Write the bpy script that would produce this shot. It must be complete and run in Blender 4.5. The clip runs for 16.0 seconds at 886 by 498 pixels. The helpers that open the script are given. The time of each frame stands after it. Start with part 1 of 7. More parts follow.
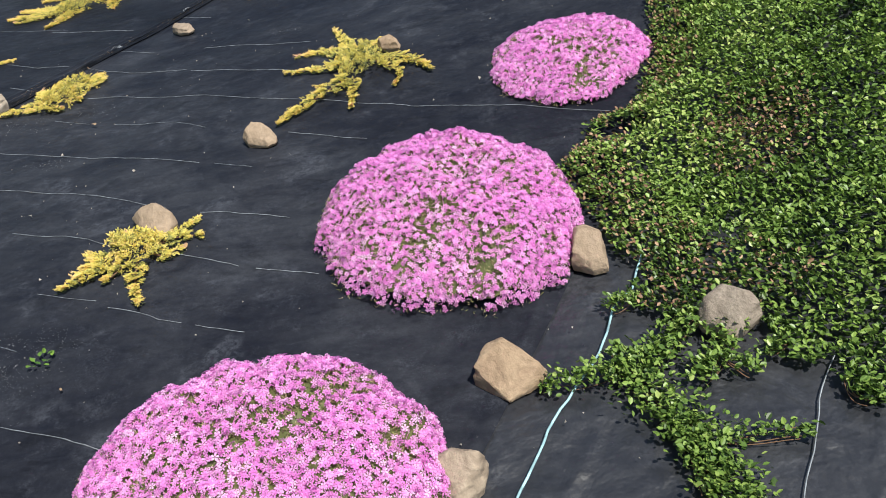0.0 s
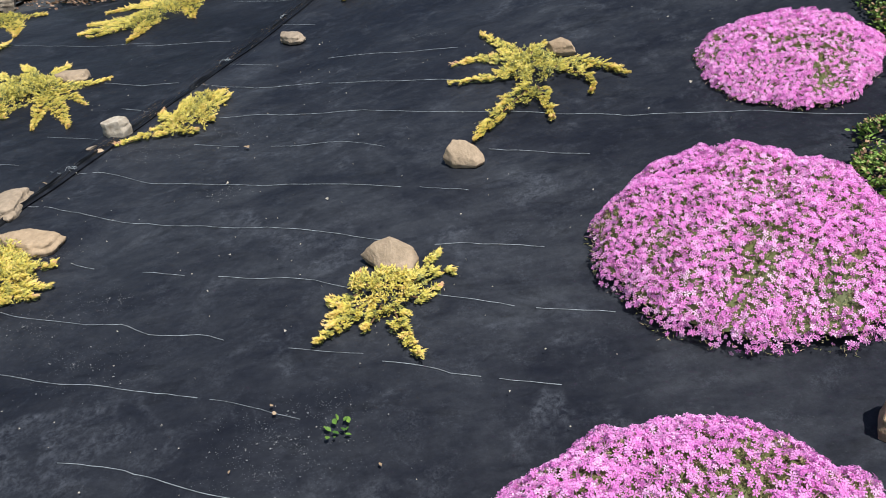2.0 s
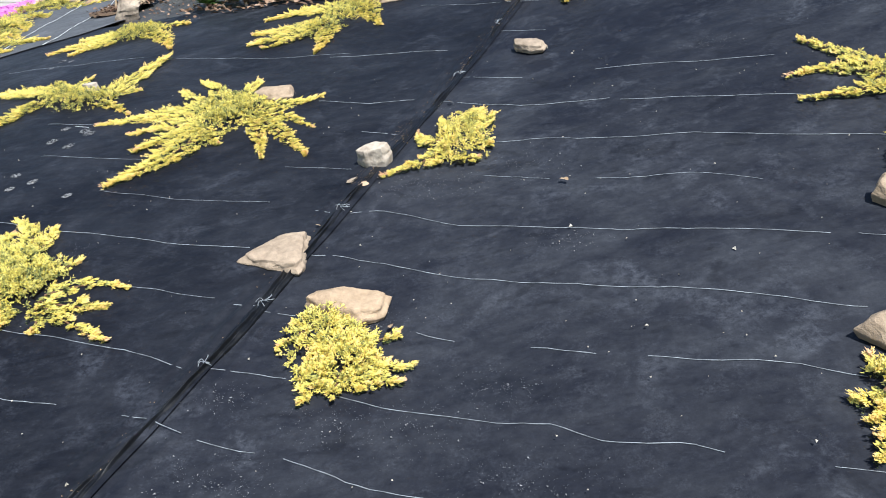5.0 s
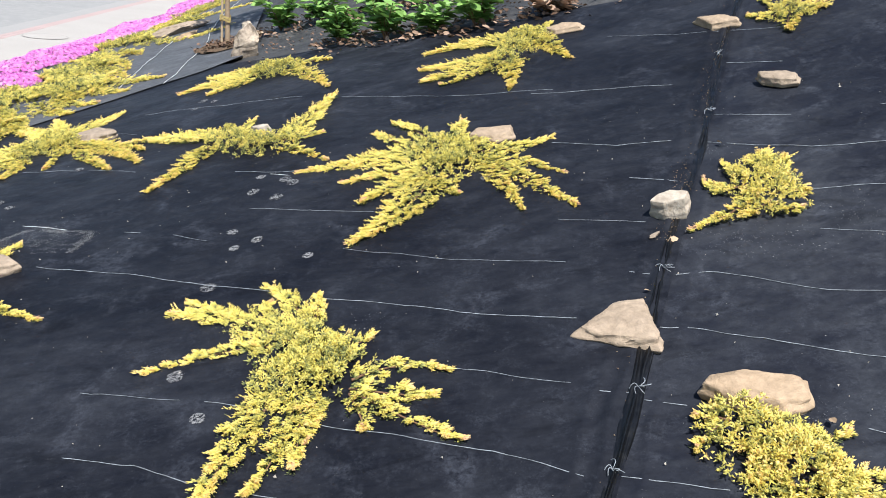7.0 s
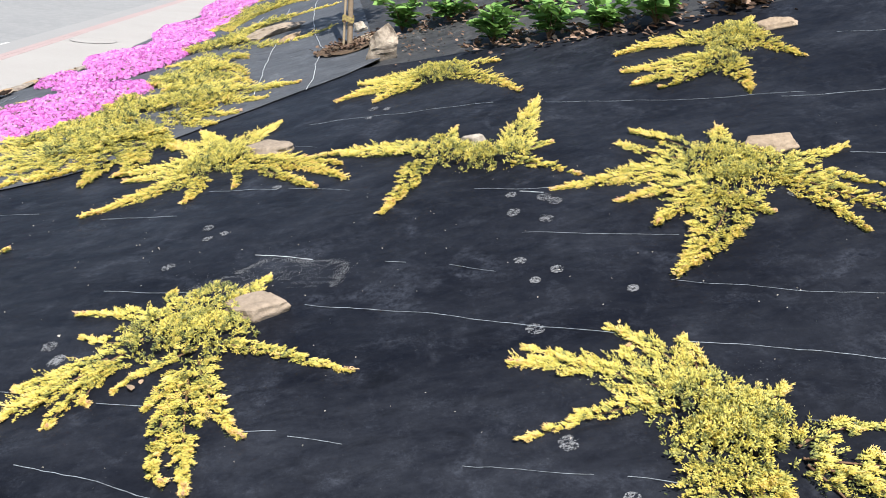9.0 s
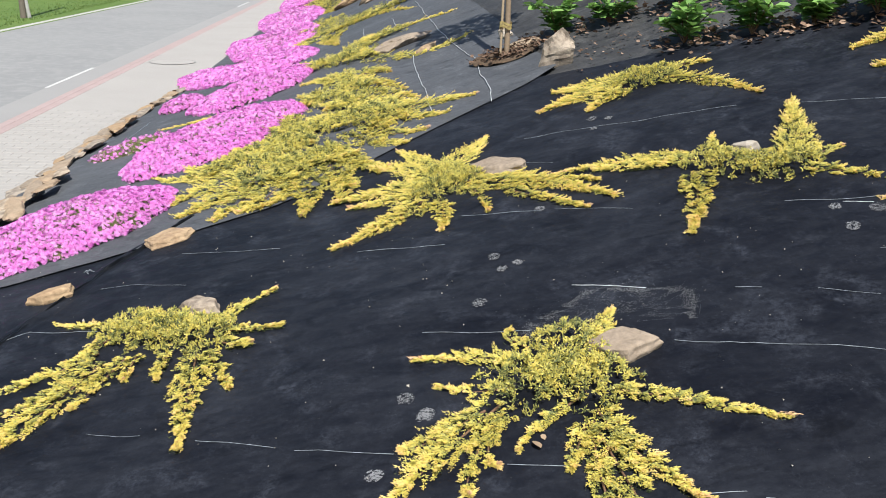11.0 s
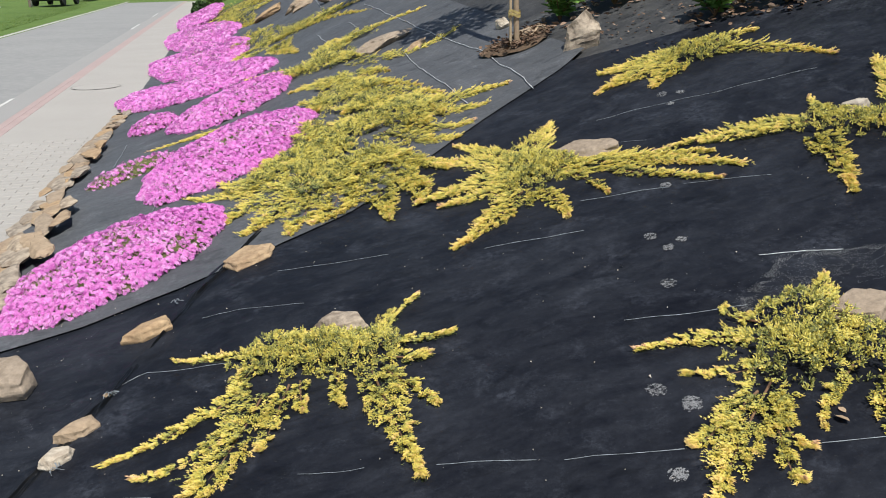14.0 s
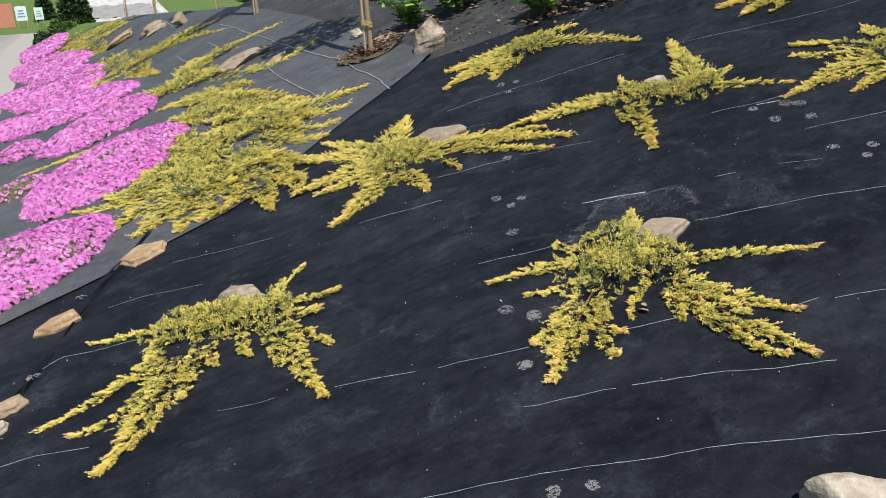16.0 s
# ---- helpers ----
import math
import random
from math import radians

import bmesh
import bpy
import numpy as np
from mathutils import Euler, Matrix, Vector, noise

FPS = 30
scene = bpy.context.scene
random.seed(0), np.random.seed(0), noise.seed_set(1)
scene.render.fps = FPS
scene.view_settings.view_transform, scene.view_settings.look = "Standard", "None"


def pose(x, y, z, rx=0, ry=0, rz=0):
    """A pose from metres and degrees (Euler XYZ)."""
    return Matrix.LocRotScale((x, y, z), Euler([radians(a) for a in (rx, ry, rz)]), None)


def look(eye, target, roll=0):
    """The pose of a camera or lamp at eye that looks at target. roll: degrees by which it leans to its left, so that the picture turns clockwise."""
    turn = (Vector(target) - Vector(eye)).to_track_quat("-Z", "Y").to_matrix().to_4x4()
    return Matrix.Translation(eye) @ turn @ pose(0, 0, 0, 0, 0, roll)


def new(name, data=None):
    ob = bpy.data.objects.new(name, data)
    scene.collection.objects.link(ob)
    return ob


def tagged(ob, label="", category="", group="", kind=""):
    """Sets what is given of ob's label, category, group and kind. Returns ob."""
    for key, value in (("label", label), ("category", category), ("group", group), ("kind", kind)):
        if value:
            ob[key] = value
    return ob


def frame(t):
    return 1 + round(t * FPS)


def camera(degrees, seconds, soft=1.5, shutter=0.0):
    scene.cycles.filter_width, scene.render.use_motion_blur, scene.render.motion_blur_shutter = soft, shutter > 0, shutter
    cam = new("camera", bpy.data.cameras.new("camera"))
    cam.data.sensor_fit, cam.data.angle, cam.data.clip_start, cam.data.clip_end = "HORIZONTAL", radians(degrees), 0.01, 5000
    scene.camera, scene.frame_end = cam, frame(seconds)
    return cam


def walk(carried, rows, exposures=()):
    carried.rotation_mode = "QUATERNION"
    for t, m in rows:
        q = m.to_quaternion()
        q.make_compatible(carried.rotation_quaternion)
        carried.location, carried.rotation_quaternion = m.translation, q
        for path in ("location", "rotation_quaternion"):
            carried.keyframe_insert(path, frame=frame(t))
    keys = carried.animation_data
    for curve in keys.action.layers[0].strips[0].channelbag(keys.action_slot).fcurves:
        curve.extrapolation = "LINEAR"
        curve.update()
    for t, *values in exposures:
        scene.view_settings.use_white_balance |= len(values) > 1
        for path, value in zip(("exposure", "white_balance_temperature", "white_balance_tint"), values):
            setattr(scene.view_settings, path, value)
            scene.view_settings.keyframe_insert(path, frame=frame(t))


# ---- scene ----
cam = camera(55.7, 16.0, 1.0)
PATH = [
    (0, (-0.618, 0.278, 1.273), (-0.352, 2.129, 0.563), 9.78),
    (0.5, (-0.832, 0.347, 1.237), (-0.612, 2.202, 0.521), 9.32),
    (1, (-1.09, 0.379, 1.199), (-0.815, 2.227, 0.485), 8.79),
    (1.5, (-1.275, 0.473, 1.158), (-0.942, 2.313, 0.45), 9.37),
    (2, (-1.458, 0.649, 1.156), (-1.126, 2.487, 0.442), 7.99),
    (2.5, (-1.642, 0.738, 1.11), (-1.29, 2.571, 0.394), 7.85),
    (3, (-1.879, 0.798, 1.095), (-1.464, 2.619, 0.382), 8.05),
    (3.5, (-2.055, 0.918, 1.05), (-1.646, 2.738, 0.328), 8.21),
    (4, (-2.222, 1.133, 1.017), (-1.863, 2.959, 0.285), 8.01),
    (4.2, (-2.284, 1.178, 1.005), (-1.948, 3.009, 0.273), 8.07),
    (6.3, (-3.154, 1.751, 0.871), (-2.863, 3.617, 0.215), 5.88),
    (6.5, (-3.285, 1.792, 0.848), (-2.998, 3.662, 0.198), 5.89),
    (7, (-3.523, 1.923, 0.825), (-3.204, 3.788, 0.176), 6.17),
    (7.5, (-3.741, 2.154, 0.803), (-3.412, 4.016, 0.152), 6.11),
    (8, (-3.975, 2.294, 0.769), (-3.652, 4.157, 0.117), 5.98),
    (8.5, (-4.296, 2.373, 0.744), (-3.957, 4.233, 0.091), 5.58),
    (9, (-4.534, 2.461, 0.7), (-4.205, 4.323, 0.047), 5.3),
    (9.5, (-4.755, 2.639, 0.681), (-4.454, 4.504, 0.025), 4.9),
    (10, (-5.006, 2.704, 0.661), (-4.727, 4.572, 0.002), 4.56),
    (10.2, (-5.123, 2.718, 0.662), (-4.846, 4.586, 0.002), 4.08),
    (12.3, (-6.061, 3.142, 0.566), (-5.762, 5.018, -0.06), -0.47),
    (12.5, (-6.118, 3.162, 0.556), (-5.785, 5.033, -0.068), -0.15),
    (13, (-6.235, 3.255, 0.52), (-5.848, 5.115, -0.105), 0.39),
    (13.5, (-6.313, 3.3, 0.522), (-5.873, 5.148, -0.103), -0.19),
    (14, (-6.43, 3.241, 0.504), (-5.917, 5.069, -0.125), -1.25),
    (14.5, (-6.548, 3.137, 0.481), (-5.916, 4.923, -0.159), -2.01),
    (15, (-6.618, 3.048, 0.496), (-5.935, 4.817, -0.14), -2.76),
    (15.5, (-6.602, 2.961, 0.488), (-5.865, 4.71, -0.143), -2.74),
    (16, (-6.615, 2.732, 0.486), (-5.819, 4.463, -0.122), -3.76),
]
walk(cam, [(t, look(eye, target, roll)) for t, eye, target, roll in PATH], [(0.0, 0.50, 6450, 8), (3.0, 0.50, 6250, 7), (3.5, 0.50, 6250, 7), (4.0, 0.99, 6000, 7), (6.5, 0.92, 6150, 9), (9.5, 0.82, 6250, 9), (12.5, 0.44, 6330, 7), (16.0, 0.36, 6380, 7)])

# ---------------------------------------------------------------- light
SUN_FROM = Vector((0.03, -0.50, 0.865)).normalized()
world = bpy.data.worlds.new("sky")
scene.world = world
world.use_nodes = True
wn = world.node_tree
sky = wn.nodes.new("ShaderNodeTexSky")
sky.sky_type, sky.sun_disc = "NISHITA", False
sky.sun_elevation = math.asin(SUN_FROM.z)
sky.sun_rotation = math.atan2(SUN_FROM.x, SUN_FROM.y)
wn.links.new(sky.outputs["Color"], wn.nodes["Background"].inputs["Color"])
wn.nodes["Background"].inputs["Strength"].default_value = 0.09
sun_data = bpy.data.lights.new("sun", "SUN")
sun_data.energy, sun_data.angle, sun_data.color = 5.0, radians(0.55), (1.0, 0.955, 0.88)
sun = new("sun", sun_data)
sun.matrix_world = look((0, 0, 20), Vector((0, 0, 20)) - SUN_FROM)


# ---------------------------------------------------------------- materials
class Nodes:
    """A small builder round one node material."""

    def __init__(self, name, rough=0.7, spec=0.3):
        self.mat = bpy.data.materials.new(name)
        self.mat.use_nodes = True
        self.tree = self.mat.node_tree
        self.shader = self.tree.nodes["Principled BSDF"]
        self.shader.inputs["Roughness"].default_value = rough
        self.shader.inputs["Specular IOR Level"].default_value = spec
        self.coord = self.tree.nodes.new("ShaderNodeTexCoord").outputs["Object"]
        self.geo = self.tree.nodes.new("ShaderNodeNewGeometry")
        self.where = self.geo.outputs["Position"]

    def node(self, kind):
        return self.tree.nodes.new(kind)

    def link(self, a, b):
        self.tree.links.new(a, b)

    def noise(self, scale, detail=4, rough=0.55, distort=0.0, vector=None):
        n = self.node("ShaderNodeTexNoise")
        n.inputs["Scale"].default_value, n.inputs["Detail"].default_value = scale, detail
        n.inputs["Roughness"].default_value, n.inputs["Distortion"].default_value = rough, distort
        self.link(vector or self.where, n.inputs["Vector"])
        return n.outputs["Fac"]

    def ramp(self, fac, stops):
        n = self.node("ShaderNodeValToRGB")
        el = n.color_ramp.elements
        while len(el) < len(stops):
            el.new(0.5)
        for e, (p, c) in zip(el, stops):
            e.position = p
            e.color = (*c, 1) if isinstance(c, tuple) else (c, c, c, 1)
        self.link(fac, n.inputs["Fac"])
        return n.outputs["Color"]

    def mix(self, fac, a, b, mode="MIX"):
        n = self.node("ShaderNodeMix")
        n.data_type, n.blend_type = "RGBA", mode
        for sock, v in ((n.inputs[0], fac), (n.inputs[6], a), (n.inputs[7], b)):
            if isinstance(v, (int, float)):
                sock.default_value = v
            elif isinstance(v, tuple):
                sock.default_value = (*v, 1)
            else:
                self.link(v, sock)
        return n.outputs[2]

    def math(self, op, a, b=0.0):
        n = self.node("ShaderNodeMath")
        n.operation = op
        for sock, v in zip(n.inputs, (a, b)):
            if isinstance(v, (int, float)):
                sock.default_value = v
            else:
                self.link(v, sock)
        return n.outputs[0]

    def attr(self, name):
        n = self.node("ShaderNodeAttribute")
        n.attribute_name = name
        return n.outputs["Fac"]

    def island(self):
        return self.geo.outputs["Random Per Island"]

    def piece(self):
        return self.node("ShaderNodeObjectInfo").outputs["Random"]

    def bump(self, height, strength=0.4, distance=0.01):
        n = self.node("ShaderNodeBump")
        n.inputs["Strength"].default_value, n.inputs["Distance"].default_value = strength, distance
        self.link(height, n.inputs["Height"])
        if self.shader.inputs["Normal"].is_linked:
            self.link(self.shader.inputs["Normal"].links[0].from_socket, n.inputs["Normal"])
        self.link(n.outputs["Normal"], self.shader.inputs["Normal"])

    def colour(self, c):
        if isinstance(c, tuple):
            self.shader.inputs["Base Color"].default_value = (*c, 1)
        else:
            self.link(c, self.shader.inputs["Base Color"])

    def rough(self, r):
        self.link(r, self.shader.inputs["Roughness"])

    def thin_glow(self, c, amount):
        """Light that passes through a thin leaf or petal."""
        t = self.node("ShaderNodeBsdfTranslucent")
        if isinstance(c, tuple):
            t.inputs["Color"].default_value = (*c, 1)
        else:
            self.link(c, t.inputs["Color"])
        m = self.node("ShaderNodeMixShader")
        m.inputs[0].default_value = amount
        self.link(self.shader.outputs[0], m.inputs[1])
        self.link(t.outputs[0], m.inputs[2])
        self.link(m.outputs[0], self.tree.nodes["Material Output"].inputs["Surface"])


def fabric_material(name, dark, dust, amount, sheen_rough, gloss=0.09, crumple=0.14):
    m = Nodes(name, sheen_rough, gloss)
    spin = m.node("ShaderNodeMapping")
    spin.inputs["Rotation"].default_value, spin.inputs["Scale"].default_value = (0, 0, radians(28.5)), (0.14, 1.0, 1.0)
    m.link(m.where, spin.inputs["Vector"])
    smear = m.node("ShaderNodeMapping")
    smear.inputs["Rotation"].default_value, smear.inputs["Scale"].default_value = (0, 0, radians(28.5)), (0.40, 1.0, 1.0)
    m.link(m.where, smear.inputs["Vector"])
    big = m.noise(3.6, 6, 0.66, 0.5, smear.outputs["Vector"])
    fine = m.noise(24.0, 6, 0.70, 0.3, smear.outputs["Vector"])
    speck = m.noise(85.0, 3, 0.6)
    patch = m.ramp(m.math("MULTIPLY", big, m.math("ADD", m.math("MULTIPLY", fine, 0.6), 0.2)), [(0.10, 0.0), (0.36, 1.0)])
    patch = m.math("MULTIPLY", patch, m.ramp(m.noise(0.9, 4, 0.6, 0.8), [(0.34, 0.35), (0.62, 1.15)]))
    base = m.mix(m.math("MULTIPLY", patch, amount), dark, dust)
    blot = m.math("MULTIPLY", m.ramp(m.noise(11.0, 7, 0.75, 0.6), [(0.50, 0.0), (0.66, 1.0)]), m.ramp(m.noise(130.0, 4, 0.7), [(0.40, 0.0), (0.62, 1.0)]))
    base = m.mix(m.math("MULTIPLY", blot, 0.30 * amount), base, tuple(v * 2.4 for v in dust))
    smudge = m.math("MULTIPLY", m.ramp(m.noise(4.2, 3, 0.55, 0.9), [(0.56, 0.0), (0.70, 1.0)]), m.ramp(m.noise(46.0, 7, 0.78, 0.4), [(0.42, 0.0), (0.64, 1.0)]))
    base = m.mix(m.math("MULTIPLY", smudge, 0.55 * amount), base, tuple(v * 2.6 for v in dust))
    # shade of small creases, put into the colour with no fold beneath
    crease_shade = m.ramp(m.noise(9.0, 5, 0.6, 1.2, smear.outputs["Vector"]), [(0.34, 0.42), (0.42, 1.0)])
    base = m.mix(0.45, base, crease_shade, "MULTIPLY")
    base = m.mix(0.4, base, m.ramp(m.noise(55.0, 5, 0.7), [(0.3, 0.45), (0.7, 1.25)]), "MULTIPLY")
    base = m.mix(m.math("MULTIPLY", m.ramp(speck, [(0.68, 0.0), (0.78, 1.0)]), 0.35), base, (0.10, 0.10, 0.105))
    base = m.mix(0.35, base, m.ramp(m.noise(260, 2), [(0.3, 0.6), (0.7, 1.0)]), "MULTIPLY")
    m.colour(base)
    m.rough(m.ramp(fine, [(0.3, sheen_rough - 0.08), (0.7, sheen_rough + 0.14)]))
    m.bump(m.noise(240.0, 2, 0.5, 0.0, spin.outputs["Vector"]), 0.10, 0.002)
    m.bump(m.noise(6.0, 4, 0.55, 0.25), crumple, 0.02 if crumple < 0.5 else 0.05)
    m.bump(m.noise(38.0, 3, 0.6), 0.22, 0.004)
    return m.mat


MAT = {}
MAT["fabric"] = fabric_material("black_woven_fabric", (0.0054, 0.0064, 0.0116), (0.036, 0.039, 0.047), 0.85, 0.55)
MAT["fabric_west"] = fabric_material("black_woven_fabric_cleaner", (0.0029, 0.0035, 0.0066), (0.033, 0.036, 0.045), 0.62, 0.55)
MAT["fabric_bed"] = fabric_material("dusty_grey_fabric", (0.024, 0.025, 0.028), (0.080, 0.078, 0.077), 0.9, 0.55)
MAT["fabric_grey"] = fabric_material("grey_weathered_fabric", (0.062, 0.065, 0.072), (0.108, 0.111, 0.120), 0.7, 0.6)
MAT["fabric_old"] = fabric_material("old_dusty_fabric", (0.015, 0.016, 0.020), (0.044, 0.046, 0.052), 0.75, 0.34, 0.6, 0.5)
# clean fabric, made blacker than the sheets to paint shade along the seams
MAT["fold_shade"] = fabric_material("clean_fabric_fold_shade", (0.0016, 0.0018, 0.0026), (0.010, 0.011, 0.013), 0.3, 0.42, 0.3, 0.4)


def thread_material(name, c):
    m = Nodes(name, 0.5, 0.4)
    m.colour(m.mix(m.ramp(m.noise(30, 3), [(0.35, 0.0), (0.65, 1.0)]), c, tuple(v * 0.45 for v in c)))
    return m.mat


MAT["thread"] = thread_material("pale_thread", (0.29, 0.315, 0.34))
MAT["thread_white"] = thread_material("white_thread", (0.62, 0.64, 0.65))
MAT["thread_blue"] = thread_material("pale_blue_thread", (0.36, 0.58, 0.62))


def stone_material(name, light, dark, stain):
    m = Nodes(name, 0.82, 0.25)
    a = m.noise(14, 8, 0.62, 0.4, m.coord)
    b = m.noise(60, 6, 0.6, 0.0, m.coord)
    c = m.mix(m.ramp(a, [(0.32, 0.0), (0.62, 1.0)]), dark, light)
    c = m.mix(m.ramp(m.noise(5, 4, 0.6, 1.0, m.coord), [(0.56, 0.0), (0.70, 0.75)]), c, stain)
    c = m.mix(0.6, c, m.ramp(b, [(0.3, 0.62), (0.7, 1.05)]), "MULTIPLY")
    hue = m.node("ShaderNodeHueSaturation")
    m.link(m.math("ADD", m.math("MULTIPLY", m.piece(), 0.26), 0.85), hue.inputs["Value"])
    m.link(m.math("ADD", m.math("MULTIPLY", m.piece(), 0.28), 0.82), hue.inputs["Saturation"])
    m.link(c, hue.inputs["Color"])
    m.colour(hue.outputs["Color"])
    m.bump(a, 0.5, 0.02)
    m.bump(b, 0.5, 0.006)
    m.bump(m.noise(240, 3, 0.6, 0, m.coord), 0.3, 0.002)
    return m.mat


MAT["stone"] = stone_material("tan_sandstone", (0.36, 0.272, 0.19), (0.25, 0.185, 0.125), (0.15, 0.115, 0.085))
MAT["stone_brown"] = stone_material("brown_sandstone", (0.40, 0.285, 0.175), (0.25, 0.165, 0.10), (0.13, 0.10, 0.075))
MAT["stone_grey"] = stone_material("grey_rough_stone", (0.43, 0.35, 0.265), (0.14, 0.105, 0.078), (0.09, 0.072, 0.058))
MAT["stone_pale"] = stone_material("pale_limestone", (0.52, 0.45, 0.36), (0.33, 0.26, 0.19), (0.20, 0.155, 0.115))


def foliage_material(name, stops, through_amount, rough=0.55):
    m = Nodes(name, rough, 0.3)
    tint_level = m.math("ADD", m.attr("tint_level"), m.math("MULTIPLY", m.math("SUBTRACT", m.island(), 0.5), 0.18))
    tint_level = m.math("ADD", tint_level, m.math("MULTIPLY", m.math("SUBTRACT", m.noise(11, 3), 0.5), 0.40))
    c = m.ramp(tint_level, stops)
    m.colour(c)
    m.thin_glow(c, through_amount)
    return m.mat


# the lowest juniper stop is near black, painted shade for under and inner shoots
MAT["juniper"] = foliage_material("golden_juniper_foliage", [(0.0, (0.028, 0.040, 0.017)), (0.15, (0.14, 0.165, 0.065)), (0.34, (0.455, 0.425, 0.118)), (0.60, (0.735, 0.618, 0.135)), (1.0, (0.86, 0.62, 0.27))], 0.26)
MAT["juniper_tip"] = foliage_material("bronze_juniper_tip", [(0.0, (0.42, 0.22, 0.12)), (1.0, (0.80, 0.52, 0.30))], 0.2)
MAT["phlox_leaf"] = foliage_material("moss_phlox_leaf", [(0.0, (0.05, 0.065, 0.02)), (0.4, (0.20, 0.21, 0.075)), (0.75, (0.38, 0.33, 0.17)), (1.0, (0.50, 0.36, 0.27))], 0.2)
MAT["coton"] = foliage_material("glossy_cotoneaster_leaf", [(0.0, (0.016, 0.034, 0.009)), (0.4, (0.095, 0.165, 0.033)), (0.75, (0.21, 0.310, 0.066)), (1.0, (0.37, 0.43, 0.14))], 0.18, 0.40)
MAT["coton_red"] = foliage_material("reddish_dry_leaf", [(0.0, (0.11, 0.058, 0.034)), (0.5, (0.25, 0.145, 0.085)), (1.0, (0.42, 0.28, 0.17))], 0.15, 0.5)
MAT["hydrangea"] = foliage_material("fresh_green_leaf", [(0.0, (0.025, 0.065, 0.014)), (0.5, (0.095, 0.20, 0.042)), (1.0, (0.22, 0.37, 0.10))], 0.28, 0.42)
MAT["dry_leaf"] = foliage_material("dry_brown_leaf", [(0.0, (0.07, 0.042, 0.026)), (0.5, (0.17, 0.105, 0.07)), (1.0, (0.36, 0.25, 0.18))], 0.1, 0.75)
MAT["weed"] = foliage_material("weed_leaf", [(0.0, (0.05, 0.12, 0.02)), (1.0, (0.18, 0.30, 0.05))], 0.2)
MAT["conifer"] = foliage_material("dark_conifer_foliage", [(0.0, (0.012, 0.028, 0.010)), (0.6, (0.04, 0.075, 0.022)), (1.0, (0.08, 0.13, 0.04))], 0.1)
MAT["far_leaf"] = foliage_material("far_tree_foliage", [(0.0, (0.03, 0.055, 0.015)), (0.6, (0.08, 0.13, 0.03)), (1.0, (0.15, 0.20, 0.06))], 0.15)
MAT["grass_blade"] = foliage_material("lawn_blade", [(0.0, (0.06, 0.105, 0.020)), (0.6, (0.10, 0.16, 0.032)), (1.0, (0.17, 0.22, 0.055))], 0.2)


def petal_material(name, depth):
    m = Nodes(name, 0.55, 0.2)
    c = m.ramp(m.island(), [(0.0, (0.72, 0.22, 0.60)), (0.45, (0.80, 0.33, 0.69)), (0.80, (0.88, 0.48, 0.79)), (1.0, (0.95, 0.70, 0.90))])
    c = m.mix(m.ramp(m.attr("tint_level"), [(0.0, 1.0), (0.30, 0.0)]), c, (0.40, 0.06, 0.28))
    c = m.mix(m.ramp(m.noise(3.0, 3), [(0.35, 0.0), (0.7, 0.55)]), c, (0.74, 0.24, 0.64))
    if depth:
        c = m.mix(depth, c, (0.60, 0.115, 0.52))
    m.colour(c)
    m.thin_glow(c, 0.36)
    return m.mat


MAT["petal"] = petal_material("pink_phlox_petal", 0.0)
MAT["petal_deep"] = petal_material("magenta_phlox_petal", 0.22)


def bark_material(name, light, dark):
    m = Nodes(name, 0.8, 0.2)
    m.colour(m.mix(m.noise(40, 5, 0.6, 0.5), dark, light))
    m.bump(m.noise(70, 5), 0.5, 0.004)
    return m.mat


MAT["stem"] = bark_material("brown_stem", (0.22, 0.13, 0.075), (0.09, 0.05, 0.03))
MAT["bark"] = bark_material("young_tree_bark", (0.36, 0.27, 0.18), (0.17, 0.12, 0.08))
MAT["stake"] = bark_material("weathered_wooden_stake", (0.46, 0.36, 0.24), (0.26, 0.19, 0.12))
MAT["pole_wood"] = bark_material("dark_pole_wood", (0.24, 0.20, 0.16), (0.08, 0.065, 0.05))


def rough_ground(name, a, b, c, scale, bump=0.5):
    m = Nodes(name, 0.9, 0.2)
    n1, n2 = m.noise(scale, 6, 0.6, 0.3), m.noise(scale * 12, 5, 0.65)
    col = m.mix(m.ramp(n1, [(0.35, 0.0), (0.65, 1.0)]), a, b)
    m.colour(m.mix(m.ramp(n2, [(0.45, 0.0), (0.75, 1.0)]), col, c))
    m.bump(n2, bump, 0.01)
    return m.mat


MAT["soil"] = rough_ground("dark_soil", (0.055, 0.036, 0.024), (0.085, 0.058, 0.038), (0.13, 0.09, 0.06), 6.0)
MAT["grass"] = rough_ground("lawn_ground", (0.06, 0.105, 0.020), (0.09, 0.145, 0.030), (0.13, 0.17, 0.05), 0.35)
MAT["asphalt"] = rough_ground("bleached_asphalt", (0.205, 0.202, 0.199), (0.232, 0.228, 0.222), (0.26, 0.254, 0.245), 0.6, 0.25)
MAT["kerb"] = rough_ground("pale_concrete", (0.38, 0.365, 0.34), (0.42, 0.40, 0.375), (0.32, 0.30, 0.28), 4.0, 0.2)
MAT["white_line"] = rough_ground("worn_white_paint", (0.44, 0.43, 0.41), (0.52, 0.51, 0.49), (0.45, 0.44, 0.42), 6.0, 0.1)
MAT["iron"] = rough_ground("worn_iron_cover", (0.22, 0.21, 0.20), (0.26, 0.25, 0.24), (0.17, 0.16, 0.15), 20.0, 0.3)
MAT["white_gravel"] = rough_ground("white_gravel", (0.40, 0.39, 0.38), (0.52, 0.51, 0.50), (0.16, 0.155, 0.15), 0.5)
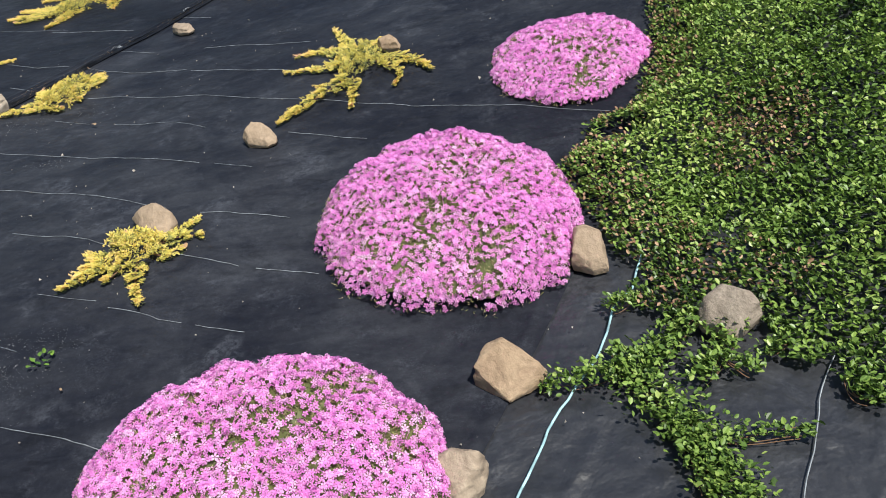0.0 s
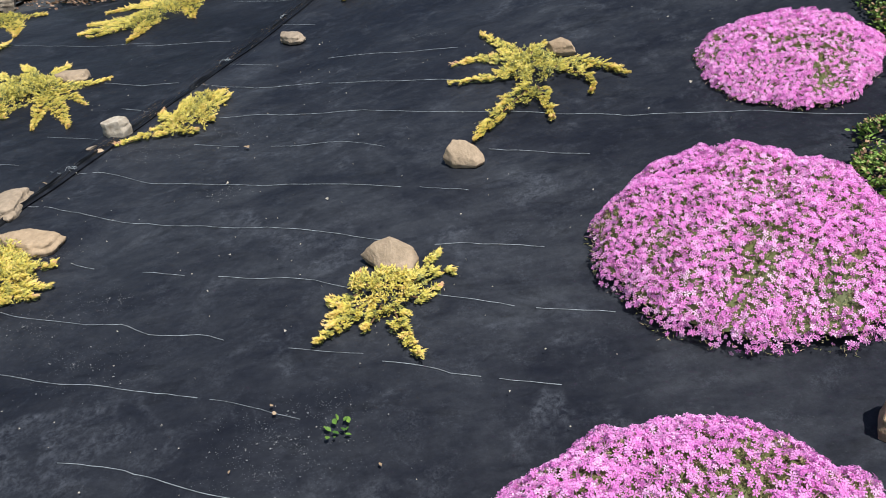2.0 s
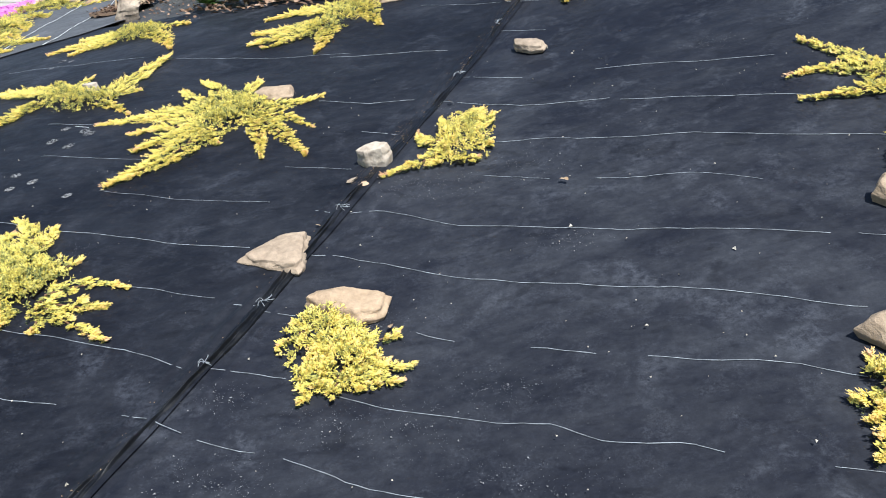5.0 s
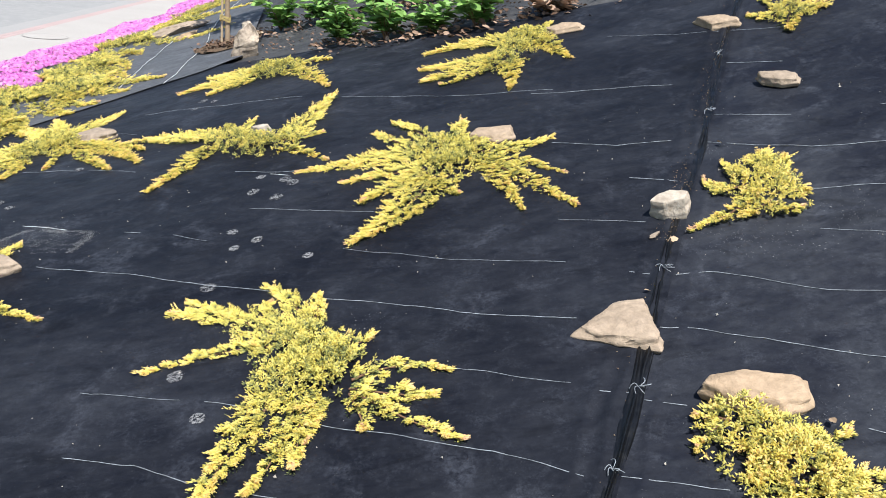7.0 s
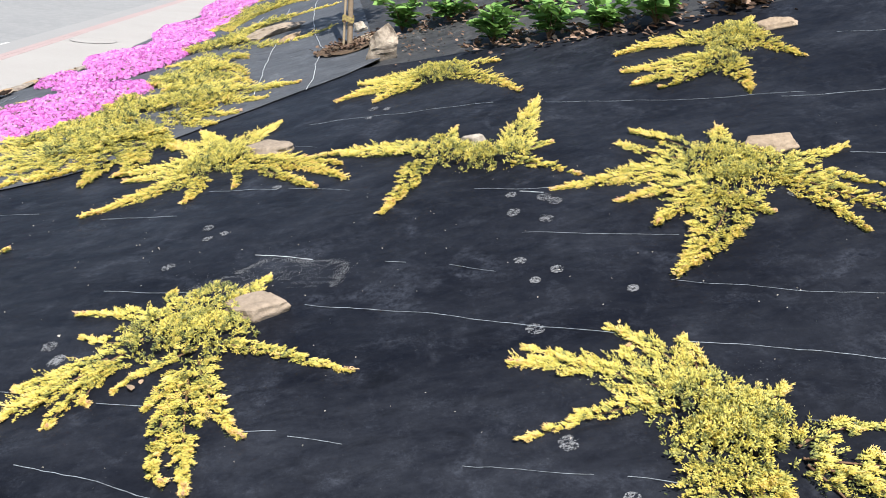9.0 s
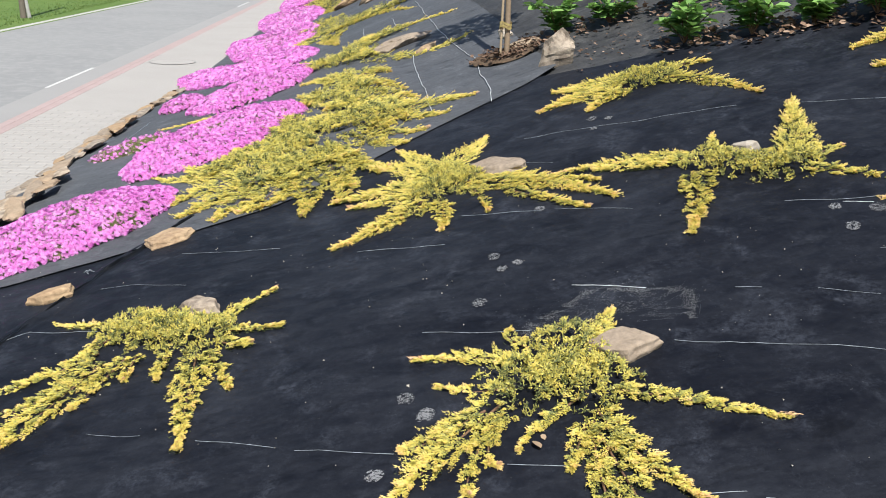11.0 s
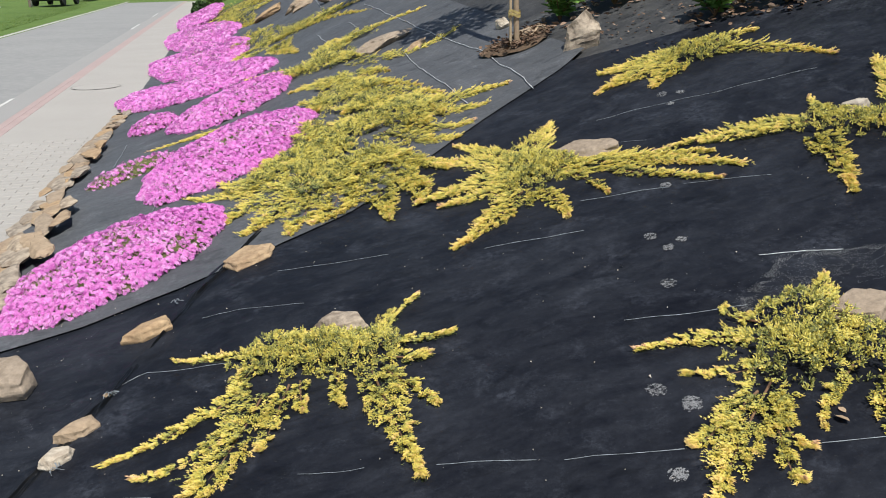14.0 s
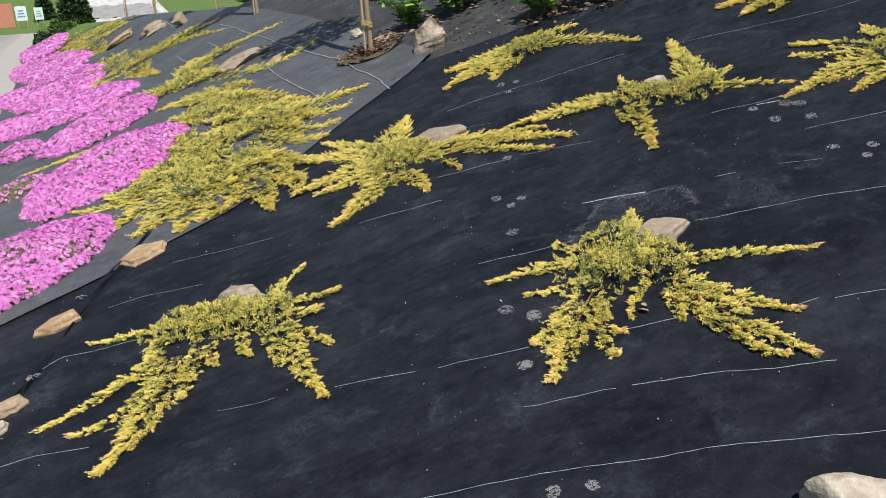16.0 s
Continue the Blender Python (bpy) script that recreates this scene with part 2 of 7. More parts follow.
MAT["grey_gravel"] = rough_ground("grey_gravel", (0.16, 0.16, 0.155), (0.24, 0.24, 0.23), (0.36, 0.35, 0.34), 3.0)


def paver_material(name, a, b):
    m = Nodes(name, 0.85, 0.25)
    c = m.mix(m.piece(), a, b)
    c = m.mix(m.ramp(m.noise(1.2, 4), [(0.3, 0.0), (0.7, 0.6)]), c, tuple(v * 0.86 for v in a))
    m.colour(m.mix(0.4, c, m.ramp(m.noise(160, 3), [(0.3, 0.7), (0.7, 1.05)]), "MULTIPLY"))
    m.bump(m.noise(120, 4), 0.35, 0.003)
    return m.mat


MAT["paver"] = paver_material("beige_concrete_paver", (0.345, 0.322, 0.298), (0.315, 0.295, 0.272))
MAT["paver_grey"] = paver_material("grey_gutter_slab", (0.29, 0.28, 0.27), (0.27, 0.26, 0.25))
MAT["paver_red"] = paver_material("faded_red_paver", (0.36, 0.275, 0.26), (0.33, 0.25, 0.235))
MAT["joint"] = rough_ground("sandy_joint", (0.33, 0.31, 0.28), (0.37, 0.35, 0.32), (0.28, 0.26, 0.24), 8.0)


def plain(name, c, rough=0.5, metal=0.0):
    m = Nodes(name, rough, 0.4)
    m.colour(m.mix(m.ramp(m.noise(9, 4), [(0.3, 0.0), (0.7, 1.0)]), c, tuple(v * 0.8 for v in c)))
    m.shader.inputs["Metallic"].default_value = metal
    return m.mat


MAT["board_white"] = plain("white_board", (0.70, 0.74, 0.76), 0.4)
MAT["print_blue"] = plain("blue_print", (0.12, 0.30, 0.50), 0.5)
MAT["print_green"] = plain("green_print", (0.10, 0.38, 0.26), 0.5)
MAT["brick_red"] = plain("salmon_render", (0.50, 0.20, 0.14), 0.85)
MAT["car_dark"] = plain("dark_car_paint", (0.025, 0.028, 0.035), 0.22)
MAT["car_blue"] = plain("blue_car_paint", (0.02, 0.05, 0.22), 0.22)
MAT["tyre"] = plain("tyre_rubber", (0.02, 0.02, 0.02), 0.85)
MAT["glass"] = plain("tinted_glass", (0.02, 0.025, 0.03), 0.06)
MAT["dust"] = rough_ground("chalky_dust", (0.20, 0.20, 0.205), (0.28, 0.28, 0.285), (0.09, 0.09, 0.095), 60.0)
MAT["crumb"] = rough_ground("light_crumb", (0.40, 0.36, 0.30), (0.50, 0.46, 0.40), (0.30, 0.26, 0.2), 40.0)


# ---------------------------------------------------------------- helpers for building
# low swells and hollows of the bank: x, y, rise
SWELLS = [(-0.6, 3.9, 0.029), (0.1, 2.1, -0.031), (-1.4, 2.4, 0.045), (-1.6, 5.6, -0.022), (-2.7, 3.7, -0.026), (-2.8, 5.5, 0.01), (-3.9, 7.0, 0.027), (-4.2, 9.2, -0.037), (-5.3, 5.0, -0.002), (-6.6, 6.0, -0.007), (-4.6, 5.2, 0.016), (-1.2, 3.4, 0.003), (-5.2, 7.2, -0.057)]


def ground_z(x, y):
    """Height of the bank; works on numbers and arrays."""
    x, y = np.asarray(x, float), np.asarray(y, float)
    u, v = np.clip(x, -8.5, 1.2) + 4, np.clip(y, 0.5, 15.0) - 5
    z = -0.32037 + 0.24897 * u + 0.12661 * v + 0.02023 * u * u + 0.02212 * u * v - 0.00581 * v * v + 0.00213 * u**3 + 0.0021 * u * u * v + 0.00111 * u * v * v
    for bx, by, rise in SWELLS:
        z = z + rise * np.exp(-((x - bx) ** 2 + (y - by) ** 2))
    z = z + np.where(x > 1.2, 0.5 * (1 - np.exp(-np.maximum(x - 1.2, 0) / 1.5)), 0)
    z = z - 0.10 * np.clip(0.5 - y, 0, 4.5)
    top, foot = np.interp(y, (9, 12, 16, 26, 38, 44), (1.75, 0.75, 0.36, 0.12, -0.15, -0.55)), -1.02
    z = top - 0.10 * np.logaddexp(0, (top - z) / 0.10)
    z = foot + 0.05 * np.logaddexp(0, (z - foot) / 0.05)
    return z


def gz(x, y):
    return float(ground_z(x, y))


def ground_normal(x, y):
    e = 0.02
    return Vector((gz(x - e, y) - gz(x + e, y), gz(x, y - e) - gz(x, y + e), 2 * e)).normalized()


def mesh_from(name, verts, faces, material, smooth=False, tint_level=None):
    """A mesh from numpy arrays: verts (n, 3), faces (m, 3) or (m, 4)."""
    verts, faces = np.asarray(verts, np.float32), np.asarray(faces, np.int32)
    me = bpy.data.meshes.new(name)
    me.vertices.add(len(verts))
    me.vertices.foreach_set("co", verts.ravel())
    k = faces.shape[1]
    me.loops.add(faces.size)
    me.loops.foreach_set("vertex_index", faces.ravel())
    me.polygons.add(len(faces))
    me.polygons.foreach_set("loop_start", np.arange(len(faces), dtype=np.int32) * k)
    me.polygons.foreach_set("use_smooth", np.full(len(faces), smooth))
    if tint_level is not None:
        me.attributes.new("tint_level", "FLOAT", "POINT").data.foreach_set("value", np.asarray(tint_level, np.float32))
    me.update(calc_edges=True)
    me.materials.append(material)
    return me


def from_bm(name, bm, material, smooth=False):
    me = bpy.data.meshes.new(name)
    bm.to_mesh(me)
    bm.free()
    me.materials.append(material)
    if smooth:
        me.polygons.foreach_set("use_smooth", [True] * len(me.polygons))
    return me


def part_mesh(name, me, parent, label=""):
    ob = new(name, me)
    ob.parent = parent
    return tagged(ob, label)


def thing(name, at, label, category, group="", kind=""):
    ob = new(name)
    ob.location = at
    ob.empty_display_size = 0.1
    return tagged(ob, label, category, group, kind)


def unit(a):
    return a / np.maximum(np.linalg.norm(a, axis=-1, keepdims=True), 1e-9)


def spikes(p, d, length, width, rng):
    """Slender folded shoots and needles, ridge side up."""
    n = len(p)
    other = np.array([0, 0, 1.0]) + rng.normal(0, 0.5, (n, 3))
    other = unit(other - d * np.sum(other * d, 1)[:, None])
    side = np.cross(d, other)
    w = width[:, None] * 0.5
    v = np.empty((n, 4, 3))
    v[:, 0] = p + other * w
    v[:, 1] = p - other * w * 0.5 + side * w
    v[:, 2] = p - other * w * 0.5 - side * w
    v[:, 3] = p + d * length[:, None]
    f = (np.arange(n) * 4)[:, None, None] + np.array([[0, 1, 3], [2, 0, 3]])[None]
    return v.reshape(-1, 3), f.reshape(-1, 3)


def leaves(p, d, up, length, width, fold, rng):
    """Oval leaves of four triangles, folded along the midrib."""
    n = len(p)
    side = unit(np.cross(d, up))
    up = np.cross(side, d)
    v = np.empty((n, 6, 3))
    L, W = length[:, None], width[:, None] * 0.5
    lift = fold * W
    v[:, 0] = p
    v[:, 1] = p + d * L * 0.32 + side * W * 0.9 + up * lift
    v[:, 2] = p + d * L * 0.72 + side * W * 0.85 + up * lift
    v[:, 3] = p + d * L
    v[:, 4] = p + d * L * 0.72 - side * W * 0.85 + up * lift
    v[:, 5] = p + d * L * 0.32 - side * W * 0.9 + up * lift
    f = (np.arange(n) * 6)[:, None, None] + np.array([[0, 1, 3], [1, 2, 3], [0, 3, 5], [5, 3, 4]])[None]
    return v.reshape(-1, 3), f.reshape(-1, 3)


def tube(points, radii, sides=6):
    """Verts and quads of a tapered tube along points."""
    pts = np.asarray(points, float)
    t = unit(np.gradient(pts, axis=0))
    a = unit(np.cross(t, np.array([0.13, 0.21, 0.97])))
    b = np.cross(t, a)
    ang = np.linspace(0, 2 * math.pi, sides, endpoint=False)
    r = np.broadcast_to(np.asarray(radii, float), (len(pts),))
    v = pts[:, None] + r[:, None, None] * (a[:, None] * np.cos(ang)[None, :, None] + b[:, None] * np.sin(ang)[None, :, None])
    i = np.arange(len(pts) - 1)[:, None] * sides
    j = np.arange(sides)[None]
    f = np.stack([i + j, i + (j + 1) % sides, i + sides + (j + 1) % sides, i + sides + j], -1).reshape(-1, 4)
    return v.reshape(-1, 3), f


def grid_mesh(name, xs, ys, height, material, warp=None, smooth=True):
    """A sheet over a grid of xs and ys; height(x, y) gives z; warp maps the grid to the plan."""
    gx, gy = np.meshgrid(np.asarray(xs, float), np.asarray(ys, float), indexing="ij")
    px, py = warp(gx, gy) if warp else (gx, gy)
    v = np.stack([px, py, height(px, py, gx, gy)], -1).reshape(-1, 3)
    nx, ny = gx.shape
    i, j = np.meshgrid(np.arange(nx - 1), np.arange(ny - 1), indexing="ij")
    a = (i * ny + j).ravel()
    f = np.stack([a, a + ny, a + ny + 1, a + 1], -1)
    return mesh_from(name, v, f, material, smooth)


def ripple(x, y, seed=0.0):
    """Low waves of a sheet that lies on uneven soil."""
    return 0.006 * np.sin(3.1 * x + 1.7 * y + seed) * np.sin(1.3 * x - 2.9 * y + 2 * seed) + 0.003 * np.sin(9 * x + 5 * y + seed) * np.sin(7 * y - 4 * x) + 0.0012 * np.sin(23 * x - 11 * y) * np.sin(19 * y + 8 * x + seed)



def strip_to_plan(w, s):
    return w * 0.887 + s * 0.462, -w * 0.462 + s * 0.887


# ---------------------------------------------------------------- the large structure
def spread(a, b, near, far_end, growth=1.25, step=2.0):
    """Grid lines: even from a to b, then ever wider out to far_end on both sides."""
    mid = list(np.arange(a, b + near * 0.5, near))
    out, d = [], step
    x = b
    while x < far_end:
        x += d
        d *= growth
        out.append(x)
    low, d = [], step
    x = a
    while x > -far_end:
        x -= d
        d *= growth
        low.append(x)
    return low[::-1] + mid + out


def ground_height(px, py, gx, gy):
    z = ground_z(px, py) - 0.035
    far_bank = np.clip((px + 1.0) / 12.0, 0, 1) * np.clip((py - 14) / 20.0, 0, 1)
    z = np.where(px < -7.34 + 0.035 * (np.clip(py, -30, 60) - 10), -1.07, z) - 0.5 * far_bank
    hills = np.clip((-px - 14) / 200.0, 0, 1) * 3.0 + np.clip((py - 120) / 400.0, 0, 1) * 10.0
    z = np.where((py > 64) & (px > -12.3), np.maximum(z, -1.0 + 0.025 * (np.clip(py, 64, 90) - 66)), z)
    return z + np.where(px < -12.5, hills, np.where(py > 120, hills, 0))


me = grid_mesh("ground", spread(-9.0, 4.0, 0.12, 900), spread(-4.0, 36.0, 0.16, 900), ground_height, MAT["grass"])
me.materials.append(MAT["soil"])
for poly in me.polygons:
    c = poly.center
    poly.material_index = 1 if (-8.0 < c.x < 6.0 and -6.0 < c.y < (30.0 if c.x < -4.1 else 14.5)) else 0
tagged(new("ground", me), "grassy ground with bare soil beneath the planted bank", "ground", kind="structure")


def seam_fold(w, at, s, size):
    return size * np.exp(-(((w - at + 0.012 * np.sin(7 * s) + 0.006 * np.sin(23 * s)) / 0.016) ** 2)) * (0.7 + 0.3 * np.sin(17 * s + 2 * np.sin(5 * s)))


def fabric_strip(name, w0, w1, s0, s1, lift, material, folds, label, seed):
    """One length of woven fabric laid over the bank, with a folded edge at each seam."""
    ws = set(np.round(np.arange(w0, w1 + 0.02, 0.05), 3)) | {w0, w1}
    for at, size in folds:
        ws |= set(np.round(np.arange(max(w0, at - 0.07), min(w1, at + 0.07), 0.007), 3))

    def height(px, py, w, s):
        z = ground_z(px, py) + lift + ripple(px, py, seed)
        for at, size in folds:
            z = z + seam_fold(w, at, s, size)
        return z

    me = grid_mesh(name, sorted(ws), np.arange(s0, s1, 0.045), height, material, strip_to_plan)
    return tagged(new(name, me), label, "weed fabric", kind="structure")


fabric_strip("fabric_1", -9.7, -4.08, -1.6, 5.29, 0.014, MAT["fabric_west"], [(-4.13, 0.011), (-4.19, 0.006), (-8.86, 0.009), (-8.78, 0.005)], "black woven weed fabric with pale threads over the bank", 0.3)
fabric_strip("fabric_2", -4.14, -1.04, -1.6, 5.29, 0.006, MAT["fabric"], [(-4.03, 0.006), (-1.08, 0.008)], "black woven weed fabric with dusty marks over the bank", 0.3)
fabric_strip("fabric_3", -1.07, 2.6, -1.6, 5.27, 0.000, MAT["fabric_old"], [(-0.84, 0.006), (-0.62, 0.004), (-0.30, 0.008), (-0.14, 0.005), (0.12, 0.006)], "creased black weed fabric under the green shrubs", 0.3)
fabric_strip("fabric_4", -9.6, 2.6, 5.25, 9.5, -0.004, MAT["fabric_bed"], [], "old dusty weed fabric of the upper bed", 5.1)


me = grid_mesh("fabric_6", np.arange(-4.3, 4.2, 0.12), np.arange(7.0, 14.6, 0.16), lambda px, py, gx, gy: ground_z(px, py) - 0.014 + ripple(px, py, 2.0) - 0.5 * np.clip((px + 1.0) / 12.0, 0, 1) * np.clip((py - 14) / 20.0, 0, 1), MAT["fabric_bed"])
tagged(new("fabric_6", me), "old dusty weed fabric along the upper bank", "weed fabric", kind="structure")


def grey_edge(x):
    """Lower edge of the grey fabric, as y over x."""
    return np.interp(x, (-7.49, -7.23, -6.91, -6.61, -6.19, -5.78, -5.43, -4.87, -4.58, -4.25, -3.98), (6.68, 6.6, 6.63, 6.7, 6.88, 7.09, 7.41, 7.78, 7.91, 8.1, 8.31))


def grey_warp(gx, gy):
    k = gy**1.6
    y = grey_edge(gx) * (1 - k) + 27.0 * k
    return gx + 0.035 * (y - 9.0) * np.clip((-6.2 - gx) / 1.0, 0, 1), y


me = grid_mesh("fabric_5", np.arange(-7.48, -4.06, 0.06), np.linspace(0, 1, 200), lambda px, py, gx, gy: ground_z(px, py) + 0.019 + ripple(px, py, 0.3) + 0.004 * np.exp(-((gy / 0.006) ** 2)), MAT["fabric_grey"], grey_warp)
tagged(new("fabric_5", me), "grey weathered weed fabric beside the walk and the young tree", "weed fabric", kind="structure")


# the walk, its red course and the lane
def road_x(xr, y):
    return xr + 0.035 * (y - 10)


def road_strip(name, x0, x1, y0, y1, z, material, label, category):
    ys = np.arange(y0, y1 + 0.1, 1.0)
    me = grid_mesh(name, np.linspace(x0, x1, 8), ys, lambda px, py, gx, gy: z + 0 * px, material, lambda a, b: (road_x(a, b), b), False)
    return tagged(new(name, me), label, category, kind="structure")


road_strip("road", -12.35, -9.12, -30, 170, -1.024, MAT["asphalt"], "sun-bleached grey asphalt lane", "road")
road_strip("kerb_1", -12.50, -12.35, -30, 170, -1.004, MAT["kerb"], "pale concrete road edging beside the grass", "kerb")
walk_bed = road_strip("pavement", -9.12, -7.36, -30, 170, -1.030, MAT["joint"], "beige paved walk with a faded red course", "pavement")
road_strip("road_line_1", -9.14, -9.095, 13.9, 16.1, -1.020, MAT["white_line"], "worn white painted line on the lane", "road marking")
for k in range(2):
    ob = road_strip("road_line_" + str(k + 2), -9.15, -9.10, 32 + 9 * k, 35 + 9 * k, -1.020, MAT["white_line"], "worn white painted dash on the lane", "road marking")


# ---------------------------------------------------------------- threads of the fabric
def thread(points, radius, material, seed, name="thread", lift=0.0175, label="", kind_label="pale loose thread woven across black fabric"):
    rng = np.random.default_rng(seed)
    (x0, y0), (x1, y1) = points[0], points[-1]
    length = math.hypot(x1 - x0, y1 - y0)
    n = max(int(length / 0.03), 4)
    t = np.linspace(0, 1, n)
    run = np.array(points)
    along = np.concatenate([[0], np.cumsum(np.hypot(*np.diff(run, axis=0).T))])
    kx, ky = np.interp(t, along / along[-1], run[:, 0]), np.interp(t, along / along[-1], run[:, 1])
    wob = 0.004 * np.sin(t * length * 9 + seed) + 0.002 * np.sin(t * length * 23 + 2 * seed) + rng.normal(0, 0.0010, n)
    nx, ny = -(y1 - y0) / length, (x1 - x0) / length
    kx, ky = kx + nx * wob, ky + ny * wob
    z = ground_z(kx, ky) + ripple(kx, ky, 0.3) + lift
    v, f = tube(np.stack([kx, ky, z], -1), radius, 5)
    return tagged(new(name, mesh_from(name, v, f, material, True)), kind_label, "thread", "threads of the fabric")


# runs of thread on the two sheets, west and east of the seam
thread([(-2.41, 4.19), (-2.31, 4.17), (-2.06, 3.96), (-1.71, 3.73), (-1.38, 3.54), (-1.14, 3.38)], 0.001, MAT["thread"], 1, lift=0.0085)
thread([(-1.08, 3.35), (-0.93, 3.25)], 0.0007, MAT["thread"], 2, lift=0.0085, kind_label="faint thin thread woven across black fabric")
thread([(-2.54, 3.97), (-2.44, 3.93), (-2.07, 3.63), (-1.74, 3.44), (-1.45, 3.26), (-1.28, 3.14), (-1.19, 3.09)], 0.001, MAT["thread"], 3, lift=0.0085)
thread([(-1.06, 3.0), (-0.97, 2.98), (-0.76, 2.87)], 0.001, MAT["thread"], 4, lift=0.0085)
thread([(-2.23, 3.45), (-2.14, 3.37)], 0.001, MAT["thread"], 5, lift=0.0085)
thread([(-1.96, 3.26), (-1.82, 3.17)], 0.001, MAT["thread"], 6, lift=0.0085)
thread([(-1.71, 3.11), (-1.58, 3.04), (-1.41, 2.96), (-1.3, 2.88)], 0.001, MAT["thread"], 7, lift=0.0085)
thread([(-1.08, 2.76), (-1.02, 2.73), (-0.88, 2.65)], 0.001, MAT["thread"], 8, lift=0.0085)
thread([(-2.79, 3.48), (-2.58, 3.38)], 0.001, MAT["thread"], 9, lift=0.0085)
thread([(-2.46, 3.27), (-2.33, 3.18), (-2.08, 3.03), (-1.97, 2.98), (-1.86, 2.89), (-1.71, 2.83), (-1.65, 2.78)], 0.001, MAT["thread"], 10, lift=0.0085)
thread([(-1.47, 2.68), (-1.41, 2.65), (-1.28, 2.59)], 0.0007, MAT["thread"], 11, lift=0.0085, kind_label="faint thin thread woven across black fabric")
thread([(-1.23, 2.55), (-1.13, 2.49), (-1.07, 2.45), (-1.0, 2.42)], 0.001, MAT["thread"], 12, lift=0.0085)
thread([(-3.0, 3.34), (-2.93, 3.31), (-2.83, 3.23)], 0.001, MAT["thread"], 13, lift=0.0163)
thread([(-2.79, 3.2), (-2.64, 3.12)], 0.001, MAT["thread"], 14, lift=0.0085)
thread([(-2.57, 3.08), (-2.42, 2.96), (-2.24, 2.85), (-2.08, 2.75), (-1.92, 2.68), (-1.69, 2.56)], 0.001, MAT["thread"], 15, lift=0.0085)
thread([(-1.66, 2.54), (-1.52, 2.46), (-1.43, 2.4)], 0.0007, MAT["thread"], 16, lift=0.0085, kind_label="faint thin thread woven across black fabric")
thread([(-2.88, 2.94), (-2.79, 2.9), (-2.68, 2.83), (-2.52, 2.73)], 0.001, MAT["thread"], 17, lift=0.0085)
thread([(-1.86, 4.47), (-1.69, 4.38), (-1.48, 4.24), (-1.25, 4.11), (-1.01, 3.91), (-0.78, 3.76)], 0.001, MAT["thread"], 18, lift=0.0085)
thread([(-2.05, 4.99), (-1.73, 4.72), (-1.42, 4.55)], 0.001, MAT["thread"], 19, lift=0.0085)
thread([(-1.4, 4.86), (-1.22, 4.75), (-0.83, 4.47)], 0.001, MAT["thread"], 20, lift=0.0085)
thread([(-0.83, 3.49), (-0.67, 3.39), (-0.53, 3.29)], 0.001, MAT["thread"], 21, lift=0.0085)
thread([(-1.94, 4.24), (-1.74, 4.09)], 0.0007, MAT["thread"], 22, lift=0.0085, kind_label="faint thin thread woven across black fabric")
thread([(-1.61, 4.01), (-1.31, 3.84), (-1.18, 3.72)], 0.0007, MAT["thread"], 23, lift=0.0085, kind_label="faint thin thread woven across black fabric")
thread([(-3.38, 6.48), (-2.88, 6.14), (-2.4, 5.86)], 0.0007, MAT["thread"], 24, lift=0.0163, kind_label="faint thin thread woven across black fabric")
thread([(-2.0, 2.44), (-1.83, 2.36), (-1.68, 2.26), (-1.46, 2.16), (-1.22, 2.05), (-1.05, 1.97)], 0.001, MAT["thread"], 25, lift=0.0085)
thread([(-0.96, 2.4), (-0.82, 2.34)], 0.001, MAT["thread"], 26, lift=0.0085)
thread([(-0.83, 2.62), (-0.64, 2.54)], 0.001, MAT["thread"], 27, lift=0.0085)
thread([(-0.75, 3.75), (-0.37, 3.46), (-0.02, 3.28), (0.27, 3.07)], 0.001, MAT["thread"], 28, lift=0.0085)
thread([(-1.39, 4.51), (-0.94, 4.18), (-0.81, 4.08)], 0.001, MAT["thread"], 29, lift=0.0085)
thread([(-4.52, 5.04), (-4.15, 4.84), (-3.64, 4.55)], 0.001, MAT["thread"], 30, lift=0.0163)
thread([(-3.46, 4.46), (-3.22, 4.33), (-2.88, 4.15), (-2.74, 4.08)], 0.001, MAT["thread"], 31, lift=0.0163)
thread([(-4.12, 3.88), (-3.93, 3.81), (-3.78, 3.72)], 0.001, MAT["thread"], 32, lift=0.0163)
thread([(-3.64, 3.65), (-3.49, 3.59), (-3.35, 3.51), (-3.19, 3.44)], 0.001, MAT["thread"], 33, lift=0.0163)
thread([(-4.14, 4.15), (-3.85, 4.05)], 0.0007, MAT["thread"], 34, lift=0.0163, kind_label="faint thin thread woven across black fabric")
thread([(-3.78, 4.02), (-3.59, 3.94)], 0.001, MAT["thread"], 35, lift=0.0163)
thread([(-3.46, 3.85), (-3.27, 3.75), (-3.09, 3.65), (-2.97, 3.58), (-2.87, 3.5)], 0.001, MAT["thread"], 36, lift=0.0163)
thread([(-2.78, 3.78), (-2.69, 3.73)], 0.001, MAT["thread"], 37, lift=0.0163)
thread([(-3.32, 4.08), (-3.03, 3.94), (-2.82, 3.82)], 0.0007, MAT["thread"], 38, lift=0.0163, kind_label="faint thin thread woven across black fabric")
thread([(-3.4, 4.76), (-3.03, 4.55), (-2.7, 4.38)], 0.0007, MAT["thread"], 39, lift=0.0163, kind_label="faint thin thread woven across black fabric")
thread([(-2.53, 4.26), (-2.48, 4.22)], 0.001, MAT["thread"], 40, lift=0.0163)
thread([(-3.86, 5.68), (-3.52, 5.5)], 0.001, MAT["thread"], 41, lift=0.0163)
